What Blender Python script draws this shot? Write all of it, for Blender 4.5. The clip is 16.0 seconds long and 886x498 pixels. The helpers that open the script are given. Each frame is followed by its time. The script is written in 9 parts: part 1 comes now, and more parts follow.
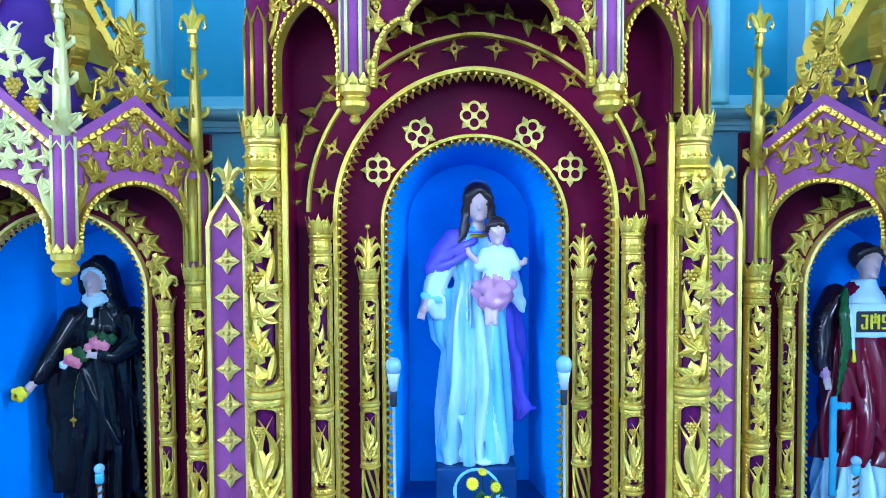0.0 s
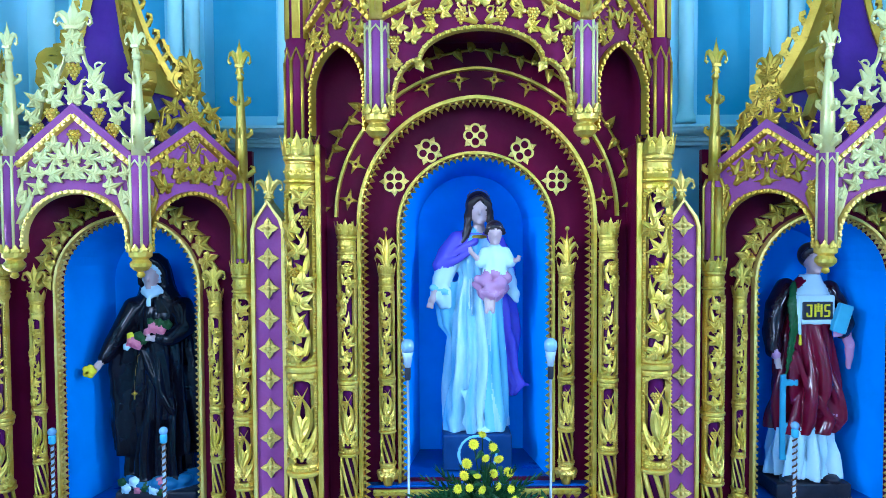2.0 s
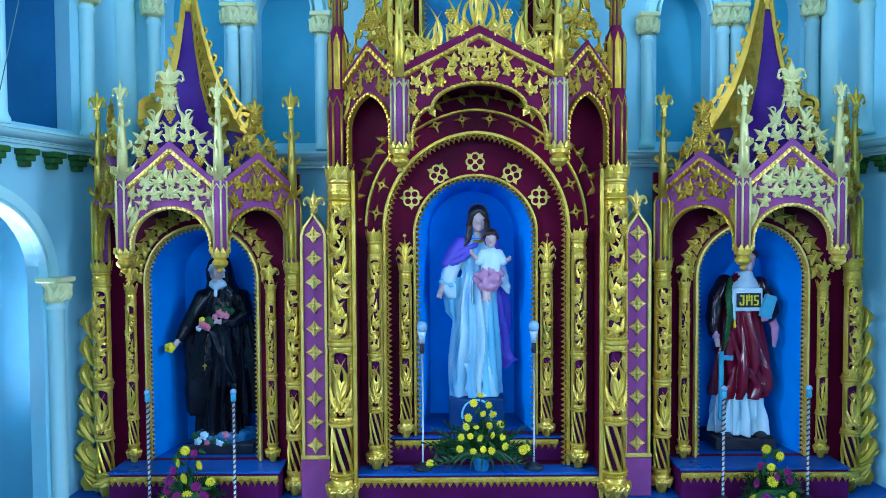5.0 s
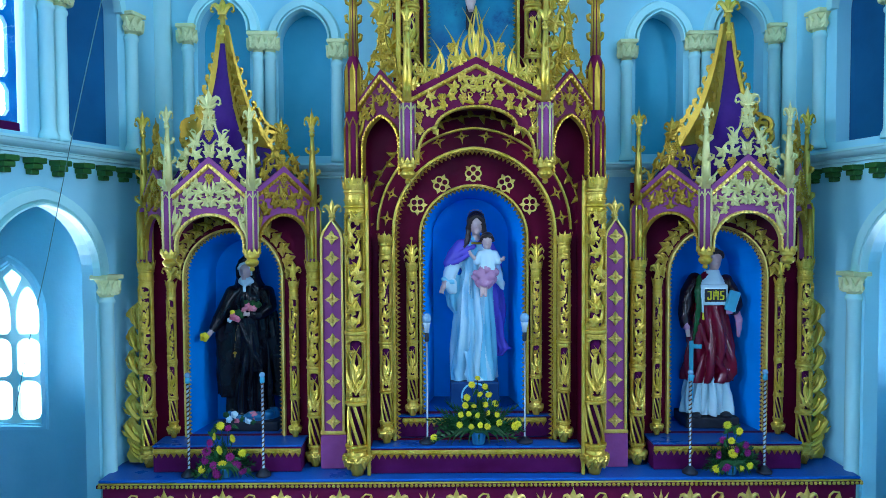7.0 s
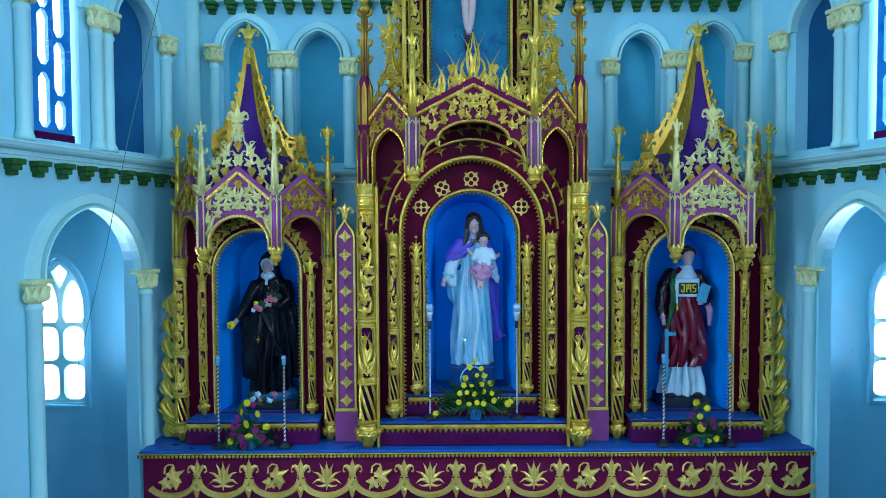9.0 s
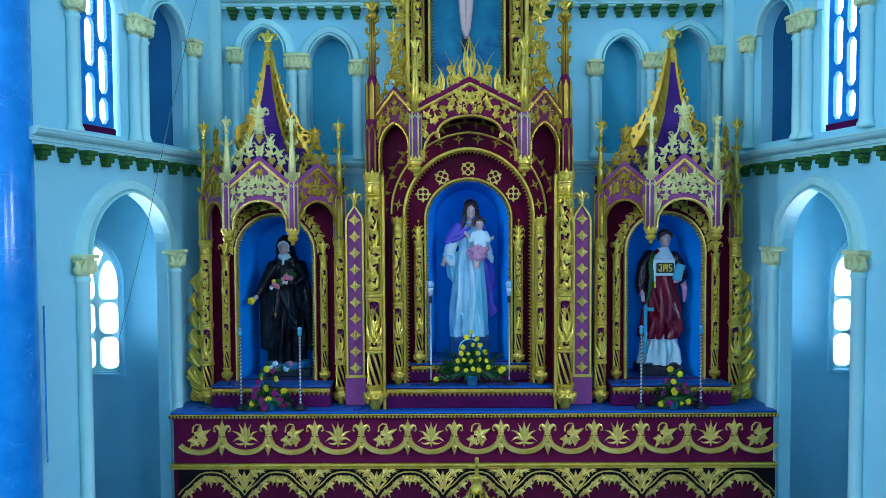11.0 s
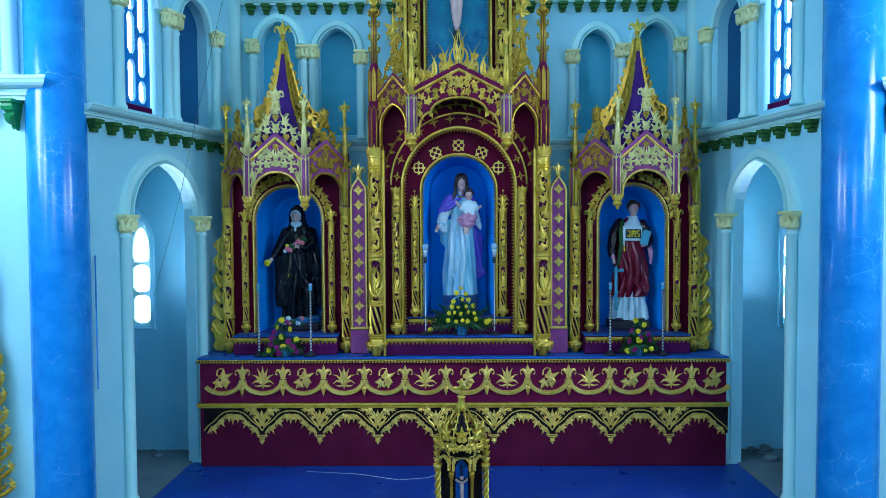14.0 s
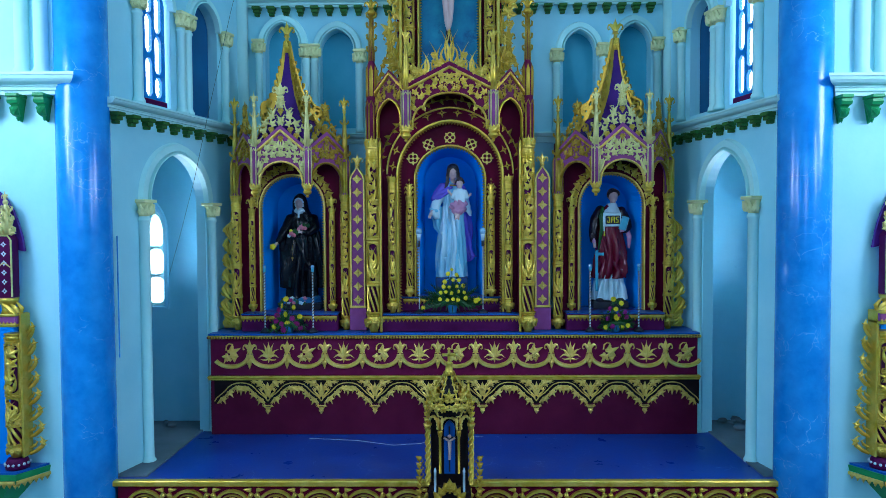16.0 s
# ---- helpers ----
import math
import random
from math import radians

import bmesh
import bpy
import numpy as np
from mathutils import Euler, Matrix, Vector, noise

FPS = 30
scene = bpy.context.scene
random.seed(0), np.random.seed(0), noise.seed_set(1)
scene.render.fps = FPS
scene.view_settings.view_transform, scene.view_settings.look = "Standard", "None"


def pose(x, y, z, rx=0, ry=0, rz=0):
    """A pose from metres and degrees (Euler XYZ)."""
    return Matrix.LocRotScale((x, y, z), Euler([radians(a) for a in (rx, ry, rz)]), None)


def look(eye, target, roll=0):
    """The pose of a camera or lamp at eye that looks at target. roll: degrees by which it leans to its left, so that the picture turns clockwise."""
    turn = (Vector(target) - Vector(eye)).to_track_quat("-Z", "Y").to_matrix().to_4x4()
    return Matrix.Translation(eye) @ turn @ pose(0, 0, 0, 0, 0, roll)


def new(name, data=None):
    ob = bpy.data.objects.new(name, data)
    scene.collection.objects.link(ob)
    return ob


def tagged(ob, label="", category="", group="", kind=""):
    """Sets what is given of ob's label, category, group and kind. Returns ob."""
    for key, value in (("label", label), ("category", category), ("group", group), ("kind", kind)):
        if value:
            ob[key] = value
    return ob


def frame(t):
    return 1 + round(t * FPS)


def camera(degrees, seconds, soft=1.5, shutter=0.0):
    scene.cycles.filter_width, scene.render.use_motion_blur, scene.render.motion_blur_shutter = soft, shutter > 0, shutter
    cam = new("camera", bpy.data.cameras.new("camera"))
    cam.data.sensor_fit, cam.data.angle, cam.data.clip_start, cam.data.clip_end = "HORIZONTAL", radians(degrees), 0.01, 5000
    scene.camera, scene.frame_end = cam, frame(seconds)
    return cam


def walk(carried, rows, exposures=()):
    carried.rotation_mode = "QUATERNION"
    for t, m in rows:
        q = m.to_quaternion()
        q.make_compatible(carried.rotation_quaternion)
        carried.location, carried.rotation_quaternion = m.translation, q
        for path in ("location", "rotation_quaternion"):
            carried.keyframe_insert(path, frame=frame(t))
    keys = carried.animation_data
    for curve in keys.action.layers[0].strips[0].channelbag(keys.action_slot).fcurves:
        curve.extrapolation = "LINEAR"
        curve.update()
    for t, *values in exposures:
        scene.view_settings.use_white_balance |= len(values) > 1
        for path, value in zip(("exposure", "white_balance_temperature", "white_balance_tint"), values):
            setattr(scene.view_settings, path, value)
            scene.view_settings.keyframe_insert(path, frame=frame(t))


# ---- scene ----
cam = camera(67.5, 16.0, 0.3)
# seconds, eye x y z, pitch, roll, yaw
EXPOSURES = [(0, 1.06, 5400, 27), (3.5, 0.64, 5480, 26), (7, 0.14, 5740, 22), (11, -0.05, 5850, 20), (14.5, -0.15, 5850, 20), (16, -0.28, 5820, 20)]
PATH = [
    (0, -0.1864, -2.3839, 2.5730, -2.000, 0.308, -0.805),
    (0.5, -0.1930, -2.4905, 2.5747, -2.000, 0.308, -0.754),
    (1, -0.1986, -2.6089, 2.5780, -2.000, 0.308, -0.704),
    (1.5, -0.2051, -2.7380, 2.5825, -2.000, 0.308, -0.653),
    (2, -0.2107, -2.8770, 2.5867, -2.000, 0.308, -0.603),
    (2.5, -0.2162, -3.0205, 2.5929, -2.000, 0.308, -0.552),
    (3, -0.2223, -3.1687, 2.5994, -2.000, 0.308, -0.502),
    (3.5, -0.2283, -3.3168, 2.6068, -2.000, 0.308, -0.451),
    (4, -0.2338, -3.4585, 2.6151, -2.000, 0.308, -0.401),
    (6.5, -0.2400, -4.1503, 2.6490, -2.000, 0.308, -0.148),
    (7, -0.2392, -4.2912, 2.6568, -2.000, 0.308, -0.098),
    (7.5, -0.2377, -4.4304, 2.6650, -2.000, 0.308, -0.047),
    (8, -0.2357, -4.5675, 2.6711, -2.000, 0.308, 0.003),
    (10.5, -0.2157, -5.2770, 2.5749, -2.000, 0.308, 0.255),
    (11, -0.2076, -5.4132, 2.5284, -2.000, 0.308, 0.306),
    (11.5, -0.1983, -5.5507, 2.4736, -2.000, 0.308, 0.356),
    (12, -0.1868, -5.6844, 2.4225, -2.000, 0.308, 0.407),
    (12.5, -0.1725, -5.8100, 2.3747, -2.000, 0.308, 0.457),
    (13, -0.1506, -5.9354, 2.3283, -2.000, 0.308, 0.508),
    (13.5, -0.1295, -6.0615, 2.2824, -2.000, 0.308, 0.558),
    (14, -0.1060, -6.1900, 2.2346, -2.000, 0.308, 0.609),
    (14.5, -0.0790, -6.3168, 2.1917, -2.000, 0.308, 0.659),
    (15, -0.0502, -6.4428, 2.1550, -2.000, 0.308, 0.710),
    (15.5, -0.0235, -6.5702, 2.1223, -2.000, 0.308, 0.760),
    (16, 0.0020, -6.6986, 2.0904, -2.000, 0.308, 0.810),
]
walk(cam, [(t, pose(x, y, z, 90 + p, r, w)) for t, x, y, z, p, r, w in PATH], EXPOSURES)

# world, large lights
world = bpy.data.worlds.new("sky")
scene.world = world
world.use_nodes = True
_wn = world.node_tree.nodes
_sky = _wn.new("ShaderNodeTexSky")
_sky.sky_type = "NISHITA"
_sky.sun_disc = False
_sky.sun_elevation, _sky.sun_rotation = radians(48), radians(70)
_wn["Background"].inputs["Strength"].default_value = 0.12
world.node_tree.links.new(_sky.outputs["Color"], _wn["Background"].inputs["Color"])
sun = new("sun", bpy.data.lights.new("sun", "SUN"))
sun.data.energy, sun.data.angle, sun.data.color = 2.5, radians(0.6), (1.0, 0.95, 0.86)
sun.matrix_basis = pose(-8, 2, 9, 42, 0, -70)


def window_light(name, x, y, z, w, h, towards, watts, colour):
    """Daylight that comes in through a tall window of the nave."""
    ld = bpy.data.lights.new(name, "AREA")
    ld.shape, ld.size, ld.size_y, ld.energy, ld.color = "RECTANGLE", w, h, watts, colour
    lo = new(name, ld)
    lo.matrix_basis = look((x, y, z), towards)
    return lo


DAY = (0.70, 0.87, 1.0)
for _y in (-3.2, -6.4):
    window_light("nave_daylight", -4.86, _y, 3.5, 0.9, 2.6, (0, _y + 1.6, 1.8), 208, DAY)
    window_light("nave_daylight", 4.86, _y, 3.5, 0.9, 2.6, (0, _y + 1.6, 1.8), 220, DAY)
window_light("rear_daylight", -0.8, -11.86, 3.9, 2.4, 2.6, (0, 0, 1.2), 150, (0.72, 0.88, 1.0))
for _s, _x in ((-1, -3.345), (1, 3.43)):
    window_light("side_room_daylight", _x, 0.44, 1.80, 0.28, 0.9, (_s * 2.62, 0.16, 2.2), 17, (0.88, 0.95, 1.0)).data.spread = radians(75)



# materials
def node_mat(name):
    m = bpy.data.materials.new(name)
    m.use_nodes = True
    nt = m.node_tree
    return m, nt, nt.nodes["Principled BSDF"]


def paint(name, a, b, rough=0.5, metal=0.0, scale=6.0, grain=60.0, bump=0.15, spec=0.22, coat=0.0, dirt=None, dirt_at=0.62, flow=1.0):
    """A painted surface: two shades at a large scale, fine grain, uneven gloss, optional dirt blotches."""
    m, nt, bs = node_mat(name)
    N, L = nt.nodes.new, nt.links.new
    tc = N("ShaderNodeTexCoord")
    mp = N("ShaderNodeMapping")
    mp.inputs["Scale"].default_value = (1, 1, flow)
    L(tc.outputs["Object"], mp.inputs["Vector"])
    n1 = N("ShaderNodeTexNoise")
    n1.inputs["Scale"].default_value, n1.inputs["Detail"].default_value, n1.inputs["Roughness"].default_value = scale, 6, 0.62
    n2 = N("ShaderNodeTexNoise")
    n2.inputs["Scale"].default_value, n2.inputs["Detail"].default_value = grain, 4
    L(mp.outputs[0], n1.inputs["Vector"])
    L(mp.outputs[0], n2.inputs["Vector"])
    ramp = N("ShaderNodeValToRGB")
    ramp.color_ramp.elements[0].position, ramp.color_ramp.elements[1].position = 0.32, 0.7
    ramp.color_ramp.elements[0].color, ramp.color_ramp.elements[1].color = (*a, 1), (*b, 1)
    L(n1.outputs["Fac"], ramp.inputs["Fac"])
    out = ramp.outputs["Color"]
    hue = N("ShaderNodeHueSaturation")
    info = N("ShaderNodeObjectInfo")
    rng = N("ShaderNodeMapRange")
    rng.inputs["To Min"].default_value, rng.inputs["To Max"].default_value = 0.88, 1.1
    L(info.outputs["Random"], rng.inputs["Value"])
    L(rng.outputs[0], hue.inputs["Value"])
    L(out, hue.inputs["Color"])
    out = hue.outputs["Color"]
    if dirt:
        n3 = N("ShaderNodeTexNoise")
        n3.inputs["Scale"].default_value, n3.inputs["Detail"].default_value, n3.inputs["Roughness"].default_value = scale * 1.7, 8, 0.7
        L(mp.outputs[0], n3.inputs["Vector"])
        r3 = N("ShaderNodeValToRGB")
        r3.color_ramp.elements[0].position, r3.color_ramp.elements[1].position = dirt_at, dirt_at + 0.14
        L(n3.outputs["Fac"], r3.inputs["Fac"])
        mix = N("ShaderNodeMix")
        mix.data_type = "RGBA"
        L(r3.outputs["Color"], mix.inputs["Factor"])
        L(out, mix.inputs["A"])
        mix.inputs["B"].default_value = (*dirt, 1)
        out = mix.outputs["Result"]
    L(out, bs.inputs["Base Color"])
    rr = N("ShaderNodeMapRange")
    rr.inputs["To Min"].default_value, rr.inputs["To Max"].default_value = max(0.05, rough - 0.12), min(1, rough + 0.14)
    L(n1.outputs["Fac"], rr.inputs["Value"])
    L(rr.outputs[0], bs.inputs["Roughness"])
    bs.inputs["Metallic"].default_value = metal
    bs.inputs["Specular IOR Level"].default_value = spec
    bs.inputs["Coat Weight"].default_value = coat
    bs.inputs["Coat Roughness"].default_value = 0.12
    bp = N("ShaderNodeBump")
    bp.inputs["Strength"].default_value, bp.inputs["Distance"].default_value = bump, 0.006
    ad = N("ShaderNodeMath")
    L(n1.outputs["Fac"], ad.inputs[0])
    L(n2.outputs["Fac"], ad.inputs[1])
    L(ad.outputs[0], bp.inputs["Height"])
    L(bp.outputs[0], bs.inputs["Normal"])
    return m


def glow(name, colour, strength):
    m, nt, bs = node_mat(name)
    bs.inputs["Base Color"].default_value = (*colour, 1)
    bs.inputs["Emission Color"].default_value = (*colour, 1)
    bs.inputs["Emission Strength"].default_value = strength
    return m


GOLD = paint("gold_paint", (0.58, 0.37, 0.024), (0.82, 0.57, 0.12), 0.33, 0.62, 11, 90, 0.35, dirt=(0.26, 0.14, 0.015), dirt_at=0.62)
SOFTGOLD = paint("soft_gold_paint", (0.68, 0.45, 0.065), (0.86, 0.62, 0.18), 0.34, 0.45, 11, 90, 0.3, dirt=(0.34, 0.23, 0.03), dirt_at=0.64)
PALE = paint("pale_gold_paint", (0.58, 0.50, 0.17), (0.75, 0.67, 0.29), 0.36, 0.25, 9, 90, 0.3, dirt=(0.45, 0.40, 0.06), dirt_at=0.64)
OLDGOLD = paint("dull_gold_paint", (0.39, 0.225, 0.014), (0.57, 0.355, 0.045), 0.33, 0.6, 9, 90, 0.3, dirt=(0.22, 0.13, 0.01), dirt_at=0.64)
PURPLE = paint("purple_paint", (0.235, 0.050, 0.18), (0.32, 0.082, 0.25), 0.34, 0, 5, 70, 0.2, spec=0.07, dirt=(0.29, 0.09, 0.34), dirt_at=0.68)
DEEP = paint("deep_purple_paint", (0.065, 0.004, 0.045), (0.10, 0.008, 0.08), 0.42, 0, 5, 70, 0.2, spec=0.07)
PLUM = paint("plum_paint", (0.112, 0.0055, 0.038), (0.158, 0.011, 0.056), 0.34, 0, 5, 70, 0.2, spec=0.07, dirt=(0.18, 0.03, 0.12), dirt_at=0.68)
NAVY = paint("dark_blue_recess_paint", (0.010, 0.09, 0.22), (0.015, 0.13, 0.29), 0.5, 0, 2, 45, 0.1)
DARKPLUM = paint("dark_plum_paint", (0.072, 0.0040, 0.022), (0.105, 0.008, 0.035), 0.38, 0, 3, 70, 0.2, spec=0.1, dirt=(0.09, 0.02, 0.06), dirt_at=0.7)
MAROON = paint("maroon_paint", (0.085, 0.0018, 0.017), (0.125, 0.0036, 0.027), 0.34, 0, 4, 70, 0.2, spec=0.05, dirt=(0.12, 0.010, 0.040), dirt_at=0.7)
VIOLET = paint("violet_blue_paint", (0.050, 0.010, 0.14), (0.085, 0.018, 0.20), 0.2, 0, 5, 60, 0.2)
NICHE = paint("niche_blue_paint", (0.011, 0.235, 0.76), (0.018, 0.30, 0.88), 0.5, 0, 3, 60, 0.15, spec=0.1)
SILL = paint("sill_blue_paint", (0.008, 0.075, 0.34), (0.015, 0.11, 0.44), 0.3, 0, 4, 60, 0.15, dirt=(0.05, 0.14, 0.40), dirt_at=0.64)
FLOOR = paint("blue_floor_paint", (0.006, 0.040, 0.27), (0.011, 0.062, 0.36), 0.3, 0, 3.2, 50, 0.15, dirt=(0.035, 0.08, 0.30), dirt_at=0.66)
WALL = paint("pale_cyan_plaster", (0.31, 0.69, 0.81), (0.40, 0.76, 0.85), 0.6, 0, 1.6, 45, 0.12, dirt=(0.24, 0.60, 0.76), dirt_at=0.66)
# Apse plaster again, with the side rooms' shade put into its colour.
SHADED_WALL = paint("blue_cyan_plaster", (0.20, 0.52, 0.68), (0.27, 0.59, 0.74), 0.6, 0, 1.6, 45, 0.14, dirt=(0.12, 0.38, 0.56), dirt_at=0.62)
CREAM = paint("mint_white_plaster", (0.44, 0.78, 0.79), (0.53, 0.85, 0.83), 0.5, 0, 2.5, 45, 0.12, dirt=(0.46, 0.72, 0.68), dirt_at=0.66)
CAPITAL = paint("cream_capital_paint", (0.74, 0.74, 0.36), (0.84, 0.82, 0.44), 0.5, 0, 8, 60, 0.2)
BLINDBLUE = paint("blue_recess_paint", (0.05, 0.36, 0.52), (0.09, 0.45, 0.60), 0.5, 0, 1.6, 45, 0.1)
PILLAR = paint("blue_pillar_paint", (0.008, 0.20, 0.62), (0.022, 0.30, 0.76), 0.2, 0, 6.0, 40, 0.12, spec=0.5, dirt=(0.08, 0.36, 0.80), dirt_at=0.66)
GREEN = paint("green_paint", (0.02, 0.10, 0.02), (0.04, 0.16, 0.03), 0.45, 0, 8, 60, 0.2)
BRGREEN = paint("bright_green_paint", (0.01, 0.22, 0.07), (0.02, 0.30, 0.10), 0.35, 0, 8, 60, 0.2)
DARKGROUND = paint("black_ground_paint", (0.008, 0.005, 0.007), (0.016, 0.010, 0.012), 0.45, 0, 6, 60, 0.2, spec=0.1)
# Nave floor is out of view; its tone is set for bounced light.
NAVEFLOOR = paint("pale_nave_tiles", (0.15, 0.17, 0.18), (0.20, 0.22, 0.23), 0.4, 0, 2, 50, 0.1)
STONE = paint("grey_cement", (0.10, 0.15, 0.18), (0.17, 0.22, 0.25), 0.75, 0, 4, 60, 0.3)
TEAL = paint("teal_painted_panel", (0.008, 0.07, 0.20), (0.02, 0.26, 0.38), 0.3, 0, 2.2, 40, 0.1, dirt=(0.01, 0.04, 0.16), dirt_at=0.56)


def veined(m, colour, scale, thin):
    """Thin pale scratches and veins over a paint."""
    nt = m.node_tree
    N, L = nt.nodes.new, nt.links.new
    bs = nt.nodes["Principled BSDF"]
    old = bs.inputs["Base Color"].links[0].from_socket
    tc = N("ShaderNodeTexCoord")
    warp = N("ShaderNodeTexNoise")
    warp.inputs["Scale"].default_value, warp.inputs["Detail"].default_value = 5.0, 5
    L(tc.outputs["Object"], warp.inputs["Vector"])
    add = N("ShaderNodeMix")
    add.data_type = "RGBA"
    add.blend_type = "ADD"
    add.inputs["Factor"].default_value = 0.35
    L(tc.outputs["Object"], add.inputs["A"])
    L(warp.outputs["Color"], add.inputs["B"])
    vo = N("ShaderNodeTexVoronoi")
    vo.feature = "DISTANCE_TO_EDGE"
    vo.inputs["Scale"].default_value = scale
    L(add.outputs["Result"], vo.inputs["Vector"])
    line = N("ShaderNodeMapRange")
    line.inputs["From Min"].default_value, line.inputs["From Max"].default_value = 0.0, thin
    line.inputs["To Min"].default_value, line.inputs["To Max"].default_value = 1.0, 0.0
    L(vo.outputs["Distance"], line.inputs["Value"])
    mask = N("ShaderNodeTexNoise")
    mask.inputs["Scale"].default_value = 3.1
    L(tc.outputs["Object"], mask.inputs["Vector"])
    mr = N("ShaderNodeMapRange")
    mr.inputs["From Min"].default_value, mr.inputs["From Max"].default_value = 0.50, 0.68
    L(mask.outputs["Fac"], mr.inputs["Value"])
    mul = N("ShaderNodeMath")
    mul.operation = "MULTIPLY"
    L(line.outputs[0], mul.inputs[0])
    L(mr.outputs[0], mul.inputs[1])
    mix = N("ShaderNodeMix")
    mix.data_type = "RGBA"
    L(mul.outputs[0], mix.inputs["Factor"])
    L(old, mix.inputs["A"])
    mix.inputs["B"].default_value = (*colour, 1)
    L(mix.outputs["Result"], bs.inputs["Base Color"])


veined(PILLAR, (0.22, 0.50, 0.82), 6.0, 0.014)
veined(FLOOR, (0.10, 0.18, 0.48), 2.6, 0.012)
DAYLIGHT = glow("outside_daylight", (0.93, 0.98, 1.0), 4.0)


# shapes
def part(name, bm, mat, parent=None, label="", smooth=False):
    PIECES.pop(id(bm), None)
    me = bpy.data.meshes.new(name)
    bm.to_mesh(me)
    bm.free()
    for mm in (mat if isinstance(mat, (list, tuple)) else [mat]):
        me.materials.append(mm)
    if smooth:
        me.polygons.foreach_set("use_smooth", [True] * len(me.polygons))
    ob = new(name, me)
    ob.parent = parent
    if label:
        ob["label"] = label
    return ob


def again(ob, m, parent=None):
    """One more object on the same mesh, under a parent."""
    o = bpy.data.objects.new(ob.name.split(".")[0], ob.data)
    scene.collection.objects.link(o)
    o.parent = parent
    o.matrix_basis = m
    return o


def thing(name, label, category, group="", kind="", at=None):
    e = new(name)
    e.empty_display_size = 0.1
    if at is not None:
        e.matrix_basis = at
    return tagged(e, label, category, group, kind)


ID = Matrix.Identity(4)
PIECES = {}
NESTED = []


def piece(name):
    """Remembers which faces of a mesh one carved piece made, so that the pieces can become parts of their own."""
    def wrap(fn):
        def inner(bm, *a, **k):
            n0 = len(bm.faces)
            NESTED.append(name)
            r = fn(bm, *a, **k)
            NESTED.pop()
            if not NESTED:
                PIECES.setdefault(id(bm), []).append((n0, len(bm.faces), name))
            return r
        return inner
    return wrap




def faces(bm, verts, polys, M=ID, mi=0):
    vs = [bm.verts.new(M @ Vector(v)) for v in verts]
    for p in polys:
        try:
            f = bm.faces.new([vs[i] for i in p])
            f.material_index = mi
        except ValueError:
            pass
    return vs


def box(bm, x0, x1, y0, y1, z0, z1, M=ID, b=0.0, mi=0):
    """A box whose edges are chamfered by b."""
    x0, x1, y0, y1, z0, z1 = min(x0, x1), max(x0, x1), min(y0, y1), max(y0, y1), min(z0, z1), max(z0, z1)
    b = min(b, 0.45 * min(x1 - x0, y1 - y0, z1 - z0))
    if b <= 0:
        faces(bm, [(x, y, z) for z in (z0, z1) for y in (y0, y1) for x in (x0, x1)],
              [(0, 2, 3, 1), (4, 5, 7, 6), (0, 1, 5, 4), (2, 6, 7, 3), (0, 4, 6, 2), (1, 3, 7, 5)], M, mi)
        return
    vs, ix = [], {}
    for i, x in enumerate((x0, x1)):
        for j, y in enumerate((y0, y1)):
            for k, z in enumerate((z0, z1)):
                sx, sy, sz = b * (1 - 2 * i), b * (1 - 2 * j), b * (1 - 2 * k)
                for a, v in enumerate(((x, y + sy, z + sz), (x + sx, y, z + sz), (x + sx, y + sy, z))):
                    ix[i, j, k, a] = len(vs)
                    vs.append(v)
    P = []
    for i in (0, 1):
        P.append([ix[i, j, k, 0] for j, k in ((0, 0), (1, 0), (1, 1), (0, 1))])
        P.append([ix[j, i, k, 1] for j, k in ((0, 0), (1, 0), (1, 1), (0, 1))])
        P.append([ix[j, k, i, 2] for j, k in ((0, 0), (1, 0), (1, 1), (0, 1))])
    for j in (0, 1):
        for k in (0, 1):
            P.append([ix[0, j, k, 1], ix[1, j, k, 1], ix[1, j, k, 2], ix[0, j, k, 2]])
            P.append([ix[j, 0, k, 0], ix[j, 1, k, 0], ix[j, 1, k, 2], ix[j, 0, k, 2]])
            P.append([ix[j, k, 0, 0], ix[j, k, 1, 0], ix[j, k, 1, 1], ix[j, k, 0, 1]])
            for i in (0, 1):
                P.append([ix[i, j, k, 0], ix[i, j, k, 1], ix[i, j, k, 2]])
    nf = len(bm.faces)
    faces(bm, vs, P, M, mi)
    bm.faces.ensure_lookup_table()
    bmesh.ops.recalc_face_normals(bm, faces=bm.faces[nf:])


def lathe(bm, prof, n=16, M=ID, mi=0, wave=None, caps=True):
    """Turned shape from (radius, z) pairs; wave(angle, z) scales the radius."""
    rings = []
    for r, z in prof:
        ring = []
        for i in range(n):
            a = 2 * math.pi * i / n
            q = r * (wave(a, z) if wave else 1)
            ring.append(bm.verts.new(M @ Vector((q * math.cos(a), q * math.sin(a), z))))
        rings.append(ring)
    for lo, hi in zip(rings, rings[1:]):
        for i in range(n):
            f = bm.faces.new((lo[i], lo[(i + 1) % n], hi[(i + 1) % n], hi[i]))
            f.material_index = mi
            f.smooth = True
    if caps:
        for ring, flip in ((rings[0], True), (rings[-1], False)):
            f = bm.faces.new(ring[::-1] if flip else ring)
            f.material_index = mi


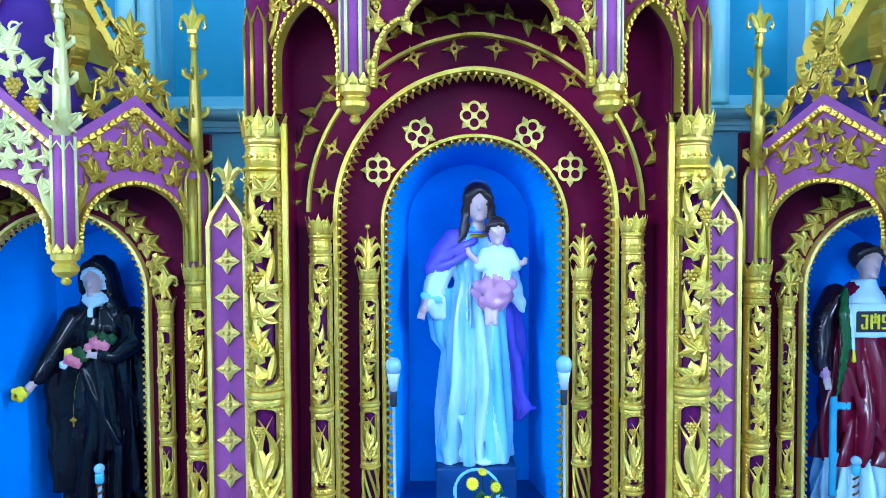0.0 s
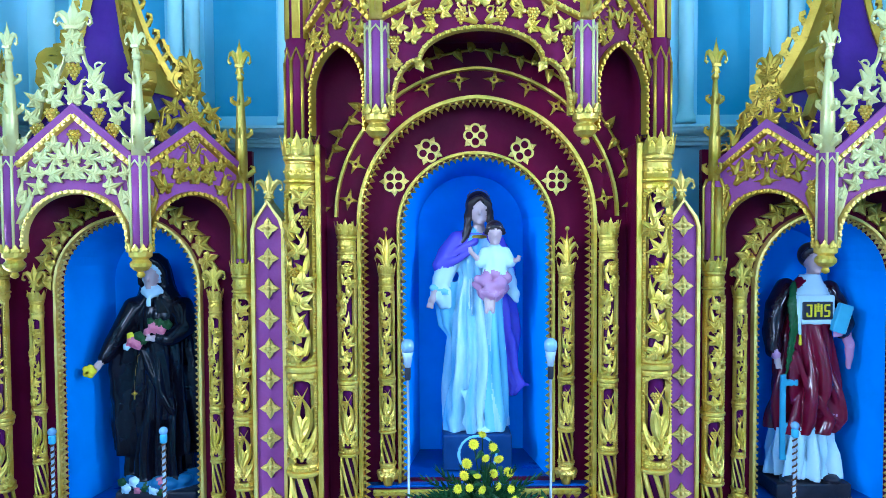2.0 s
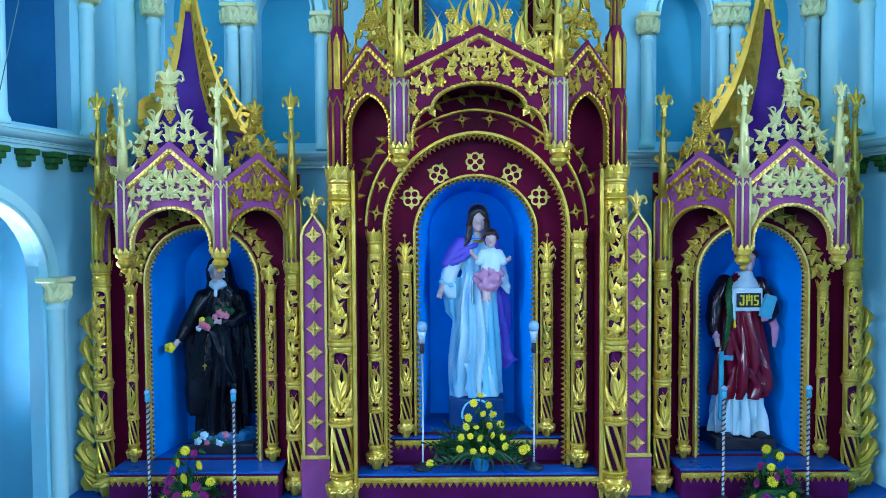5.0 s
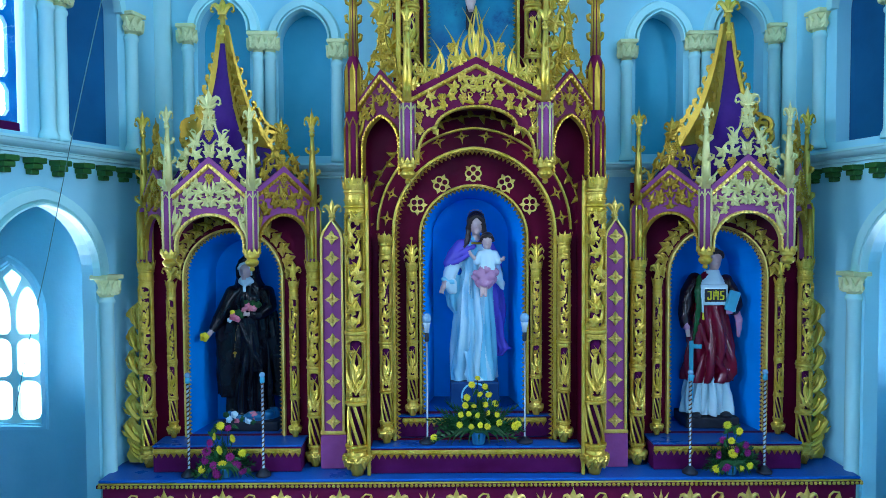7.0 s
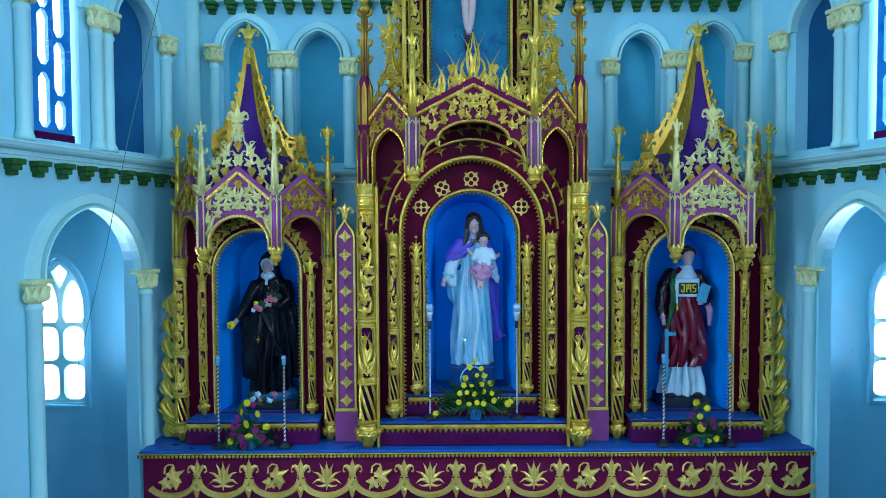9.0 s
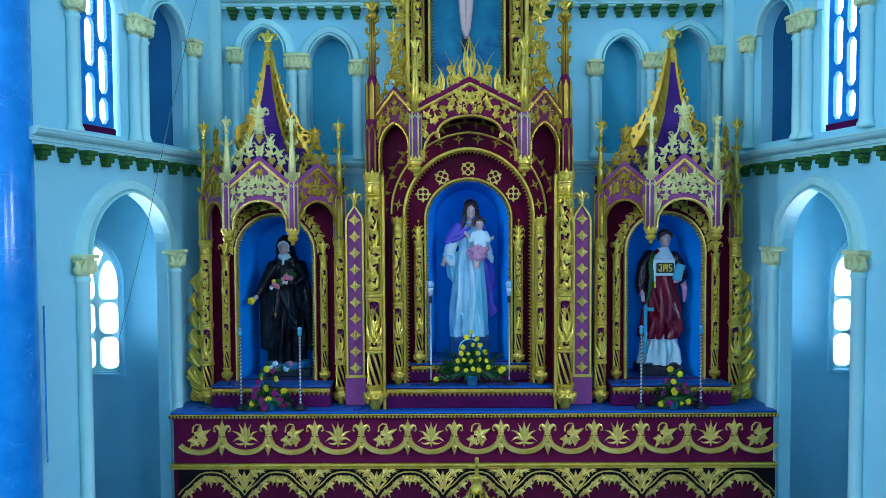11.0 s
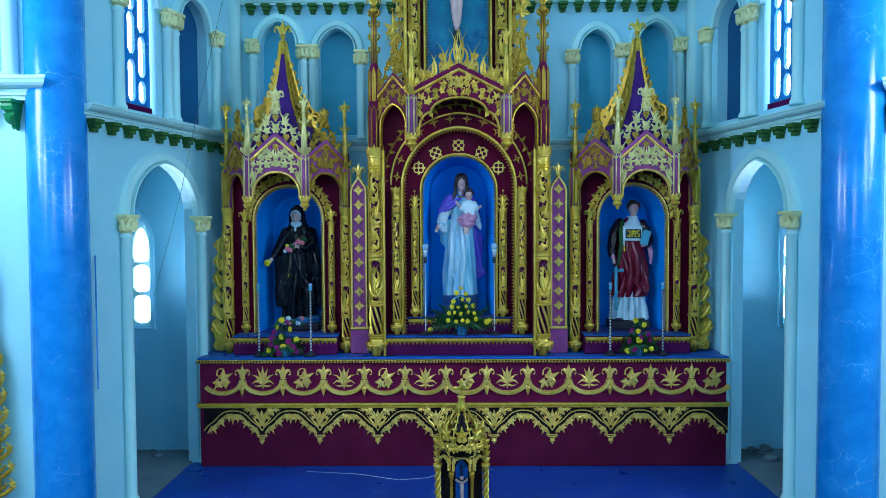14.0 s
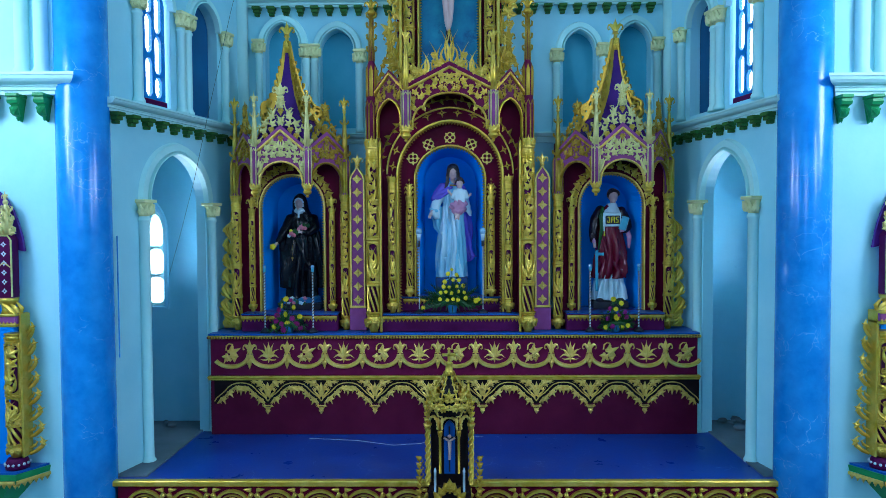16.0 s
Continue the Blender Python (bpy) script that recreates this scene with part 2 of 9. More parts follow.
def tube(bm, pts, r, n=6, M=ID, mi=0, taper=None):
    """A round bar along points; taper: radius at the end as a share of r."""
    pts = [Vector(p) for p in pts]
    rings, up = [], Vector((0.13, 0.9, 0.31))
    for i, p in enumerate(pts):
        d = (pts[min(i + 1, len(pts) - 1)] - pts[max(i - 1, 0)]).normalized()
        u = d.cross(up).normalized()
        v = d.cross(u)
        q = r if taper is None else r * (1 + (taper - 1) * i / (len(pts) - 1))
        rings.append([bm.verts.new(M @ (p + q * (math.cos(2 * math.pi * k / n) * u + math.sin(2 * math.pi * k / n) * v))) for k in range(n)])
    for lo, hi in zip(rings, rings[1:]):
        for k in range(n):
            f = bm.faces.new((lo[k], lo[(k + 1) % n], hi[(k + 1) % n], hi[k]))
            f.material_index, f.smooth = mi, True
    for ring, flip in ((rings[0], False), (rings[-1], True)):
        f = bm.faces.new(ring[::-1] if flip else ring)
        f.material_index = mi


def ball(bm, c, r, M=ID, mi=0, n=8, m=5, sq=(1, 1, 1)):
    prof = [(max(1e-4, r * math.sin(math.pi * i / m)), -r * math.cos(math.pi * i / m)) for i in range(m + 1)]
    lathe(bm, prof, n, M @ Matrix.Translation(c) @ Matrix.Diagonal((*sq, 1)), mi, None, False)


def plate(bm, outline, y0, y1, M=ID, ch=0.0, mi=0, holes=()):
    """A flat shape in x and z, given as (x, z), between depths y0 (front) and y1 (back), front edge chamfered, with holes."""
    loops = [outline, *holes]
    tmp = bmesh.new()
    ed = []
    for lp in loops:
        vs = [tmp.verts.new((x, y0, z)) for x, z in lp]
        ed += [tmp.edges.new((vs[i], vs[(i + 1) % len(vs)])) for i in range(len(vs))]
    bmesh.ops.triangle_fill(tmp, use_beauty=True, use_dissolve=False, edges=ed, normal=(0, -1, 0))
    vmap = {v: bm.verts.new(M @ v.co) for v in tmp.verts}
    back = {v: bm.verts.new(M @ Vector((v.co.x, y1, v.co.z))) for v in tmp.verts}
    for f in tmp.faces:
        lp = [v for v in f.verts]
        if f.normal.y > 0:
            lp = lp[::-1]
        g = bm.faces.new([vmap[v] for v in lp])
        g.material_index = mi
        g = bm.faces.new([back[v] for v in reversed(lp)])
        g.material_index = mi
    for e in tmp.edges:
        if len(e.link_faces) == 1:
            f = e.link_faces[0]
            a, b_ = e.verts
            lp = [v for v in f.verts]
            if f.normal.y > 0:
                lp = lp[::-1]
            i = lp.index(a)
            if lp[(i + 1) % len(lp)] is b_:
                a, b_ = b_, a
            g = bm.faces.new([vmap[a], vmap[b_], back[b_], back[a]])
            g.material_index = mi
    tmp.free()


def arch_pts(w, spring, apex, n=14, base=None):
    """Points of an arched opening, half width w, from the left foot over the top to the right foot; a little pointed when apex - spring > w."""
    h = apex - spring
    pts = []
    if h > w * 1.02:
        R = (h * h + w * w) / (2 * w)
        th = math.acos((R - w) / R)
        half = [(R - w - R * math.cos(th * i / n), spring + R * math.sin(th * i / n)) for i in range(n + 1)]
        pts = half + [(-x, z) for x, z in half[-2::-1]]
    else:
        pts = [(-w * math.cos(math.pi * i / (2 * n)), spring + h * math.sin(math.pi * i / (2 * n))) for i in range(2 * n + 1)]
    if base is not None:
        pts = [(-w, base), *pts, (w, base)]
    return pts


def offset(pts, d):
    """An open line moved sideways by d (to its left when positive)."""
    out = []
    for i, (x, z) in enumerate(pts):
        a, b_ = pts[max(i - 1, 0)], pts[min(i + 1, len(pts) - 1)]
        dx, dz = b_[0] - a[0], b_[1] - a[1]
        q = math.hypot(dx, dz) or 1
        out.append((x - dz / q * d, z + dx / q * d))
    return out


@piece("scroll")
def ribbon(bm, pts, wide, y0, y1, M=ID, mi=0):
    """A band of width wide along a line, raised in the middle."""
    L_, R_ = offset(pts, wide / 2), offset(pts, -wide / 2)
    n = len(pts)
    vs = [(x, y1, z) for x, z in L_] + [(x, y1, z) for x, z in R_] + [(x, y0, z) for x, z in offset(pts, wide * 0.3)] + [(x, y0, z) for x, z in offset(pts, -wide * 0.3)]
    P = []
    for i in range(n - 1):
        P += [(i, i + 1, 2 * n + i + 1, 2 * n + i), (2 * n + i, 2 * n + i + 1, 3 * n + i + 1, 3 * n + i), (3 * n + i, 3 * n + i + 1, n + i + 1, n + i), (n + i, n + i + 1, i + 1, i)]
    P += [(0, 2 * n, 3 * n, n), (n - 1, 2 * n - 1, 4 * n - 1, 3 * n - 1)]
    faces(bm, vs, P, M, mi)


def along(pts, step, start=0.5):
    """Evenly spaced (x, z, angle) along a line."""
    out, need = [], step * start
    for a, b_ in zip(pts, pts[1:]):
        d = math.hypot(b_[0] - a[0], b_[1] - a[1])
        s = need
        while s <= d:
            k = s / d
            out.append((a[0] + (b_[0] - a[0]) * k, a[1] + (b_[1] - a[1]) * k, math.atan2(b_[1] - a[1], b_[0] - a[0])))
            s += step
        need = s - d
    return out


def teeth(bm, pts, size, deep, side, y0, y1, M=ID, mi=0):
    """A row of pointed teeth along a line; side 1: to its left, -1: to its right."""
    for x, z, a in along(pts, size):
        c, s = math.cos(a), math.sin(a)
        q = [(x - c * size * 0.5, z - s * size * 0.5), (x + c * size * 0.5, z + s * size * 0.5), (x - s * deep * side, z + c * deep * side)]
        mid = ((q[0][0] + q[1][0] + q[2][0]) / 3, (q[0][1] + q[1][1] + q[2][1]) / 3)
        vs = [(px_, y1, pz_) for px_, pz_ in q] + [(mid[0], y0, mid[1])]
        faces(bm, vs, [(0, 1, 3), (1, 2, 3), (2, 0, 3), (2, 1, 0)], M, mi)


def beads(bm, pts, step, r, y, M=ID, mi=0):
    for x, z, a in along(pts, step):
        vs = [(x + r * math.cos(k * math.pi / 3), y, z + r * math.sin(k * math.pi / 3)) for k in range(6)]
        vs += [(x + 0.6 * r * math.cos(k * math.pi / 3), y - 0.7 * r, z + 0.6 * r * math.sin(k * math.pi / 3)) for k in range(6)]
        faces(bm, vs, [(k, (k + 1) % 6, 6 + (k + 1) % 6, 6 + k) for k in range(6)] + [(6, 7, 8, 9, 10, 11)], M, mi)


@piece("leaf")
def leaf(bm, x, z, size, turn, kind="vine", y=0.0, lift=0.3, M=ID, mi=0, wide=1.0):
    """A carved leaf in relief: outline at depth y, ridges raised towards -y. turn: degrees, 0 points up."""
    if kind == "vine":
        R = [0.22, 0.58, 0.70, 0.56, 0.74, 1.06, 0.72, 0.56, 0.82, 1.42, 0.82, 0.56, 0.72, 1.06, 0.74, 0.56, 0.70, 0.58]
        A = [180, 152, 122, 100, 80, 62, 46, 30, 13, 0, -13, -30, -46, -62, -80, -100, -122, -152]
        k0 = 0.55
    elif kind == "long":
        R = [0.12, 0.26, 0.3, 0.45, 1.0, 0.45, 0.3, 0.26]
        A = [180, 120, 75, 30, 0, -30, -75, -120]
        k0 = 0.3
    elif kind == "ray":
        R = [0.1, 0.16, 0.2, 1.0, 0.2, 0.16]
        A = [180, 100, 32, 0, -32, -100]
        k0 = 0.2
    else:
        R = [0.3, 0.5, 0.62, 0.55, 1.0, 0.55, 0.62, 0.5]
        A = [180, 125, 80, 40, 0, -40, -80, -125]
        k0 = 0.45
    n = len(R)
    t = radians(turn)

    def at(r, a):
        lx, lz = -r * math.sin(radians(a)) * wide, r * math.cos(radians(a))
        return x + size * (lx * math.cos(t) - lz * math.sin(t)), z + size * (lx * math.sin(t) + lz * math.cos(t))
    thick = size * 0.30
    rim = [at(r, a) for r, a in zip(R, A)]
    inn = [at(r * 0.5, a) for r, a in zip(R, A)]
    vs = [(px_, y, pz_) for px_, pz_ in rim] + [(px_, y - thick, pz_) for px_, pz_ in rim] + [(px_, y - thick - size * lift * (0.5 if i % 2 else 0.2), pz_) for i, (px_, pz_) in enumerate(inn)]
    c = at(0.1, 0)
    vs.append((c[0], y - thick - size * lift * 0.55, c[1]))
    P = []
    for i in range(n):
        j = (i + 1) % n
        P += [(i, j, n + j, n + i), (n + i, n + j, 2 * n + j, 2 * n + i), (2 * n + i, 2 * n + j, 3 * n)]
    faces(bm, vs, P, M, mi)


@piece("fruit_boss")
def grapes(bm, x, z, size, y=0.0, turn=0.0, M=ID, mi=0):
    """A hanging bunch of grapes in relief."""
    t = radians(turn)
    r = size * 0.17
    last = None
    for row, cnt in enumerate((3, 4, 3, 2, 1)):
        for i in range(cnt):
            lx, lz = (i - (cnt - 1) / 2) * r * 1.75, -row * r * 1.5 + size * 0.35
            gx, gz = x + lx * math.cos(t) - lz * math.sin(t), z + lx * math.sin(t) + lz * math.cos(t)
            vs = [(gx + r * math.cos(k * math.pi / 3), y - r * 0.2, gz + r * math.sin(k * math.pi / 3)) for k in range(6)]
            vs += [(gx + 0.6 * r * math.cos(k * math.pi / 3), y - r * 1.0, gz + 0.6 * r * math.sin(k * math.pi / 3)) for k in range(6)]
            vs.append((gx, y - r * 1.25, gz))
            berry = faces(bm, vs, [(k, (k + 1) % 6, 6 + (k + 1) % 6, 6 + k) for k in range(6)] + [(6 + k, 6 + (k + 1) % 6, 12) for k in range(6)], M, mi)
            if last:
                bm.faces.new((last[0], last[1], berry[3], berry[4])).material_index = mi
            last = berry


def curl(cx, cz, r, a0, a1, n=10, shrink=0.35):
    """Points of a scroll that winds in."""
    return [(cx + r * (1 - (1 - shrink) * i / n) * math.cos(radians(a0 + (a1 - a0) * i / n)), cz + r * (1 - (1 - shrink) * i / n) * math.sin(radians(a0 + (a1 - a0) * i / n))) for i in range(n + 1)]


@piece("tendril")
def stem(bm, pts, r, y, M=ID, mi=0, taper=0.6):
    tube(bm, [(x, y, z) for x, z in pts], r, 5, M, mi, taper)


@piece("leaf")
def blade(bm, pts, w, y=0.0, lift=0.02, M=ID, mi=0):
    """A long curved leaf blade along points, widest at a third, with a raised midrib."""
    n = len(pts)
    prof = [w * (0.35 + 0.65 * math.sin(math.pi * min(1.0, 0.15 + i / (n - 1) * 1.0)) ) * (1 - (i / (n - 1)) ** 3) + 0.001 for i in range(n)]
    vs = []
    for i, (x, z) in enumerate(pts):
        a, b_ = pts[max(i - 1, 0)], pts[min(i + 1, n - 1)]
        dx, dz = b_[0] - a[0], b_[1] - a[1]
        q = math.hypot(dx, dz) or 1
        ox, oz = -dz / q * prof[i] / 2, dx / q * prof[i] / 2
        h = lift * (1 - 0.7 * i / (n - 1))
        vs += [(x + ox, y, z + oz), (x + ox * 0.9, y - h * 0.45, z + oz * 0.9), (x, y - h, z), (x - ox * 0.9, y - h * 0.45, z - oz * 0.9), (x - ox, y, z - oz)]
    P = [(5 * i + k, 5 * i + k + 1, 5 * i + k + 6, 5 * i + k + 5) for i in range(n - 1) for k in range(4)]
    faces(bm, vs, P, M, mi)


def sway(x, z, h, lean, bendy, n=8):
    """Points of a blade that rises h from (x, z), leans and curls."""
    return [(x + lean * (i / n) ** 1.5 + bendy * math.sin(math.pi * i / n), z + h * i / n) for i in range(n + 1)]


def fill_leaves(bm, inside, x0, x1, z0, z1, step, size, y, seed, grape=0.16, kind="vine"):
    """Leaves, bunches of grapes and tendrils strewn over a region, mirrored about x = 0."""
    rnd = random.Random(seed)
    row, z = 0, z0
    while z < z1:
        x = step * (0.25 if row % 2 else 0.0)
        while x < x1:
            px_, pz_ = x + rnd.uniform(-0.12, 0.12) * step, z + rnd.uniform(-0.12, 0.12) * step
            if x == 0:
                px_ = 0
            if inside(px_, pz_):
                r = rnd.random()
                s, t = size * rnd.uniform(0.85, 1.15), rnd.uniform(-75, 75)
                for q in ((1, -1) if px_ else (1,)):
                    if r < grape:
                        grapes(bm, q * px_, pz_, size * 1.15, y - 0.002)
                    elif r < 0.58 or not px_:
                        leaf(bm, q * px_, pz_, s, q * t if px_ else 0, kind, y, 0.3)
                    else:
                        u = radians(t) + 0.4
                        for bendy in (-0.7, 0.7):
                            blade(bm, [(q * (px_ + size * (0.34 * v * math.sin(u) + bendy * 0.055 * v * v * math.cos(u))), pz_ + size * (-0.9 + 0.34 * v * math.cos(u) - bendy * 0.055 * v * v * math.sin(u))) for v in range(6)], size * 0.62, y, size * 0.42)
                    if r > 0.7 and px_:
                        stem(bm, curl(q * px_ + q * size * 0.5, pz_ + size * 0.3, size * 0.45, 90 - q * 60, 90 + q * 220, 8), size * 0.11, y - 0.002)
            x += step
        z += step * 0.8
        row += 1

# the apse: walls, cornices, columns
LX0, LK = -2.583, 0.277     # left wall: x = LX0 + LK * y
RX0, RK = 2.56, -0.19       # right wall
BACK = 0.84                 # face of the back wall
WEST = -1.30                # face of the walls beside the apse
TOP = 6.4


def wall_plane(p0, p1):
    """Local frame of a wall: x along it, y into it, from p0 to p1 (room on the -y side)."""
    d = Vector((p1[0] - p0[0], p1[1] - p0[1], 0))
    ang = math.atan2(d.y, d.x)
    return Matrix.Translation((p0[0], p0[1], 0)) @ Matrix.Rotation(ang, 4, "Z"), d.length


def wall(name, label, p0, p1, z0, z1, thick, openings=(), mat=None):
    M, length = wall_plane(p0, p1)
    bm = bmesh.new()
    holes = [[(c + x, z) for x, z in arch_pts(w, spring, apex, 10, base)] for c, w, base, spring, apex in openings]
    plate(bm, [(0, z0), (length, z0), (length, z1), (0, z1)], 0, thick, M, holes=holes)
    return tagged(part(name, bm, mat or WALL), label, "wall", kind="structure"), M


LP0, LP1 = (LX0 + LK * WEST, WEST), (LX0 + LK * BACK, BACK)
RP0, RP1 = (RX0 + RK * BACK, BACK), (RX0 + RK * WEST, WEST)
_lk = math.hypot(1, LK)
_rk = math.hypot(1, RK)


def lu(y):
    return (y - WEST) * _lk


def ru(y):
    return (BACK - y) * _rk


LDOOR = (lu(-0.293), 0.43, -0.3, 2.34, 2.81)
RDOOR = (ru(-0.32), 0.39, -0.3, 2.34, 2.81)
wall_l, ML = wall("wall_left", "pale cyan plastered apse wall with an arched doorway", LP0, LP1, -0.4, TOP, 0.11,
                  [LDOOR, (lu(-0.53), 0.185, 3.22, 4.14, 4.38), (lu(0.14), 0.225, 3.22, 4.14, 4.39)])
wall_r, MR = wall("wall_right", "pale cyan plastered apse wall with an arched doorway", RP0, RP1, -0.4, TOP, 0.11,
                  [RDOOR, (ru(-0.53), 0.185, 3.22, 4.14, 4.38), (ru(0.12), 0.215, 3.22, 4.13, 4.36)])
BX0, BX1 = LP1[0], RP0[0]
_n = [(-1.902, 0.20, 4.15, 4.40), (-1.286, 0.20, 4.08, 4.32), (1.436, 0.184, 4.06, 4.288), (2.045, 0.19, 4.12, 4.36)]
wall_b, MB = wall("wall_back", "pale cyan plastered back wall with blind arches", (BX0 - 0.25, BACK), (BX1 + 0.25, BACK), -0.4, TOP, 0.16,
                  [(x - BX0 + 0.25, w, 3.2, zs, za) for x, w, zs, za in _n])
bm = bmesh.new()
box(bm, BX0 - 0.3, BX1 + 0.3, BACK + 0.16, BACK + 0.3, -0.4, TOP)
tagged(part("wall_back_recess", bm, BLINDBLUE), "blue painted plaster inside the blind arches", "wall", kind="structure")


def extrude(bm, prof, u0, u1, M=ID, cut0=0.0, cut1=0.0, mi=0):
    """A moulding: a (y, z) profile run from u0 to u1; cut0 and cut1 mitre its ends by that share of the projection."""
    k = len(prof)
    vs = [(u0 - cut0 * y, y, z) for y, z in prof] + [(u1 + cut1 * y, y, z) for y, z in prof]
    n0 = len(bm.faces)
    faces(bm, vs, [tuple(range(k)), tuple(range(2 * k - 1, k - 1, -1))] + [(i, k + i, k + (i + 1) % k, (i + 1) % k) for i in range(k)], M, mi)
    bm.faces.ensure_lookup_table()
    bmesh.ops.recalc_face_normals(bm, faces=bm.faces[n0:])


def crown_profile(z, proj, h):
    """Lip, cavetto and fillets of a plaster cornice, from its top z down by h."""
    p = [(0.002, z), (-proj, z), (-proj, z - 0.14 * h), (-proj + 0.008, z - 0.17 * h)]
    p += [(-proj + 0.010 + (proj * 0.50) * (1 - math.cos(t * math.pi / 8)), z - 0.17 * h - 0.36 * h * math.sin(t * math.pi / 8)) for t in range(1, 5)]
    p += [(-proj * 0.44, z - 0.60 * h), (-proj * 0.38, z - 0.62 * h), (-proj * 0.38, z - 0.78 * h), (-proj * 0.26, z - 0.81 * h), (-proj * 0.26, z - h), (0.002, z - h)]
    return p


def cornice(name, M, u0, u1, z, brackets, proj=0.13, mat=CREAM):
    """A moulded string course with small stepped brackets under it."""
    e = thing(name, "mint white moulded cornice with dark green brackets", "cornice", kind="structure")
    bm = bmesh.new()
    extrude(bm, crown_profile(z, proj, 0.105), u0, u1, M)
    part("moulding", bm, mat, e)
    first = None
    for u in brackets:
        if first is None:
            bm = bmesh.new()
            for w, d, z0, z1 in ((0.046, 0.092, -0.034, 0.0), (0.036, 0.072, -0.068, -0.0345), (0.027, 0.05, -0.098, -0.0685)):
                box(bm, -w, w, -d, 0.0, z0, z1, b=0.005)
            first = part("bracket", bm, GREEN, e, "dark green stepped bracket")
            first.matrix_basis = M @ Matrix.Translation((u, 0, z - 0.107))
        else:
            again(first, M @ Matrix.Translation((u, 0, z - 0.107)), e)
    return e


LLEN, RLEN = (Vector(LP1) - Vector(LP0)).length, (Vector(RP1) - Vector(RP0)).length
cornice("cornice_left", ML, 0.13, LLEN - 0.06, 3.178, [0.245 + 0.185 * i for i in range(10)])
cornice("cornice_right", MR, 0.06, RLEN - 0.13, 3.152, [0.17 + 0.185 * i for i in range(10)])
_bl = BX1 - BX0 + 0.5
cornice("cornice_back", MB, 0.3, _bl - 0.3, 3.13, [])
cornice("cornice_upper", MB, 0.3, _bl - 0.3, 4.66, [0.42 + 0.163 * i for i in range(28)], 0.10)


def order_column(name, M, u, z0, z1, r, double=False, y=-0.03):
    """An engaged column with base, necking and leafy capital."""
    e = thing(name, "slender mint white engaged column with cream leaf capital", "column", "apse columns", kind="structure")
    for du in ((-r * 1.15, r * 1.15) if double else (0,)):
        T = M @ Matrix.Translation((u + du, y, 0))
        bm = bmesh.new()
        lathe(bm, [(r * 1.35, z0), (r * 1.35, z0 + 0.03), (r * 1.1, z0 + 0.05), (r, z0 + 0.07), (r, z1 - 0.20), (r * 1.2, z1 - 0.19), (r * 1.2, z1 - 0.17), (r, z1 - 0.16), (r, z1 - 0.15)], 14, T)
        part("shaft", bm, CREAM, e)
        bm = bmesh.new()
        lathe(bm, [(r, z1 - 0.15), (r * 1.05, z1 - 0.11), (r * 1.3, z1 - 0.06), (r * 1.7, z1 - 0.03)], 14, T)
        box(bm, -r * (1.14 if du > 0 else 1.75), r * (1.14 if du < 0 else 1.75), -r * 1.75, r * 1.5, z1 - 0.03, z1, T, 0.006)
        for k in range(-2, 3):
            a = k * 0.62
            Q = T @ Matrix.Rotation(a, 4, "Z") @ Matrix.Translation((0, -r * 1.02, z1 - 0.14)) @ Matrix.Rotation(radians(14), 4, "X")
            leaf(bm, 0, 0.03, 0.075, 0, "acanthus", 0, 0.3, Q, wide=0.7)
        part("capital", bm, CAPITAL, e, "cream yellow leaf capital")
    return e


for _M, _f in ((ML, lu), (MR, ru)):
    _c, _h = (_f(-0.293), 0.49) if _M is ML else (_f(-0.32), 0.447)
    order_column("door_column", _M, _c - _h, -0.05, 2.34, 0.045)
    order_column("door_column", _M, _c + _h, -0.05, 2.34, 0.045)
    for _y, _d in ((-0.80, False), (-0.19, True), (0.455, False)):
        order_column("gallery_column", _M, _f(_y), 3.19, 4.165, 0.042, _d)
for _x, _zc, _d in ((-2.165, 4.19, False), (-1.586, 4.13, True), (-1.03, 4.07, False), (1.178, 4.057, False), (1.74, 4.117, True), (2.30, 4.172, False)):
    order_column("blind_arch_column", MB, _x - BX0 + 0.25, 3.15, _zc, 0.04, _d)
for _x in (-2.36, 2.435):
    bm = bmesh.new()
    lathe(bm, [(0.075, 0.0), (0.075, TOP)], 18, Matrix.Translation((_x, BACK - 0.05, 0)))
    tagged(part("corner_shaft", bm, CREAM, smooth=True), "tall round mint white corner shaft", "column", kind="structure")


def hood(name, M, u, w, spring, apex, wide=0.075, mat=CREAM):
    bm = bmesh.new()
    p = [(u + x, z) for x, z in arch_pts(w + wide * 0.5, spring, apex + wide * 0.5, 14)]
    ribbon(bm, p, wide, -0.04, 0.002, M)
    ribbon(bm, offset(p, -wide * 0.5 - 0.008), 0.02, -0.055, 0.002, M)
    return tagged(part(name, bm, mat), "mint white moulded arch hood", "trim", kind="structure")


for _M, _f in ((ML, lu), (MR, ru)):
    hood("trim_door_arch", _M, *((LDOOR if _M is ML else RDOOR)[i] for i in (0, 1, 3, 4)), 0.10)
    for _y, _w in ((-0.53, 0.185), (0.14 if _M is ML else 0.12, 0.22)):
        hood("trim_gallery_arch", _M, _f(_y), _w, 4.14, 4.39, 0.07)
for _x, _w, _zs, _za in _n:
    hood("trim_blind_arch", MB, _x - BX0 + 0.25, _w, _zs, _za, 0.085)

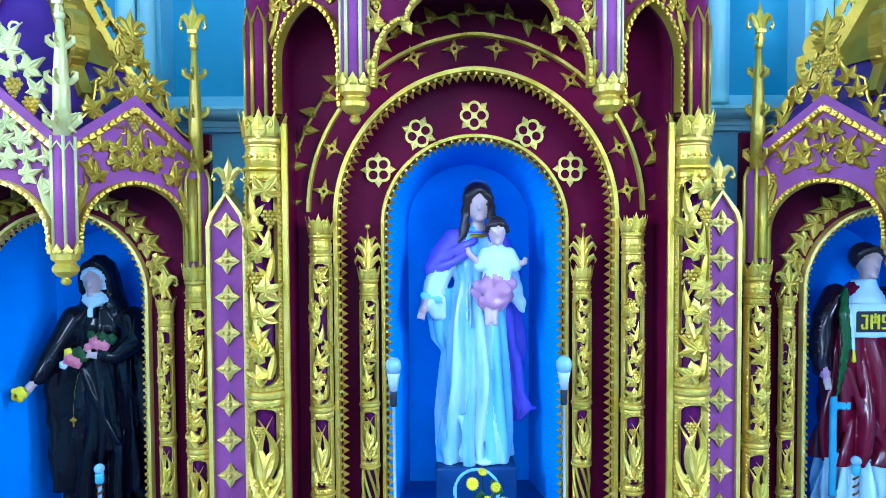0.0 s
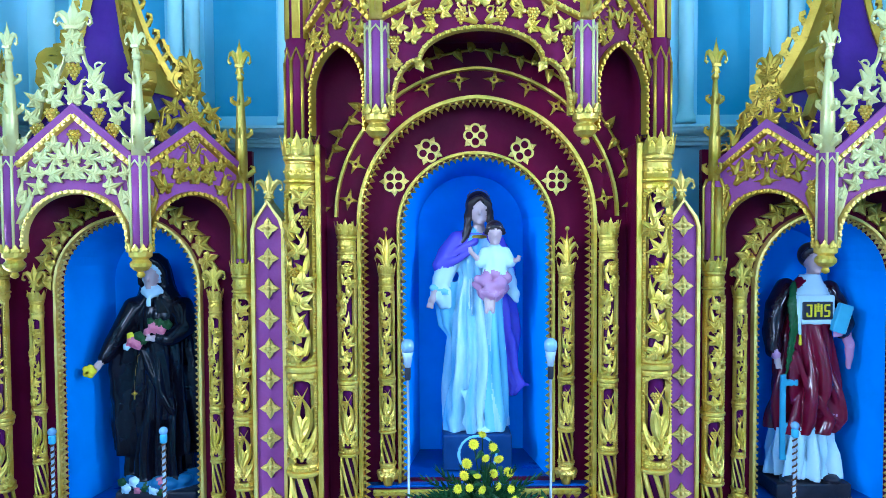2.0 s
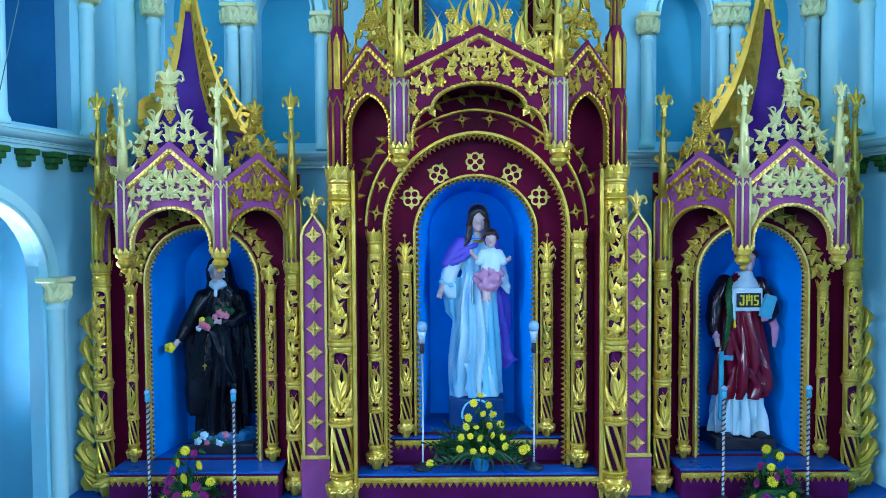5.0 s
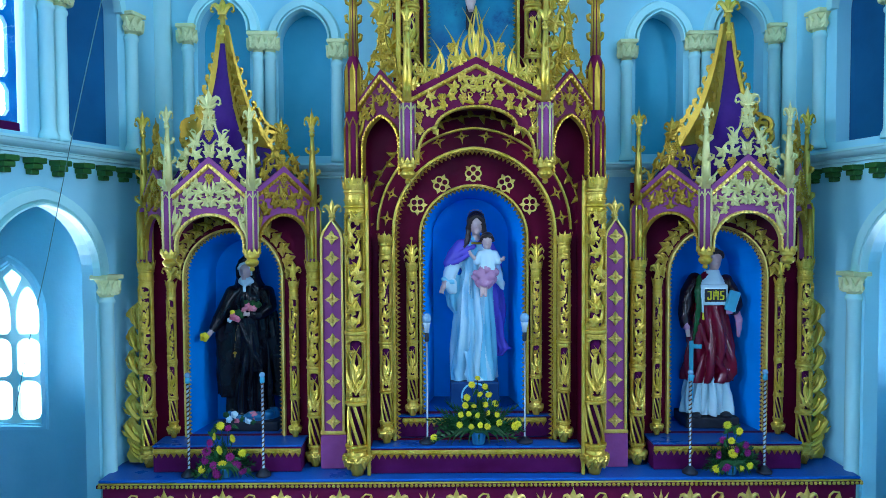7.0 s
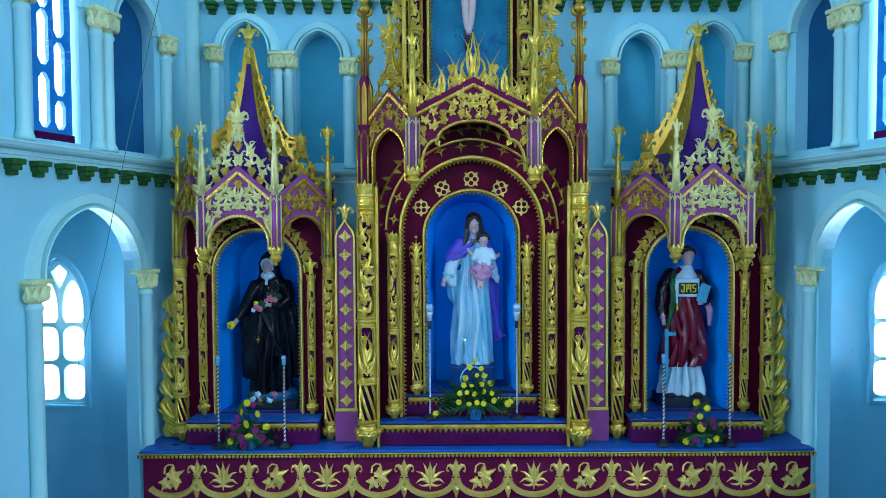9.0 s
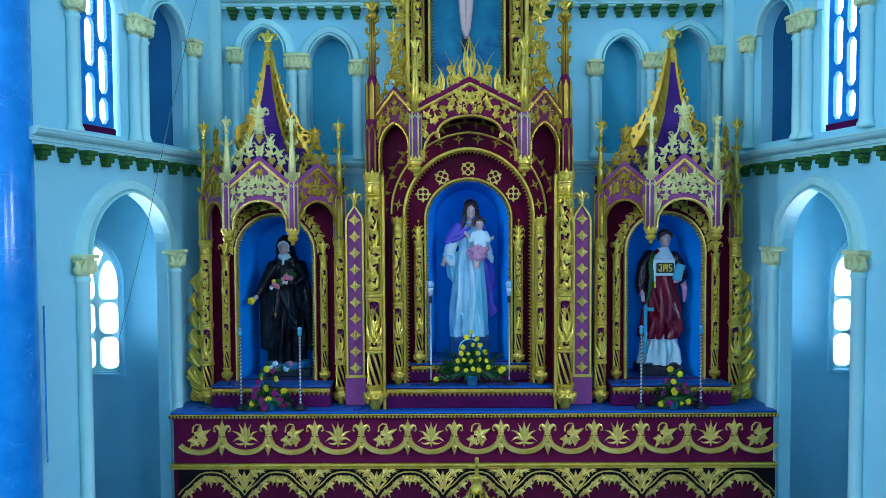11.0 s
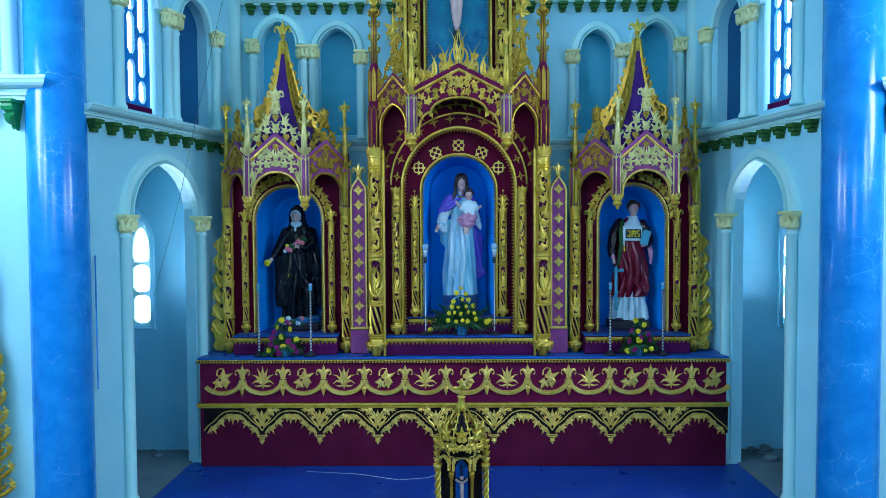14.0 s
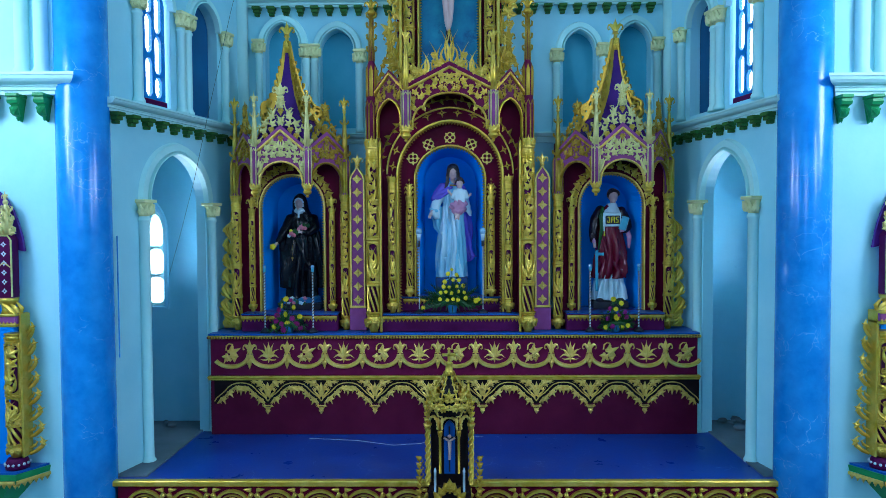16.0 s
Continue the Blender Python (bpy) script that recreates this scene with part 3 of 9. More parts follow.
# glazed lattice windows and dark recesses of the gallery
for _M, _f in ((ML, lu), (MR, ru)):
    u = _f(-0.54)
    e = thing("window_1", "narrow arched gallery window with blue lattice and bright panes", "window", kind="structure")
    bm = bmesh.new()
    holes = []
    for q, zs in ((-1, (3.30, 3.70, 4.06)), (1, (3.30, 3.52, 3.90))):
        for k, z in enumerate(zs):
            hh = 0.19 if q > 0 and k == 0 else (0.20 if q < 0 and k == 2 else 0.35)
            cx = u + q * 0.062
            holes.append([(cx + a, z + b_) for a, b_ in ((-0.042, 0.04), (-0.015, 0), (0.015, 0), (0.042, 0.04), (0.042, hh - 0.04), (0.015, hh), (-0.015, hh), (-0.042, hh - 0.04))])
    plate(bm, [(u + x, z) for x, z in arch_pts(0.155, 4.14, 4.37, 8, 3.22)], 0.03, 0.06, _M, holes=holes)
    part("window_frame", bm, PILLAR, e, "blue cement lattice")
    bm = bmesh.new()
    box(bm, u - 0.20, u + 0.20, 0.125, 0.145, 3.15, 4.45, _M)
    part("pane", bm, DAYLIGHT, e, "daylight behind the lattice")
    bm = bmesh.new()
    box(bm, u - 0.15, u + 0.15, 0.004, 0.028, 3.205, 3.27, _M, b=0.004)
    part("window_sill", bm, DEEP, e, "dark maroon sill")
    v = _f(0.14 if _M is ML else 0.12)
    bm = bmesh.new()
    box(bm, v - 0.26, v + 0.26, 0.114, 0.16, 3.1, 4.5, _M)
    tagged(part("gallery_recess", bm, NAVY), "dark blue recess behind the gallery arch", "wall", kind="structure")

# side rooms behind the doorways
for s, _M in ((-1, ML), (1, MR)):
    bm = bmesh.new()
    xw = -3.345 if s < 0 else 3.43
    M2, _ = wall_plane((xw - 0.9, 0.46), (xw + 0.9, 0.46))
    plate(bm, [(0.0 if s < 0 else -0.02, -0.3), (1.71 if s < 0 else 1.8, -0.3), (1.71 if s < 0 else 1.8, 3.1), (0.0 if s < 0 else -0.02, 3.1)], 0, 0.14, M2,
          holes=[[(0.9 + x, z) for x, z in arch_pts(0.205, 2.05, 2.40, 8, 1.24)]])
    tagged(part("wall_side_room", bm, SHADED_WALL), "blue cyan wall of the side room, its shade painted in", "wall", kind="structure")
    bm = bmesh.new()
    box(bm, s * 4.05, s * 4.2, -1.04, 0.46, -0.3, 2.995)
    tagged(part("wall_side_room_end", bm, SHADED_WALL), "blue cyan end wall of the side room, its shade painted in", "wall", kind="structure")
    bm = bmesh.new()
    _x = [(LX0 + LK * y - 0.13) if s < 0 else (RX0 + RK * y + 0.13) for y in (-1.04, 0.6)]
    cor = [(_x[0], -1.04), (_x[1], 0.6), (s * 4.2, 0.6), (s * 4.2, -1.04)]
    faces(bm, [(x, y, z) for z in (3.0, 3.1) for x, y in cor], [(0, 1, 2, 3), (7, 6, 5, 4)] + [(k, k + 4, (k + 1) % 4 + 4, (k + 1) % 4) for k in range(4)])
    bmesh.ops.recalc_face_normals(bm, faces=bm.faces)
    tagged(part("ceiling_side_room", bm, CREAM), "white ceiling of the side room", "ceiling", kind="structure")
    bm = bmesh.new()
    box(bm, s * 2.62, s * 4.2, -1.14, 0.9, -0.32, -0.03)
    tagged(part("floor_side_room", bm, STONE), "grey cement floor behind the doorway", "floor", kind="structure")
    e = thing("window_2", "arched side room window with white bars, bright outside", "window", kind="structure")
    bm = bmesh.new()
    holes = []
    for q in (-1, 1):
        for z0, z1 in ((1.262, 1.548), (1.578, 1.855)):
            c, r_ = 0.9 + q * 0.104, 0.084
            holes.append([(c - r_, z0 + 0.05), (c - r_ + 0.018, z0 + 0.018), (c - r_ + 0.05, z0), (c + r_ - 0.05, z0), (c + r_ - 0.018, z0 + 0.018), (c + r_, z0 + 0.05),
                          (c + r_, z1 - 0.05), (c + r_ - 0.018, z1 - 0.018), (c + r_ - 0.05, z1), (c - r_ + 0.05, z1), (c - r_ + 0.018, z1 - 0.018), (c - r_, z1 - 0.05)])
        light = [(x * 0.40, z) for x, z in arch_pts(0.21, 1.99, 2.235, 7, 1.93)]
        c = 0.9 + q * 0.104
        holes.append([(c - 0.06, 1.888), (c + 0.06, 1.888), *[(c + x, z) for x, z in light[::-1]]])
    holes.append([(0.9, 2.16), (0.935, 2.235), (0.965, 2.30), (0.9, 2.36), (0.835, 2.30), (0.865, 2.235)])
    plate(bm, [(0.9 + x, z) for x, z in arch_pts(0.225, 2.05, 2.425, 8, 1.22)], 0.03, 0.07, M2, holes=holes)
    part("window_frame", bm, CREAM, e)
    bm = bmesh.new()
    p_ = [(0.9 + x, z) for x, z in arch_pts(0.235, 2.05, 2.44, 10, 1.215)]
    ribbon(bm, [*p_, p_[0]], 0.055, -0.018, 0.004, M2)
    part("trim", bm, SHADED_WALL, e, "blue cyan moulded window surround, its shade painted in")
    bm = bmesh.new()
    box(bm, 0.6, 1.2, 0.145, 0.16, 1.1, 2.5, M2)
    part("pane", bm, DAYLIGHT, e, "blown-out daylight")
    # rubble swept against the foot of the wall
    rnd = random.Random(21 + s)
    for i in range(7):
        bm = bmesh.new()
        r_ = rnd.uniform(0.02, 0.06)
        ball(bm, (0, 0, 0), r_, n=7, m=4, sq=(1.3, 0.9, 0.6))
        for v in bm.verts:
            v.co *= 1 + 0.3 * noise.noise(v.co * 30 + Vector((i, s, 0)))
        o = part("rubble", bm, STONE)
        o.matrix_basis = pose(s * rnd.uniform(2.85, 3.7), rnd.uniform(0.12, 0.42), -0.03 + r_ * 0.45, 0, 0, rnd.uniform(0, 360))
        tagged(o, "grey lump of cement rubble on the side room floor", "rubble", "rubble")

# walls beside the apse, pillars, nave shell
for s, x0 in ((-1, -3.10), (1, 2.97)):
    bm = bmesh.new()
    box(bm, x0, s * 5.0, WEST, WEST + 0.25, -1.0, TOP)
    tagged(part("wall_beside_apse", bm, WALL), "pale cyan plastered wall beside the apse", "wall", kind="structure")
    e = thing("cornice_side", "white moulded cornice with bright green console brackets", "cornice", kind="structure")
    x1, zc = (-2.98, 3.325) if s < 0 else (2.93, 3.262)
    bm = bmesh.new()
    if s < 0:
        extrude(bm, crown_profile(zc, 0.17, 0.155), -5.0, x1 - 0.17, Matrix.Translation((0, WEST, 0)), 0, -1.0)
    else:
        extrude(bm, crown_profile(zc, 0.17, 0.155), x1 + 0.17, 5.0, Matrix.Translation((0, WEST, 0)), -1.0, 0)
    part("moulding", bm, CREAM, e)
    for i in range(6):
        bm = bmesh.new()
        T = Matrix.Translation((x1 + s * ((0.31 + 0.215 * i) if s < 0 else (0.168 + 0.24 * i)), WEST, zc - 0.157))
        side = [(-0.125, -0.03), (-0.132, -0.055), (-0.12, -0.078), (-0.098, -0.085), (-0.088, -0.10), (-0.10, -0.125), (-0.098, -0.15), (-0.075, -0.17), (-0.05, -0.178), (-0.03, -0.205), (0, -0.215), (0, -0.03)]
        wd = [0.038, 0.04, 0.04, 0.036, 0.030, 0.034, 0.034, 0.028, 0.020, 0.006, 0.006, 0.038]
        k = len(side)
        faces(bm, [(q * wd[j], y, z) for q in (-1, 1) for j, (y, z) in enumerate(side)], [tuple(range(k)), tuple(range(2 * k - 1, k - 1, -1))] + [(j, k + j, k + (j + 1) % k, (j + 1) % k) for j in range(k)], T)
        bmesh.ops.recalc_face_normals(bm, faces=bm.faces)
        box(bm, -0.048, 0.048, -0.14, 0.0, -0.028, 0.0, T, 0.005)
        for q in (-1, 1):
            tube(bm, [(q * 0.043, -0.108, -0.058), (q * 0.030, -0.108, -0.058)], 0.020, 10, T)
            leaf(bm, q * 0.018, -0.115, 0.030, 180 + q * 16, "acanthus", -0.098, 0.4, T)
        leaf(bm, 0, -0.12, 0.045, 180, "acanthus", -0.10, 0.4, T)
        leaf(bm, 0, -0.185, 0.030, 180, "long", -0.05, 0.5, T, wide=1.4)
        part("bracket", bm, BRGREEN, e, "bright green scrolled console bracket")
    for dx in (0.14, 0.30):
        bm = bmesh.new()
        lathe(bm, [(0.075, zc + 0.002), (0.075, zc + 0.03), (0.055, zc + 0.06), (0.055, TOP)], 16, Matrix.Translation((x1 + s * (dx + 0.2), WEST - 0.02, 0)))
        tagged(part("gallery_shaft", bm, CREAM, smooth=True), "round mint white shaft above the cornice", "column", "gallery shafts", kind="structure")
    bm = bmesh.new()
    px_ = -3.063 if s < 0 else 2.89
    lathe(bm, [(0.206, -1.0), (0.206, 0.3), (0.204, 2.0), (0.201, TOP)], 40, Matrix.Translation((px_, -1.2, 0)))
    tagged(part("pillar", bm, PILLAR, smooth=True), "round glossy blue painted pillar with faint scratches", "pillar", "apse pillars", kind="structure")

bm = bmesh.new()
for s in (-1, 1):
    x0, x1 = (-5.1, -4.9) if s < 0 else (4.9, 5.1)
    M3, ln = wall_plane((x0 if s < 0 else x1, -12.0), (x0 if s < 0 else x1, WEST + 0.2)) if s > 0 else wall_plane((-4.9, WEST + 0.2), (-4.9, -12.0))
    box(bm, x0, x1, -12.0, WEST + 0.2, -1.2, TOP)
tagged(part("wall_nave", bm, WALL), "pale cyan nave side walls", "wall", kind="structure")
bm = bmesh.new()
box(bm, -5.1, 5.1, -12.2, -12.0, -1.2, TOP)
tagged(part("wall_rear", bm, WALL), "pale cyan rear wall of the nave", "wall", kind="structure")
bm = bmesh.new()
box(bm, -5.1, 5.1, -12.2, 1.2, TOP, TOP + 0.15)
tagged(part("ceiling", bm, CREAM), "mint white ceiling", "ceiling", kind="structure")
bm = bmesh.new()
box(bm, -5.1, 5.1, -12.2, 1.2, -1.2, -1.0)
tagged(part("floor", bm, NAVEFLOOR), "plain grey nave floor out of view, toned for bounced light", "floor", kind="structure")

# dais and altar table
DAIS = -0.042
e = thing("dais", "blue painted altar dais with carved front edge", "platform", kind="structure", at=Matrix.Translation((0, 0, DAIS)))
bm = bmesh.new()
box(bm, -2.60, 2.60, -1.16, BACK, -0.28, -0.012)
box(bm, -2.83, 2.80, -1.22, -1.162, -1.0, -0.03)
part("body", bm, MAROON, e)
bm = bmesh.new()
vs = [(-2.86, -1.235, 0), (2.83, -1.235, 0), (2.83, -0.6, 0), (2.58, 0.5, 0), (-2.50, 0.5, 0), (-2.80, -0.6, 0)]
faces(bm, [(x, y, z) for z in (-0.011, 0.0) for x, y, _ in vs], [tuple(range(5, -1, -1)), tuple(range(6, 12))] + [(i, (i + 1) % 6, 6 + (i + 1) % 6, 6 + i) for i in range(6)])
part("top", bm, FLOOR, e, "dark blue painted dais floor")
bm = bmesh.new()
box(bm, -2.87, 2.84, -1.245, -1.18, -0.045, 0.004, b=0.008)
part("edge", bm, GOLD, e, "yellow gold edge moulding")
bm = bmesh.new()
for i in range(15):
    cx = -2.6 + i * 0.37
    p = [(cx + x, z) for x, z in arch_pts(0.155, -0.24, -0.085, 10, -0.5)]
    ribbon(bm, p, 0.03, -1.245, -1.219)
    ribbon(bm, offset(p, -0.035), 0.012, -1.24, -1.219)
    leaf(bm, cx, -0.15, 0.05, 180, "acanthus", -1.222, 0.3)
    for q in (-1, 1):
        leaf(bm, cx + 0.185 + q * 0.02, -0.11, 0.07, 180 + q * 38, "long", -1.222, 0.25)
        leaf(bm, cx + 0.185 + q * 0.03, -0.075, 0.06, q * -85, "long", -1.222, 0.25)
part("carving", bm, GOLD, e, "gold arch and leaf carving")

altar = thing("altar_table", "wide maroon altar table with gold carved swags", "altar")
bm = bmesh.new()
box(bm, -2.485, 2.485, 0.015, 0.78, DAIS, 0.536, b=0.006)
part("body", bm, DARKPLUM, altar)
bm = bmesh.new()
box(bm, -2.48, 2.48, 0.01, 0.78, 0.568, 0.947, b=0.006)
part("upper_body", bm, PLUM, altar, "plum painted upper front")
bm = bmesh.new()
box(bm, -2.50, 2.50, -0.005, 0.80, 0.981, 1.0, b=0.006)
part("top", bm, SILL, altar, "blue painted altar top")
bm = bmesh.new()
box(bm, -2.505, 2.505, -0.012, 0.05, 0.948, 0.980, b=0.006)
beads(bm, [(-2.5, 0.962), (2.5, 0.962)], 0.030, 0.0125, -0.018)
box(bm, -2.51, 2.51, -0.02, 0.05, 0.540, 0.567, b=0.01)
box(bm, -2.50, 2.50, -0.010, 0.05, 0.524, 0.5395, b=0.003)
part("moulding", bm, GOLD, altar, "gold beaded mouldings")
# Added dark strip paints the shade in the gaps between the beads.
bm = bmesh.new()
box(bm, -2.507, 2.507, -0.015, 0.0, 0.951, 0.973, b=0.001)
part("bead_ground", bm, DARKPLUM, altar, "dark strip behind the beads, painted shade of the gaps")


@piece("finial")
def fleur(bm, x, z, s, M=ID, y=0.0, mi=0):
    """A fleur-de-lis in relief, its foot at z."""
    blade(bm, [(x, z + (0.30 + 0.70 * i / 8) * s) for i in range(9)], 0.30 * s, y, 0.10 * s, M, mi)
    for q in (-1, 1):
        pts = [(x + q * a * s, z + b_ * s) for a, b_ in ((0.03, 0.28), (0.09, 0.42), (0.17, 0.56), (0.27, 0.64), (0.36, 0.62), (0.42, 0.52), (0.41, 0.42))]
        blade(bm, pts, 0.21 * s, y, 0.09 * s, M, mi)
        ribbon(bm, [(x + q * a * s, z + b_ * s) for a, b_ in ((0.40, 0.50), (0.42, 0.42), (0.37, 0.37), (0.32, 0.41))], 0.07 * s, y - 0.06 * s, y, M, mi)
        pts = [(x + q * a * s, z + b_ * s) for a, b_ in ((0.03, 0.30), (0.08, 0.20), (0.15, 0.13), (0.19, 0.15))]
        blade(bm, pts, 0.12 * s, y, 0.06 * s, M, mi)
    plate(bm, [(x - 0.15 * s, z + 0.27 * s), (x + 0.15 * s, z + 0.27 * s), (x + 0.15 * s, z + 0.35 * s), (x - 0.15 * s, z + 0.35 * s)], y - 0.10 * s, y, M, mi=mi)
    plate(bm, [(x - 0.07 * s, z), (x + 0.07 * s, z), (x + 0.05 * s, z + 0.27 * s), (x - 0.05 * s, z + 0.27 * s)], y - 0.06 * s, y, M, mi=mi)


step = 0.3845
first_fleur = -2.075
def swag(x0, x1):
    bm = bmesh.new()
    p = [(step * 0.47 * math.cos(a), 0.785 + 0.125 * math.sin(a)) for a in [math.pi + math.pi * k / 18 for k in range(19)]]
    ribbon(bm, [(x, z) for x, z in p if x0 <= x <= x1], 0.046, -0.012, 0.010)
    return bm


_sw = part("swag", swag(-1, 1), SOFTGOLD, altar, "gold hanging garland")
_sw.matrix_basis = Matrix.Translation((first_fleur + step * 0.5, 0, 0))
for i in range(1, 11):
    again(_sw, Matrix.Translation((first_fleur + step * (i + 0.5), 0, 0)), altar)
part("swag", swag(-0.16, 1), SOFTGOLD, altar, "half a gold garland").matrix_basis = Matrix.Translation((first_fleur - step * 0.5, 0, 0))
part("swag", swag(-1, 0.16), SOFTGOLD, altar, "half a gold garland").matrix_basis = Matrix.Translation((first_fleur + step * 11.5, 0, 0))
bm = bmesh.new()
fleur(bm, 0, 0, 0.165, Matrix.Translation((0, 0.010, 0)))
leaf(bm, 0, -0.05, 0.085, 180, "long", 0.010, 0.3)
flm = part("fleur_de_lis", bm, SOFTGOLD, altar)
flm.matrix_basis = Matrix.Translation((first_fleur, 0, 0.775))
for i in range(1, 12):
    again(flm, Matrix.Translation((first_fleur + step * i, 0, 0.775)), altar)
bm = bmesh.new()
blade(bm, [(0, -0.035 + 0.16 * i / 8) for i in range(9)], 0.050, 0.010, 0.020)
for q in (-1, 1):
    blade(bm, [(q * 0.006, -0.035), (q * 0.022, 0.02), (q * 0.032, 0.065), (q * 0.052, 0.105)], 0.030, 0.010, 0.016)
    blade(bm, [(q * 0.008, -0.035), (q * 0.036, 0.0), (q * 0.066, 0.030), (q * 0.106, 0.044)], 0.030, 0.010, 0.016)
    blade(bm, [(q * 0.008, -0.040), (q * 0.040, -0.018), (q * 0.072, -0.020), (q * 0.108, -0.048)], 0.032, 0.010, 0.016)
    blade(bm, [(q * 0.004, -0.055), (q * 0.030, -0.066), (q * 0.060, -0.066), (q * 0.085, -0.055)], 0.020, 0.010, 0.012)
blade(bm, [(0, -0.03), (0, -0.06), (0, -0.098)], 0.030, 0.010, 0.016)
ray = part("leaf_spray", bm, SOFTGOLD, altar)
bm = bmesh.new()
leaf(bm, 0.012, 0.012, 0.074, -62, "vine", 0.010, 0.22)
leaf(bm, -0.034, -0.030, 0.056, 150, "vine", 0.010, 0.22)
stem(bm, [(-0.050, 0.035), (-0.045, 0.080), (-0.018, 0.103), (0.016, 0.098), (0.026, 0.072), (0.005, 0.058)], 0.008, 0.004)
stem(bm, [(0.0, 0.02), (0.020, -0.025), (0.005, -0.065), (-0.024, -0.072)], 0.008, 0.004)
grapes(bm, 0.034, -0.042, 0.056, 0.006)
blade(bm, [(-0.02, -0.025), (-0.045, -0.055), (-0.040, -0.085)], 0.034, 0.010, 0.014)
bird = part("vine_spray", bm, SOFTGOLD, altar)
for i in range(-1, 12):
    src = bird if i % 2 else ray
    M_ = Matrix.Translation((first_fleur + step * (i + 0.5), 0, 0.795))
    if i in (-1, 0):
        src.matrix_basis = M_
    else:
        again(src, M_, altar)
# lower arcade of carved lace
wv = 0.549
first = -2.445
drops = [first + wv * k for k in range(10)]


LACE = [(0.0, 0.515), (0.05, 0.511), (0.095, 0.496), (0.13, 0.470), (0.16, 0.437), (0.19, 0.408), (0.22, 0.386), (0.25, 0.360), (0.274, 0.325)]
LACE = [(-x, z) for x, z in LACE[:0:-1]] + LACE


def lace_ground():
    """The black ground above one arch of the lace."""
    bm = bmesh.new()
    low = offset(LACE, -0.030)
    plate(bm, [(-0.2744, 0.29), *[(x, z) for x, z in low if abs(x) < 0.27], (0.2744, 0.29), (0.2744, 0.5445), (-0.2744, 0.5445)], 0.0105, 0.0145)
    return bm


def lace_arch():
    bm = bmesh.new()
    ribbon(bm, LACE, 0.012, 0.002, 0.0115)
    low = [q for q in offset(LACE, -0.036) if abs(q[0]) < 0.262]
    ribbon(bm, low, 0.012, -0.003, 0.0115)
    beads(bm, offset(low, -0.009), 0.021, 0.0085, 0.006)
    hang = offset(low, -0.014)
    for i, (x, z, a) in enumerate(along(hang, 0.0475)):
        d = math.degrees(a) + 180
        d = d - 360 if d > 180 else d
        d = math.copysign(180 - (180 - abs(d)) * 0.7, d) if abs(d) < 180 else d
        # trefoil fleurons with a pair of small curled tongues between them
        if i % 2:
            leaf(bm, x, z + 0.004, 0.045, d, "vine", 0.0115, 0.25, wide=0.95)
            box(bm, x - 0.007, x + 0.007, 0.0, 0.0115, z - 0.006, z + 0.014, b=0.002)
        else:
            for q in (-1, 1):
                blade(bm, [(x + q * 0.003, z + 0.004), (x + q * 0.010, z - 0.008), (x + q * 0.016, z - 0.022)], 0.014, 0.0115, 0.010)
    leaf(bm, 0, 0.456, 0.050, 180, "vine", 0.0115, 0.4)
    return bm


def lace_drop():
    bm = bmesh.new()
    leaf(bm, 0, 0.232, 0.042, 180, "acanthus", 0.0115, 0.4)
    for k, z in enumerate((0.285, 0.268, 0.252)):
        box(bm, -0.046 + 0.010 * k, 0.046 - 0.010 * k, -0.006, 0.0115, z - 0.008, z, b=0.003)
    for q in (-1, 1):
        leaf(bm, q * 0.034, 0.278, 0.024, q * -110, "acanthus", 0.0115, 0.3)
        blade(bm, [(q * 0.006, 0.375), (q * 0.02, 0.43), (q * 0.05, 0.475), (q * 0.09, 0.497), (q * 0.125, 0.49)], 0.030, 0.0105, 0.016)
        blade(bm, [(q * 0.004, 0.40), (q * 0.014, 0.45), (q * 0.036, 0.495), (q * 0.060, 0.525)], 0.026, 0.0105, 0.016)
        blade(bm, [(q * 0.05, 0.49), (q * 0.10, 0.522), (q * 0.145, 0.534), (q * 0.185, 0.524)], 0.024, 0.0105, 0.014)
        leaf(bm, q * 0.078, 0.512, 0.052, -q * 75, "vine", 0.0105, 0.35)
        leaf(bm, q * 0.135, 0.525, 0.028, -q * 110, "vine", 0.0105, 0.3)
        blade(bm, [(q * 0.012, 0.36), (q * 0.04, 0.395), (q * 0.075, 0.43), (q * 0.10, 0.465)], 0.020, 0.0105, 0.012)
        leaf(bm, q * 0.060, 0.445, 0.026, -q * 40, "vine", 0.0105, 0.3)
    leaf(bm, 0, 0.455, 0.07, 0, "long", 0.0105, 0.25)
    return bm


_a = part("lace_arch", lace_arch(), SOFTGOLD, altar, "gold lace-like arch of carved leaves")
_d = part("lace_drop", lace_drop(), SOFTGOLD, altar, "gold leaf drop between the arches")
LZ = -0.020
_a.matrix_basis = Matrix.Translation((drops[0] + wv / 2, 0, LZ))
_d.matrix_basis = Matrix.Translation((drops[1], 0, LZ))
_g = part("lace_ground", lace_ground(), DARKGROUND, altar, "black painted ground behind the lace")
_g.matrix_basis = Matrix.Translation((drops[0] + wv / 2, 0, LZ))
for k in range(1, 9):
    again(_g, Matrix.Translation((drops[k] + wv / 2, 0, LZ)), altar)
for k in range(1, 9):
    again(_a, Matrix.Translation((drops[k] + wv / 2, 0, LZ)), altar)
for k in range(2, 9):
    again(_d, Matrix.Translation((drops[k], 0, LZ)), altar)


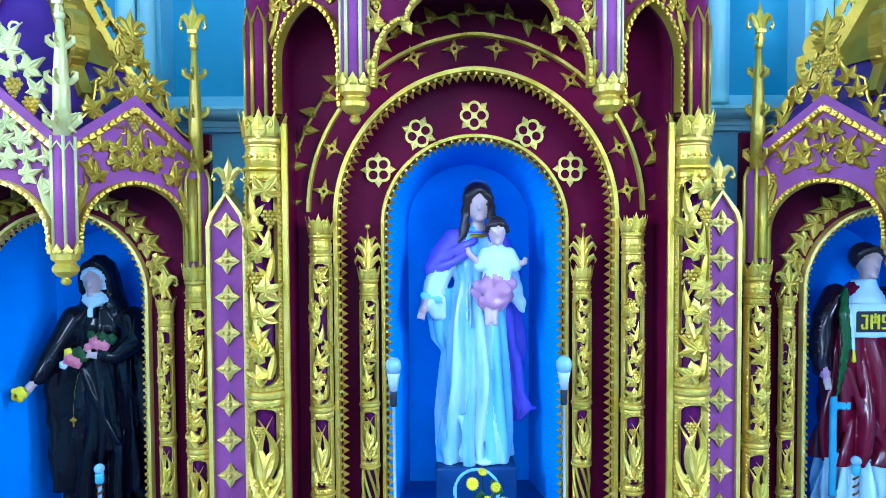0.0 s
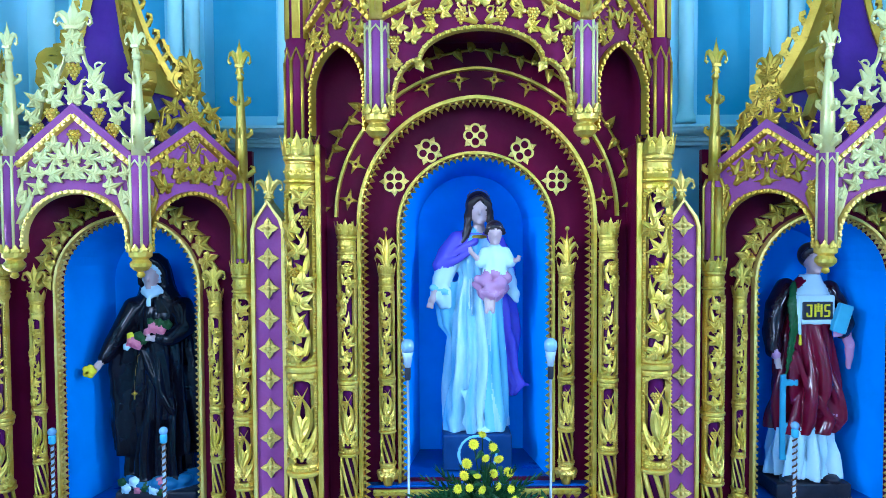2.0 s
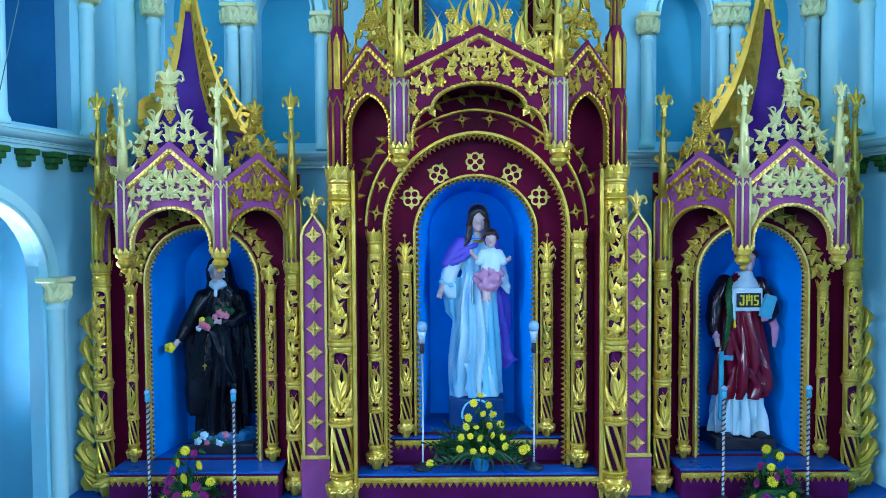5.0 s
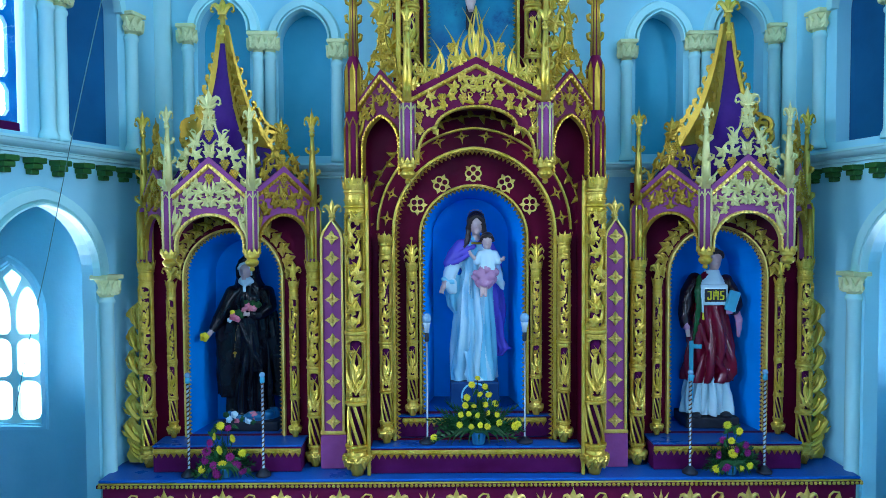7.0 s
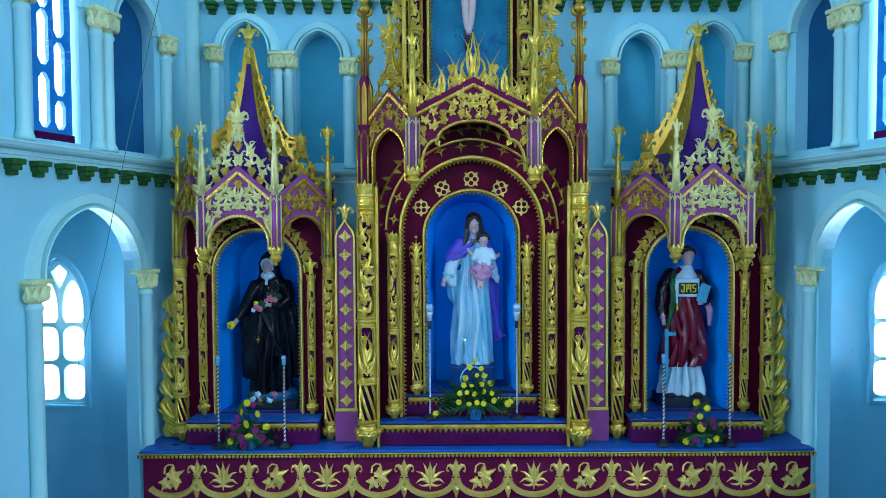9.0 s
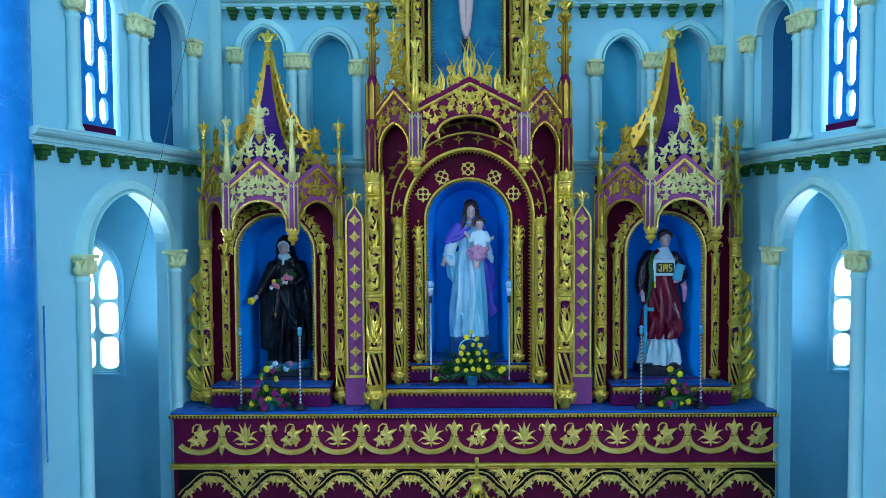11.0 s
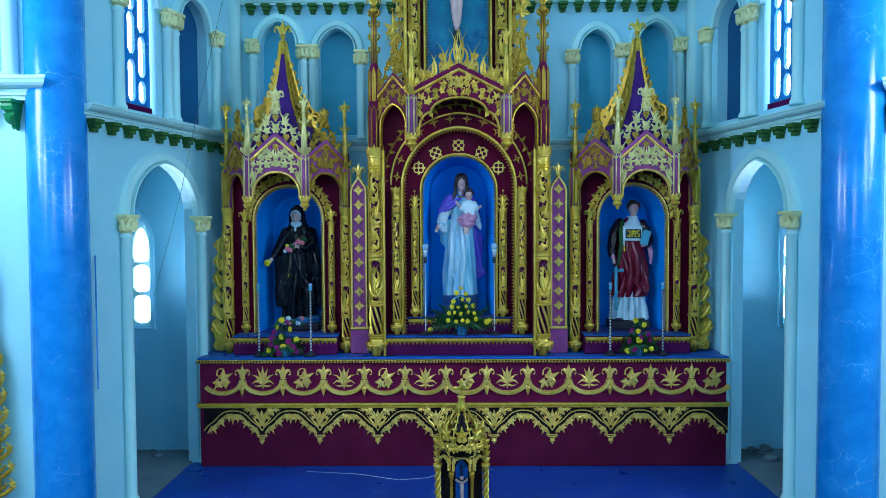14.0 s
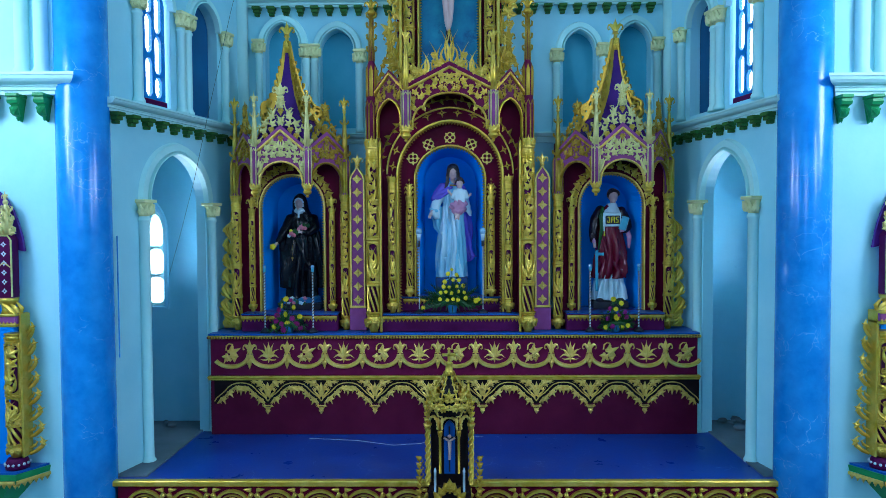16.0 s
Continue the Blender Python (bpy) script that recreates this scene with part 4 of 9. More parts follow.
# carved columns of the altarpiece
def bend(src, bm, R, M=ID):
    """Wraps a flat carving (x, depth y, z) onto the front of an upright cylinder of radius R."""
    base = len(bm.faces)
    for n0, n1, nm in PIECES.pop(id(src), []):
        PIECES.setdefault(id(bm), []).append((base + n0, base + n1, nm))
    vm = {}
    for v in src.verts:
        a, q = v.co.x / R, R - v.co.y
        vm[v] = bm.verts.new(M @ Vector((q * math.sin(a), -q * math.cos(a), v.co.z)))
    for f in src.faces:
        g = bm.faces.new([vm[v] for v in f.verts])
        g.material_index = f.material_index
    src.free()


def vine_strip(w, z0, z1, seed, size=None, dense=1.0):
    """Flat openwork: a waving stem with vine leaves and grapes."""
    rnd = random.Random(seed)
    bm = bmesh.new()
    size = size or w * 0.36
    h = z1 - z0
    waves = max(1, round(h / (w * 2.4)))
    pts = [(0.30 * w * math.sin(2 * math.pi * waves * i / 40), z0 + h * i / 40) for i in range(41)]
    stem(bm, pts, w * 0.05, 0.002, taper=1.0)
    k = max(3, int(h / (size * 0.80) * dense))
    for i in range(k):
        t = (i + 0.5) / k
        x = 0.30 * w * math.sin(2 * math.pi * waves * t)
        s = 1 if i % 2 else -1
        z = z0 + h * t
        if i % 5 == 3:
            grapes(bm, -x * 0.9, z, size * 1.0, -0.002)
        elif i % 5 in (1, 4):
            b0 = (x * 0.6, z - size * 0.9)
            blade(bm, [(b0[0] + s * w * (0.30 * v - 0.16 * v * v), b0[1] + size * 2.2 * v) for v in (0, 0.2, 0.4, 0.6, 0.8, 1.0)], w * 0.24, 0.0, w * 0.13)
            blade(bm, [(b0[0] - s * w * 0.30 * v, b0[1] + size * (1.3 * v - 0.35 * v * v)) for v in (0, 0.25, 0.5, 0.75, 1.0)], w * 0.18, 0.0, w * 0.11)
        else:
            leaf(bm, x * 0.5 + s * w * 0.14, z, size * rnd.uniform(0.92, 1.12), -s * rnd.uniform(35, 75), "vine", 0.0, 0.32)
        if i % 2:
            cq = curl(-s * w * 0.22, z + size * 0.4, w * 0.16, 200 if s > 0 else -20, 20 if s > 0 else 160, 7)
            stem(bm, cq, w * 0.035, 0)
    return bm


def flame_strip(w, z0, z1, seed):
    """Flat openwork: long flame leaves that rise from a bunch of grapes."""
    rnd = random.Random(seed)
    bm = bmesh.new()
    h = z1 - z0
    for x, f, ln, lean, bd in ((0.0, 0.24, 0.70, 0.20, -0.18), (-0.06, 0.20, 0.66, -0.36, 0.14), (0.06, 0.18, 0.58, 0.40, -0.14), (-0.12, 0.12, 0.46, -0.30, -0.14), (0.13, 0.12, 0.44, 0.30, 0.14), (0.02, 0.30, 0.62, -0.14, 0.24)):
        blade(bm, sway(x * w, z0 + f * h, ln * h, lean * w * 1.15, bd * w * 1.2), w * 0.27, 0, w * 0.16)
    for q in (-1, 1):
        leaf(bm, q * 0.24 * w, z0 + 0.10 * h, w * 0.27, q * -70, "vine", 0, 0.3)
        leaf(bm, q * 0.2 * w, z0 + 0.27 * h, w * 0.22, q * -40, "vine", 0, 0.3)
    grapes(bm, 0.02 * w, z0 + 0.16 * h, w * 0.36, -0.004)
    grapes(bm, -0.10 * w, z0 + 0.80 * h, w * 0.28, -0.004)
    return bm


def column_parts(r, z0, z1, seed=1, crown=True):
    """Meshes of a carved gilt column from its foot z0 to the tip of its leaf crown z1, axis at the origin, front towards -y."""
    H = z1 - z0

    def zz(f):
        return z1 - H * f
    out = []
    bm = bmesh.new()
    lathe(bm, [(r * 0.58, zz(0.92)), (r * 0.58, zz(0.13))], 16)
    out.append(("core", bm, DEEP, "dark purple painted core"))
    bm = bmesh.new()
    for f0, f1 in ((0.13, 0.505), (0.545, 0.735)):
        for sg in (-1, 1):
            # the solid flank of the shaft, beaded along the opening
            tmp = bmesh.new()
            xs = [sg * r * v for v in (0.90, 1.06, 1.28, 1.52)]
            vs = [(x, -0.002, z) for x in xs for z in (zz(f1), zz(f0))] + [(xs[0], r * 0.3, zz(f1)), (xs[0], r * 0.3, zz(f0))]
            faces(tmp, vs, [(0, 2, 3, 1), (2, 4, 5, 3), (4, 6, 7, 5), (8, 0, 1, 9)])
            beads(tmp, [(sg * r * 1.06, zz(f1)), (sg * r * 1.06, zz(f0))], r * 0.27, r * 0.105, -0.002)
            bmesh.ops.recalc_face_normals(tmp, faces=tmp.faces)
            bend(tmp, bm, r * 0.99)
        # rounded heads and feet of the openings
        for top in (True, False):
            ze = zz(f0) if top else zz(f1)
            sgn = -1 if top else 1
            tmp = bmesh.new()
            wq = r * 0.96
            pts = [(wq * math.cos(math.pi * k / 10), ze + sgn * r * 0.75 * (1 - math.sin(math.pi * k / 10))) for k in range(11)]
            vs = [(x, -0.003, z) for x, z in pts] + [(x, -0.003, ze) for x, z in pts]
            vs += [(x, r * 0.25, z) for x, z in pts] + [(x, r * 0.25, ze) for x, z in pts]
            P = []
            for k in range(10):
                P += [(k, k + 1, 12 + k, 11 + k), (k, 22 + k, 23 + k, k + 1)]
            faces(tmp, vs, P)
            beads(tmp, [(x * 1.04, z - sgn * r * 0.15) for x, z in pts], r * 0.36, r * 0.105, -0.003)
            bmesh.ops.recalc_face_normals(tmp, faces=tmp.faces)
            bend(tmp, bm, r * 0.985)
    out.append(("band", bm, GOLD, "gold beaded frame"))
    bm = bmesh.new()
    for f0, f1, k in ((0.052, 0.064, 1.07), (0.064, 0.070, 0.99), (0.070, 0.104, 1.00), (0.104, 0.112, 1.08), (0.112, 0.132, 0.99), (0.505, 0.516, 1.06), (0.516, 0.53, 1.16), (0.53, 0.546, 1.06), (0.735, 0.752, 1.06), (0.752, 0.762, 1.15), (0.895, 0.905, 1.16), (0.905, 0.915, 1.05)):
        za, zb = zz(f1), zz(f0)
        n0 = len(bm.faces)
        lathe(bm, [(r * k * 0.93, za), (r * k, za + (zb - za) * 0.3), (r * k, za + (zb - za) * 0.7), (r * k * 0.93, zb)], 18)
        PIECES.setdefault(id(bm), []).append((n0, len(bm.faces), "ring"))
    for f in (0.087, 0.745, 0.91):
        tmp = bmesh.new()
        beads(tmp, [(-r * 1.3, zz(f)), (r * 1.3, zz(f))], r * 0.33, r * 0.10, 0)
        n0 = len(bm.faces)
        bend(tmp, bm, r * 1.04)
        PIECES.setdefault(id(bm), []).append((n0, len(bm.faces), "bead_row"))
    out.append(("ring", bm, GOLD, "gold beaded rings"))
    # foot: an acanthus bell
    bm = bmesh.new()
    lathe(bm, [(r * 0.55, zz(1.0)), (r * 0.62, zz(0.988)), (r * 0.80, zz(0.975)), (r * 0.98, zz(0.955)), (r * 1.06, zz(0.93)), (r * 0.9, zz(0.912))], 18)
    for k in range(-2, 3):
        Q = Matrix.Rotation(k * 0.7, 4, "Z") @ Matrix.Translation((0, -r * 1.05, 0))
        leaf(bm, 0, zz(0.94), H * 0.034, 180, "acanthus", r * 0.1, 0.4, Q, wide=0.95)
    out.append(("foot", bm, GOLD, "gold leafy foot"))
    bm = bmesh.new()
    tmp = vine_strip(r * 1.9, zz(0.50), zz(0.14), seed, r * 0.76, 1.0)
    bend(tmp, bm, r * 0.92)
    out.append(("vine_carving", bm, GOLD, "gold openwork vine leaves"))
    bm = bmesh.new()
    tmp = flame_strip(r * 2.0, zz(0.735), zz(0.55), seed)
    bend(tmp, bm, r * 0.92)
    out.append(("flame_carving", bm, GOLD, "gold flame-like leaves and grapes"))
    # twisted drum
    bm = bmesh.new()
    za, zb = zz(0.895), zz(0.762)
    for k in range(7):
        pts = []
        for i in range(9):
            a = 2 * math.pi * k / 7 + 1.5 * (1 - i / 8)
            pts.append((r * 0.83 * math.cos(a), r * 0.83 * math.sin(a), za + (zb - za) * i / 8))
        n0 = len(bm.faces)
        tube(bm, pts, r * 0.165, 6)
        PIECES.setdefault(id(bm), []).append((n0, len(bm.faces), "flute"))
    out.append(("twist", bm, GOLD, "gold spiral fluting"))
    if crown:
        bm = bmesh.new()
        lathe(bm, [(r * 0.92, zz(0.056)), (r * 1.02, zz(0.045)), (r * 0.98, zz(0.040))], 16)
        for k in range(9):
            Q = Matrix.Rotation(2 * math.pi * k / 9, 4, "Z") @ Matrix.Translation((0, -r * 0.95, zz(0.050))) @ Matrix.Rotation(radians(13), 4, "X")
            blade(bm, [(0, H * 0.045 * i / 8) for i in range(9)], r * 0.80, 0, r * 0.16, Q)
        Q = Matrix.Translation((0, -r * 1.0, zz(0.056)))
        fleur(bm, 0, 0, H * 0.058, Q)
        out.append(("crown", bm, GOLD, "gold leaf crown"))
    return out


class Kit:
    """A set of meshes that can be set up again under several parents."""

    def __init__(self, name, label, pieces, main=0):
        self.name, self.label, self.items = name, label, []
        for nm, bm, mat, lab in pieces:
            marks = PIECES.pop(id(bm), [])
            bmesh.ops.recalc_face_normals(bm, faces=bm.faces)
            if marks and marks[0][0] == 0 and sum(b_ - a for a, b_, _ in marks) == len(bm.faces):
                fs = list(bm.faces)
                for a, b_, pn in marks:
                    ix, co, po = {}, [], []
                    for f in fs[a:b_]:
                        po.append([ix.setdefault(v, len(ix)) for v in f.verts])
                    co = [v.co[:] for v in ix]
                    me = bpy.data.meshes.new(pn)
                    me.from_pydata(co, [], po)
                    me.materials.append(GOLD if pn == "fruit_boss" else mat)
                    self.items.append((pn, me, ""))
                bm.free()
                continue
            me = bpy.data.meshes.new(nm)
            bm.to_mesh(me)
            bm.free()
            me.materials.append(mat)
            self.items.append((nm, me, lab))

    def put(self, parent, m):
        nm, me, lab = self.items[0]
        root = new(self.name, me)
        root.parent, root.matrix_basis = parent, m
        if self.label:
            root["label"] = self.label
        for nm, me, lab in self.items[1:]:
            o = new(nm, me)
            o.parent = root
            if nm == "bead_row":
                o["kind"] = "stuff"
            if lab:
                o["label"] = lab
        return root


COL_MAIN = Kit("column", "tall carved gilt column", column_parts(0.070, 1.003, 3.0, 1))
COL_SIDE = Kit("column", "carved gilt column", column_parts(0.050, 1.003, 2.44, 2))
COL_JAMB = Kit("column", "carved gilt jamb column", column_parts(0.043, 1.19, 2.62, 3))
COL_IN = Kit("column", "slim carved gilt column beside the niche", column_parts(0.037, 1.345, 2.42, 4))
COL_SIN = Kit("column", "slim carved gilt column beside the niche", column_parts(0.031, 1.19, 2.30, 5))


def pendant_parts(s, shaft_h):
    """Shaft with gold edges that ends in a hanging gold boss; origin at the rim of the boss, s: radius."""
    out = []
    bm = bmesh.new()
    lathe(bm, [(s * 0.9, 0), (s * 0.9, shaft_h)], 6)
    out.append(("shaft", bm, PURPLE, "purple shaft"))
    bm = bmesh.new()
    for k in range(6):
        a = radians(60 * k)
        x, y = s * 0.9 * math.cos(a), s * 0.9 * math.sin(a)
        tube(bm, [(x, y, 0), (x, y, shaft_h)], s * 0.13, 5)
        b2 = radians(60 * (k + 1))
        x2, y2 = s * 0.9 * math.cos(b2), s * 0.9 * math.sin(b2)
        tube(bm, [(x, y, shaft_h * 0.87), ((x + x2) / 2, (y + y2) / 2, shaft_h * 0.95), (x2, y2, shaft_h * 0.87)], s * 0.12, 4)
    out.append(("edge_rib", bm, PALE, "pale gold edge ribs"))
    bm = bmesh.new()
    lathe(bm, [(s * 0.06, -s * 2.75), (s * 0.32, -s * 2.6), (s * 0.38, -s * 2.4), (s * 0.25, -s * 2.15), (s * 0.62, -s * 2.0), (s * 0.92, -s * 1.65), (s * 0.95, -s * 1.35), (s * 0.7, -s * 1.05),
               (s * 0.72, -s * 0.95), (s * 1.0, -s * 0.75), (s * 1.05, -s * 0.2), (s * 0.9, 0.0)], 18)
    PIECES.setdefault(id(bm), []).append((0, len(bm.faces), "boss"))
    for k in range(10):
        Q = Matrix.Rotation(2 * math.pi * k / 10, 4, "Z") @ Matrix.Translation((0, -s * 1.0, 0))
        leaf(bm, 0, -s * 0.15, s * 0.6, 0, "acanthus", 0, 0.2, Q, wide=0.95)
    out.append(("boss", bm, GOLD, "gold turned pendant boss"))
    return out


def pinnacle(bm, h, s, M=ID):
    """A slim square pinnacle with crockets and a fleur finial; foot at the origin."""
    k = [(s * 1.15, 0), (s * 1.1, h * 0.28), (s * 0.65, h * 0.6), (s * 0.42, h * 0.72)]
    lathe(bm, k, 8, M)
    ball(bm, (0, 0, h * 0.735), s * 0.75, M, n=8, m=4)
    for f in (0.10, 0.36, 0.58):
        for j in range(4):
            Q = M @ Matrix.Rotation(j * math.pi / 2, 4, "Z")
            q, k = s * (0.98 - 0.62 * f), s * (1.25 - 0.5 * f)
            blade(bm, [(q * 0.6, h * f - 0.9 * k), (q + 0.35 * k, h * f - 0.5 * k), (q + 0.95 * k, h * f), (q + 1.0 * k, h * f + 0.55 * k), (q + 0.55 * k, h * f + 0.8 * k), (q + 0.4 * k, h * f + 0.5 * k)], 0.85 * k, 0.25 * k, 0.5 * k, Q)
    Q = M @ Matrix.Translation((0, -s * 0.2, h * 0.74))
    fleur(bm, 0, -0.008, h * 0.27, Q @ Matrix.Diagonal((0.66, 1, 1, 1)))


def gable_parts(w, foot, arch_foot, spring, apex, top, crest, seed, mats, style="vine", arch_w=None, line=None):
    """One face of a canopy: half width w, plate from arch_foot to a gable that peaks at top, open arch to apex, crest of leaves above."""
    gold, ground = mats
    rnd = random.Random(seed)
    out = []
    aw = arch_w or w * 0.86
    bm = bmesh.new()
    arch = line or arch_pts(aw, spring, apex, 12, arch_foot)
    outline = [(-w, arch_foot), *arch, (w, arch_foot), (w, foot), (0, top), (-w, foot)]
    plate(bm, outline, 0, 0.03)
    bw = min(0.034, 0.12 * w)
    for q in (-1, 1):
        band = [(0, top - bw), (0, top + 0.012), (q * w, foot + 0.012), (q * w, foot - bw)]
        plate(bm, band, -0.014, -0.0005)
    out.append(("panel", bm, ground, ""))
    bm = bmesh.new()
    p = line or arch_pts(aw - 0.004, spring, apex, 14, arch_foot)
    ribbon(bm, p, 0.022, -0.022, 0.006)
    beads(bm, p, 0.027, 0.0105, -0.022)
    for q in (-1, 1):
        dn = min(0.042, 0.15 * w)
        g = [(q * w, foot - dn), (0, top - dn)]
        ribbon(bm, g, 0.03, -0.018, 0.0)
        beads(bm, g, 0.029, 0.011, -0.018)
    out.append(("beaded_rib", bm, SOFTGOLD if gold is PALE else gold, "beaded gold ribs"))
    # leaves between arch and gable
    bm = bmesh.new()
    rise = top - apex
    outer = [(x, z + 0.015) for x, z in line] if line else arch_pts(aw + 0.02, spring, apex + 0.022, 12)

    def clear(x, z, pad):
        for ax, az in outer:
            if abs(ax - x) < pad and az > z - pad * 0.9:
                return False
        return abs(x) < w - pad and z < top - (top - foot) * abs(x) / w - pad - 0.055 and z > arch_foot + 0.08
    ls = min(0.052, w * 0.21)
    fill_leaves(bm, lambda x, z: clear(x, z, ls * 0.5), 0, w, arch_foot + 0.04, top, ls * 1.3, ls * 0.84, -0.001, seed)
    for q in (-1, 1):
        leaf(bm, q * (w * 0.9), spring + 0.02, w * 0.10, q * 170, "acanthus", -0.001, 0.3)
        if not line:
            hh = apex - spring
            blade(bm, [(q * w * 0.95, spring + 0.01), (q * w * 0.90, spring + 0.30 * hh), (q * w * 0.93, spring + 0.60 * hh), (q * w * 0.86, spring + 0.85 * hh)], w * 0.13, -0.001, w * 0.09)
            blade(bm, [(q * w * 0.90, spring + 0.35 * hh), (q * w * 0.80, spring + 0.62 * hh), (q * w * 0.70, spring + 0.92 * hh), (q * w * 0.74, spring + 1.12 * hh)], w * 0.15, -0.001, w * 0.10)
            blade(bm, [(q * w * 0.84, spring + 0.75 * hh), (q * w * 0.88, spring + 1.0 * hh), (q * w * 0.82, spring + 1.25 * hh)], w * 0.12, -0.001, w * 0.09)
        stem(bm, curl(q * w * 0.16, apex + rise * 0.36, w * 0.10, 90 + q * 90, 90 - q * 200, 9), w * 0.022, -0.003)
    out.append(("spandrel_carving", bm, gold, "gold vine leaves and grapes"))
    # crest
    bm = bmesh.new()
    ch = crest - top
    if style == "vine":
        def in_crest(x, z):
            lo = top - (top - foot) * abs(x) / w + 0.012
            f = min(1.0, abs(x) / (w * 0.93))
            hi = foot + 0.10 + (crest - ch * 0.30 - foot - 0.10) * (1 - f) ** 0.95
            return lo < z < hi
        ls = min(0.06, w * 0.25)
        fill_leaves(bm, in_crest, 0, w, foot, crest, ls * 1.28, ls * 0.80, 0.012, seed + 7, 0.22)
        for q in (-1, 1):
            wave = [(q * w * (0.95 - 0.93 * t + 0.06 * math.sin(14 * t)), foot + 0.02 + (top + ch * 0.62 - foot) * t + 0.02 * math.cos(14 * t)) for t in [i / 14 for i in range(15)]]
            ribbon(bm, wave, w * 0.045, 0.006, 0.022)
        leaf(bm, 0, top + ch * 0.62, w * 0.17, 0, "vine", 0.01, 0.3)
        fleur(bm, 0, top + ch * 0.60, ch * 0.40, Matrix.Translation((0, 0.012, 0)))
        for q in (-1, 1):
            leaf(bm, q * w * 0.09, top + ch * 0.72, w * 0.16, -q * 50, "long", 0.014, 0.3)
    else:
        for q in (-1, 1):
            for k in range(8):
                f = 0.10 + 0.115 * k
                x, z0_ = q * f * w, top - (top - foot) * f - 0.02
                hgt = ch * (1.05 - 0.48 * f) * (1.0, 0.74, 0.94, 0.70)[k % 4]
                lean, sw = q * w * ((0.10, -0.05, 0.13, 0.02)[k % 4]), q * w * ((-0.11, 0.09, -0.09, 0.10)[k % 4])
                blade(bm, sway(x, z0_, hgt, lean, sw, 10), w * 0.066, 0.014, 0.022)
                blade(bm, sway(x + q * w * 0.02, z0_, hgt * 0.62, -lean * 0.6, -sw * 0.8, 10), w * 0.046, 0.012, 0.018)
                if k % 3 == 1:
                    leaf(bm, x, z0_ + 0.05, w * 0.14, -q * 60, "vine", 0.008, 0.3)
                if k % 4 == 2:
                    grapes(bm, x + q * 0.01, z0_ + hgt * 0.55, w * 0.13, 0.006)
            blade(bm, sway(0, top - 0.03, ch * 1.0, 0, q * w * 0.10, 10), w * 0.05, 0.012, 0.022)
            blade(bm, sway(q * w * 0.03, top - 0.03, ch * 0.62, 0, q * w * 0.16, 10), w * 0.05, 0.012, 0.022)
        for q in (-1, 1):
            leaf(bm, q * w * 0.72, foot + (top - foot) * 0.28 + 0.05, w * 0.13, -q * 78, "vine", 0.008, 0.3)
            leaf(bm, q * w * 0.28, top - (top - foot) * 0.28 + 0.04, w * 0.12, -q * 55, "vine", 0.008, 0.3)
            ribbon(bm, [(0, top), (q * w * 0.09, top + ch * 0.3), (q * w * 0.03, top + ch * 0.62), (0, top + ch * 0.9)], w * 0.026, 0.0, 0.018)
    out.append(("crest_carving", bm, gold, "openwork crest of gold leaves"))
    return out


def face_frame(a, b_):
    """Frame whose x runs from a to b_ (plan points), origin midway, y into the wall; gives also half the length."""
    d = Vector((b_[0] - a[0], b_[1] - a[1], 0))
    return Matrix.Translation(((a[0] + b_[0]) / 2, (a[1] + b_[1]) / 2, 0)) @ Matrix.Rotation(math.atan2(d.y, d.x), 4, "Z"), d.length / 2


def niche_shell(bm, w, depth, z0, spring, apex, y, n=10, back=0.80):
    """A niche with a flat back and splayed, straight sides, arched at the top, open to -y."""
    front = arch_pts(w, spring, apex, n, z0)
    rear = arch_pts(w * back, spring, apex - (1 - back) * w * 0.8, n, z0)
    F = [bm.verts.new((x, y, z)) for x, z in front]
    B = [bm.verts.new((x, y + depth, z)) for x, z in rear]
    for i in range(len(F) - 1):
        bm.faces.new((F[i], F[i + 1], B[i + 1], B[i]))
    bm.faces.new((F[0], B[0], B[-1], F[-1]))
    bm.faces.new(B)


def toothed_arch(bm, w, base, spring, apex, y0, y1, band=0.03, tooth=0.028, deep=0.024):
    """A flat band with a row of pointed teeth that hang on it by short webs, so that slits stay open between them."""
    p = arch_pts(w, spring, apex, 22, base)
    ribbon(bm, p, band, y0, y1)
    q = offset(p, -band * 0.5 - 0.0035)
    ym = y0 + (y1 - y0) * 0.4
    teeth(bm, q, tooth, deep - 0.003, -1, y0 + 0.004, y1)
    for x, z, a in along(offset(p, -band * 0.5 - 0.0015), tooth, 1.0):
        T = Matrix.Translation((x, 0, z)) @ Matrix.Rotation(-a, 4, "Y")
        box(bm, -tooth * 0.17, tooth * 0.17, ym, y1, -0.0055, 0.0055, T)


def toothed_strip(bm, x0, x1, z, y0, y1, h=0.03):
    box(bm, x0, x1, y0, y1, z - h, z, b=0.006)
    beads(bm, [(x0, z - h * 0.5), (x1, z - h * 0.5)], 0.03, 0.008, y0)
    teeth(bm, [(x0, z - h), (x1, z - h)], 0.04, 0.035, -1, y0 + 0.004, y1)


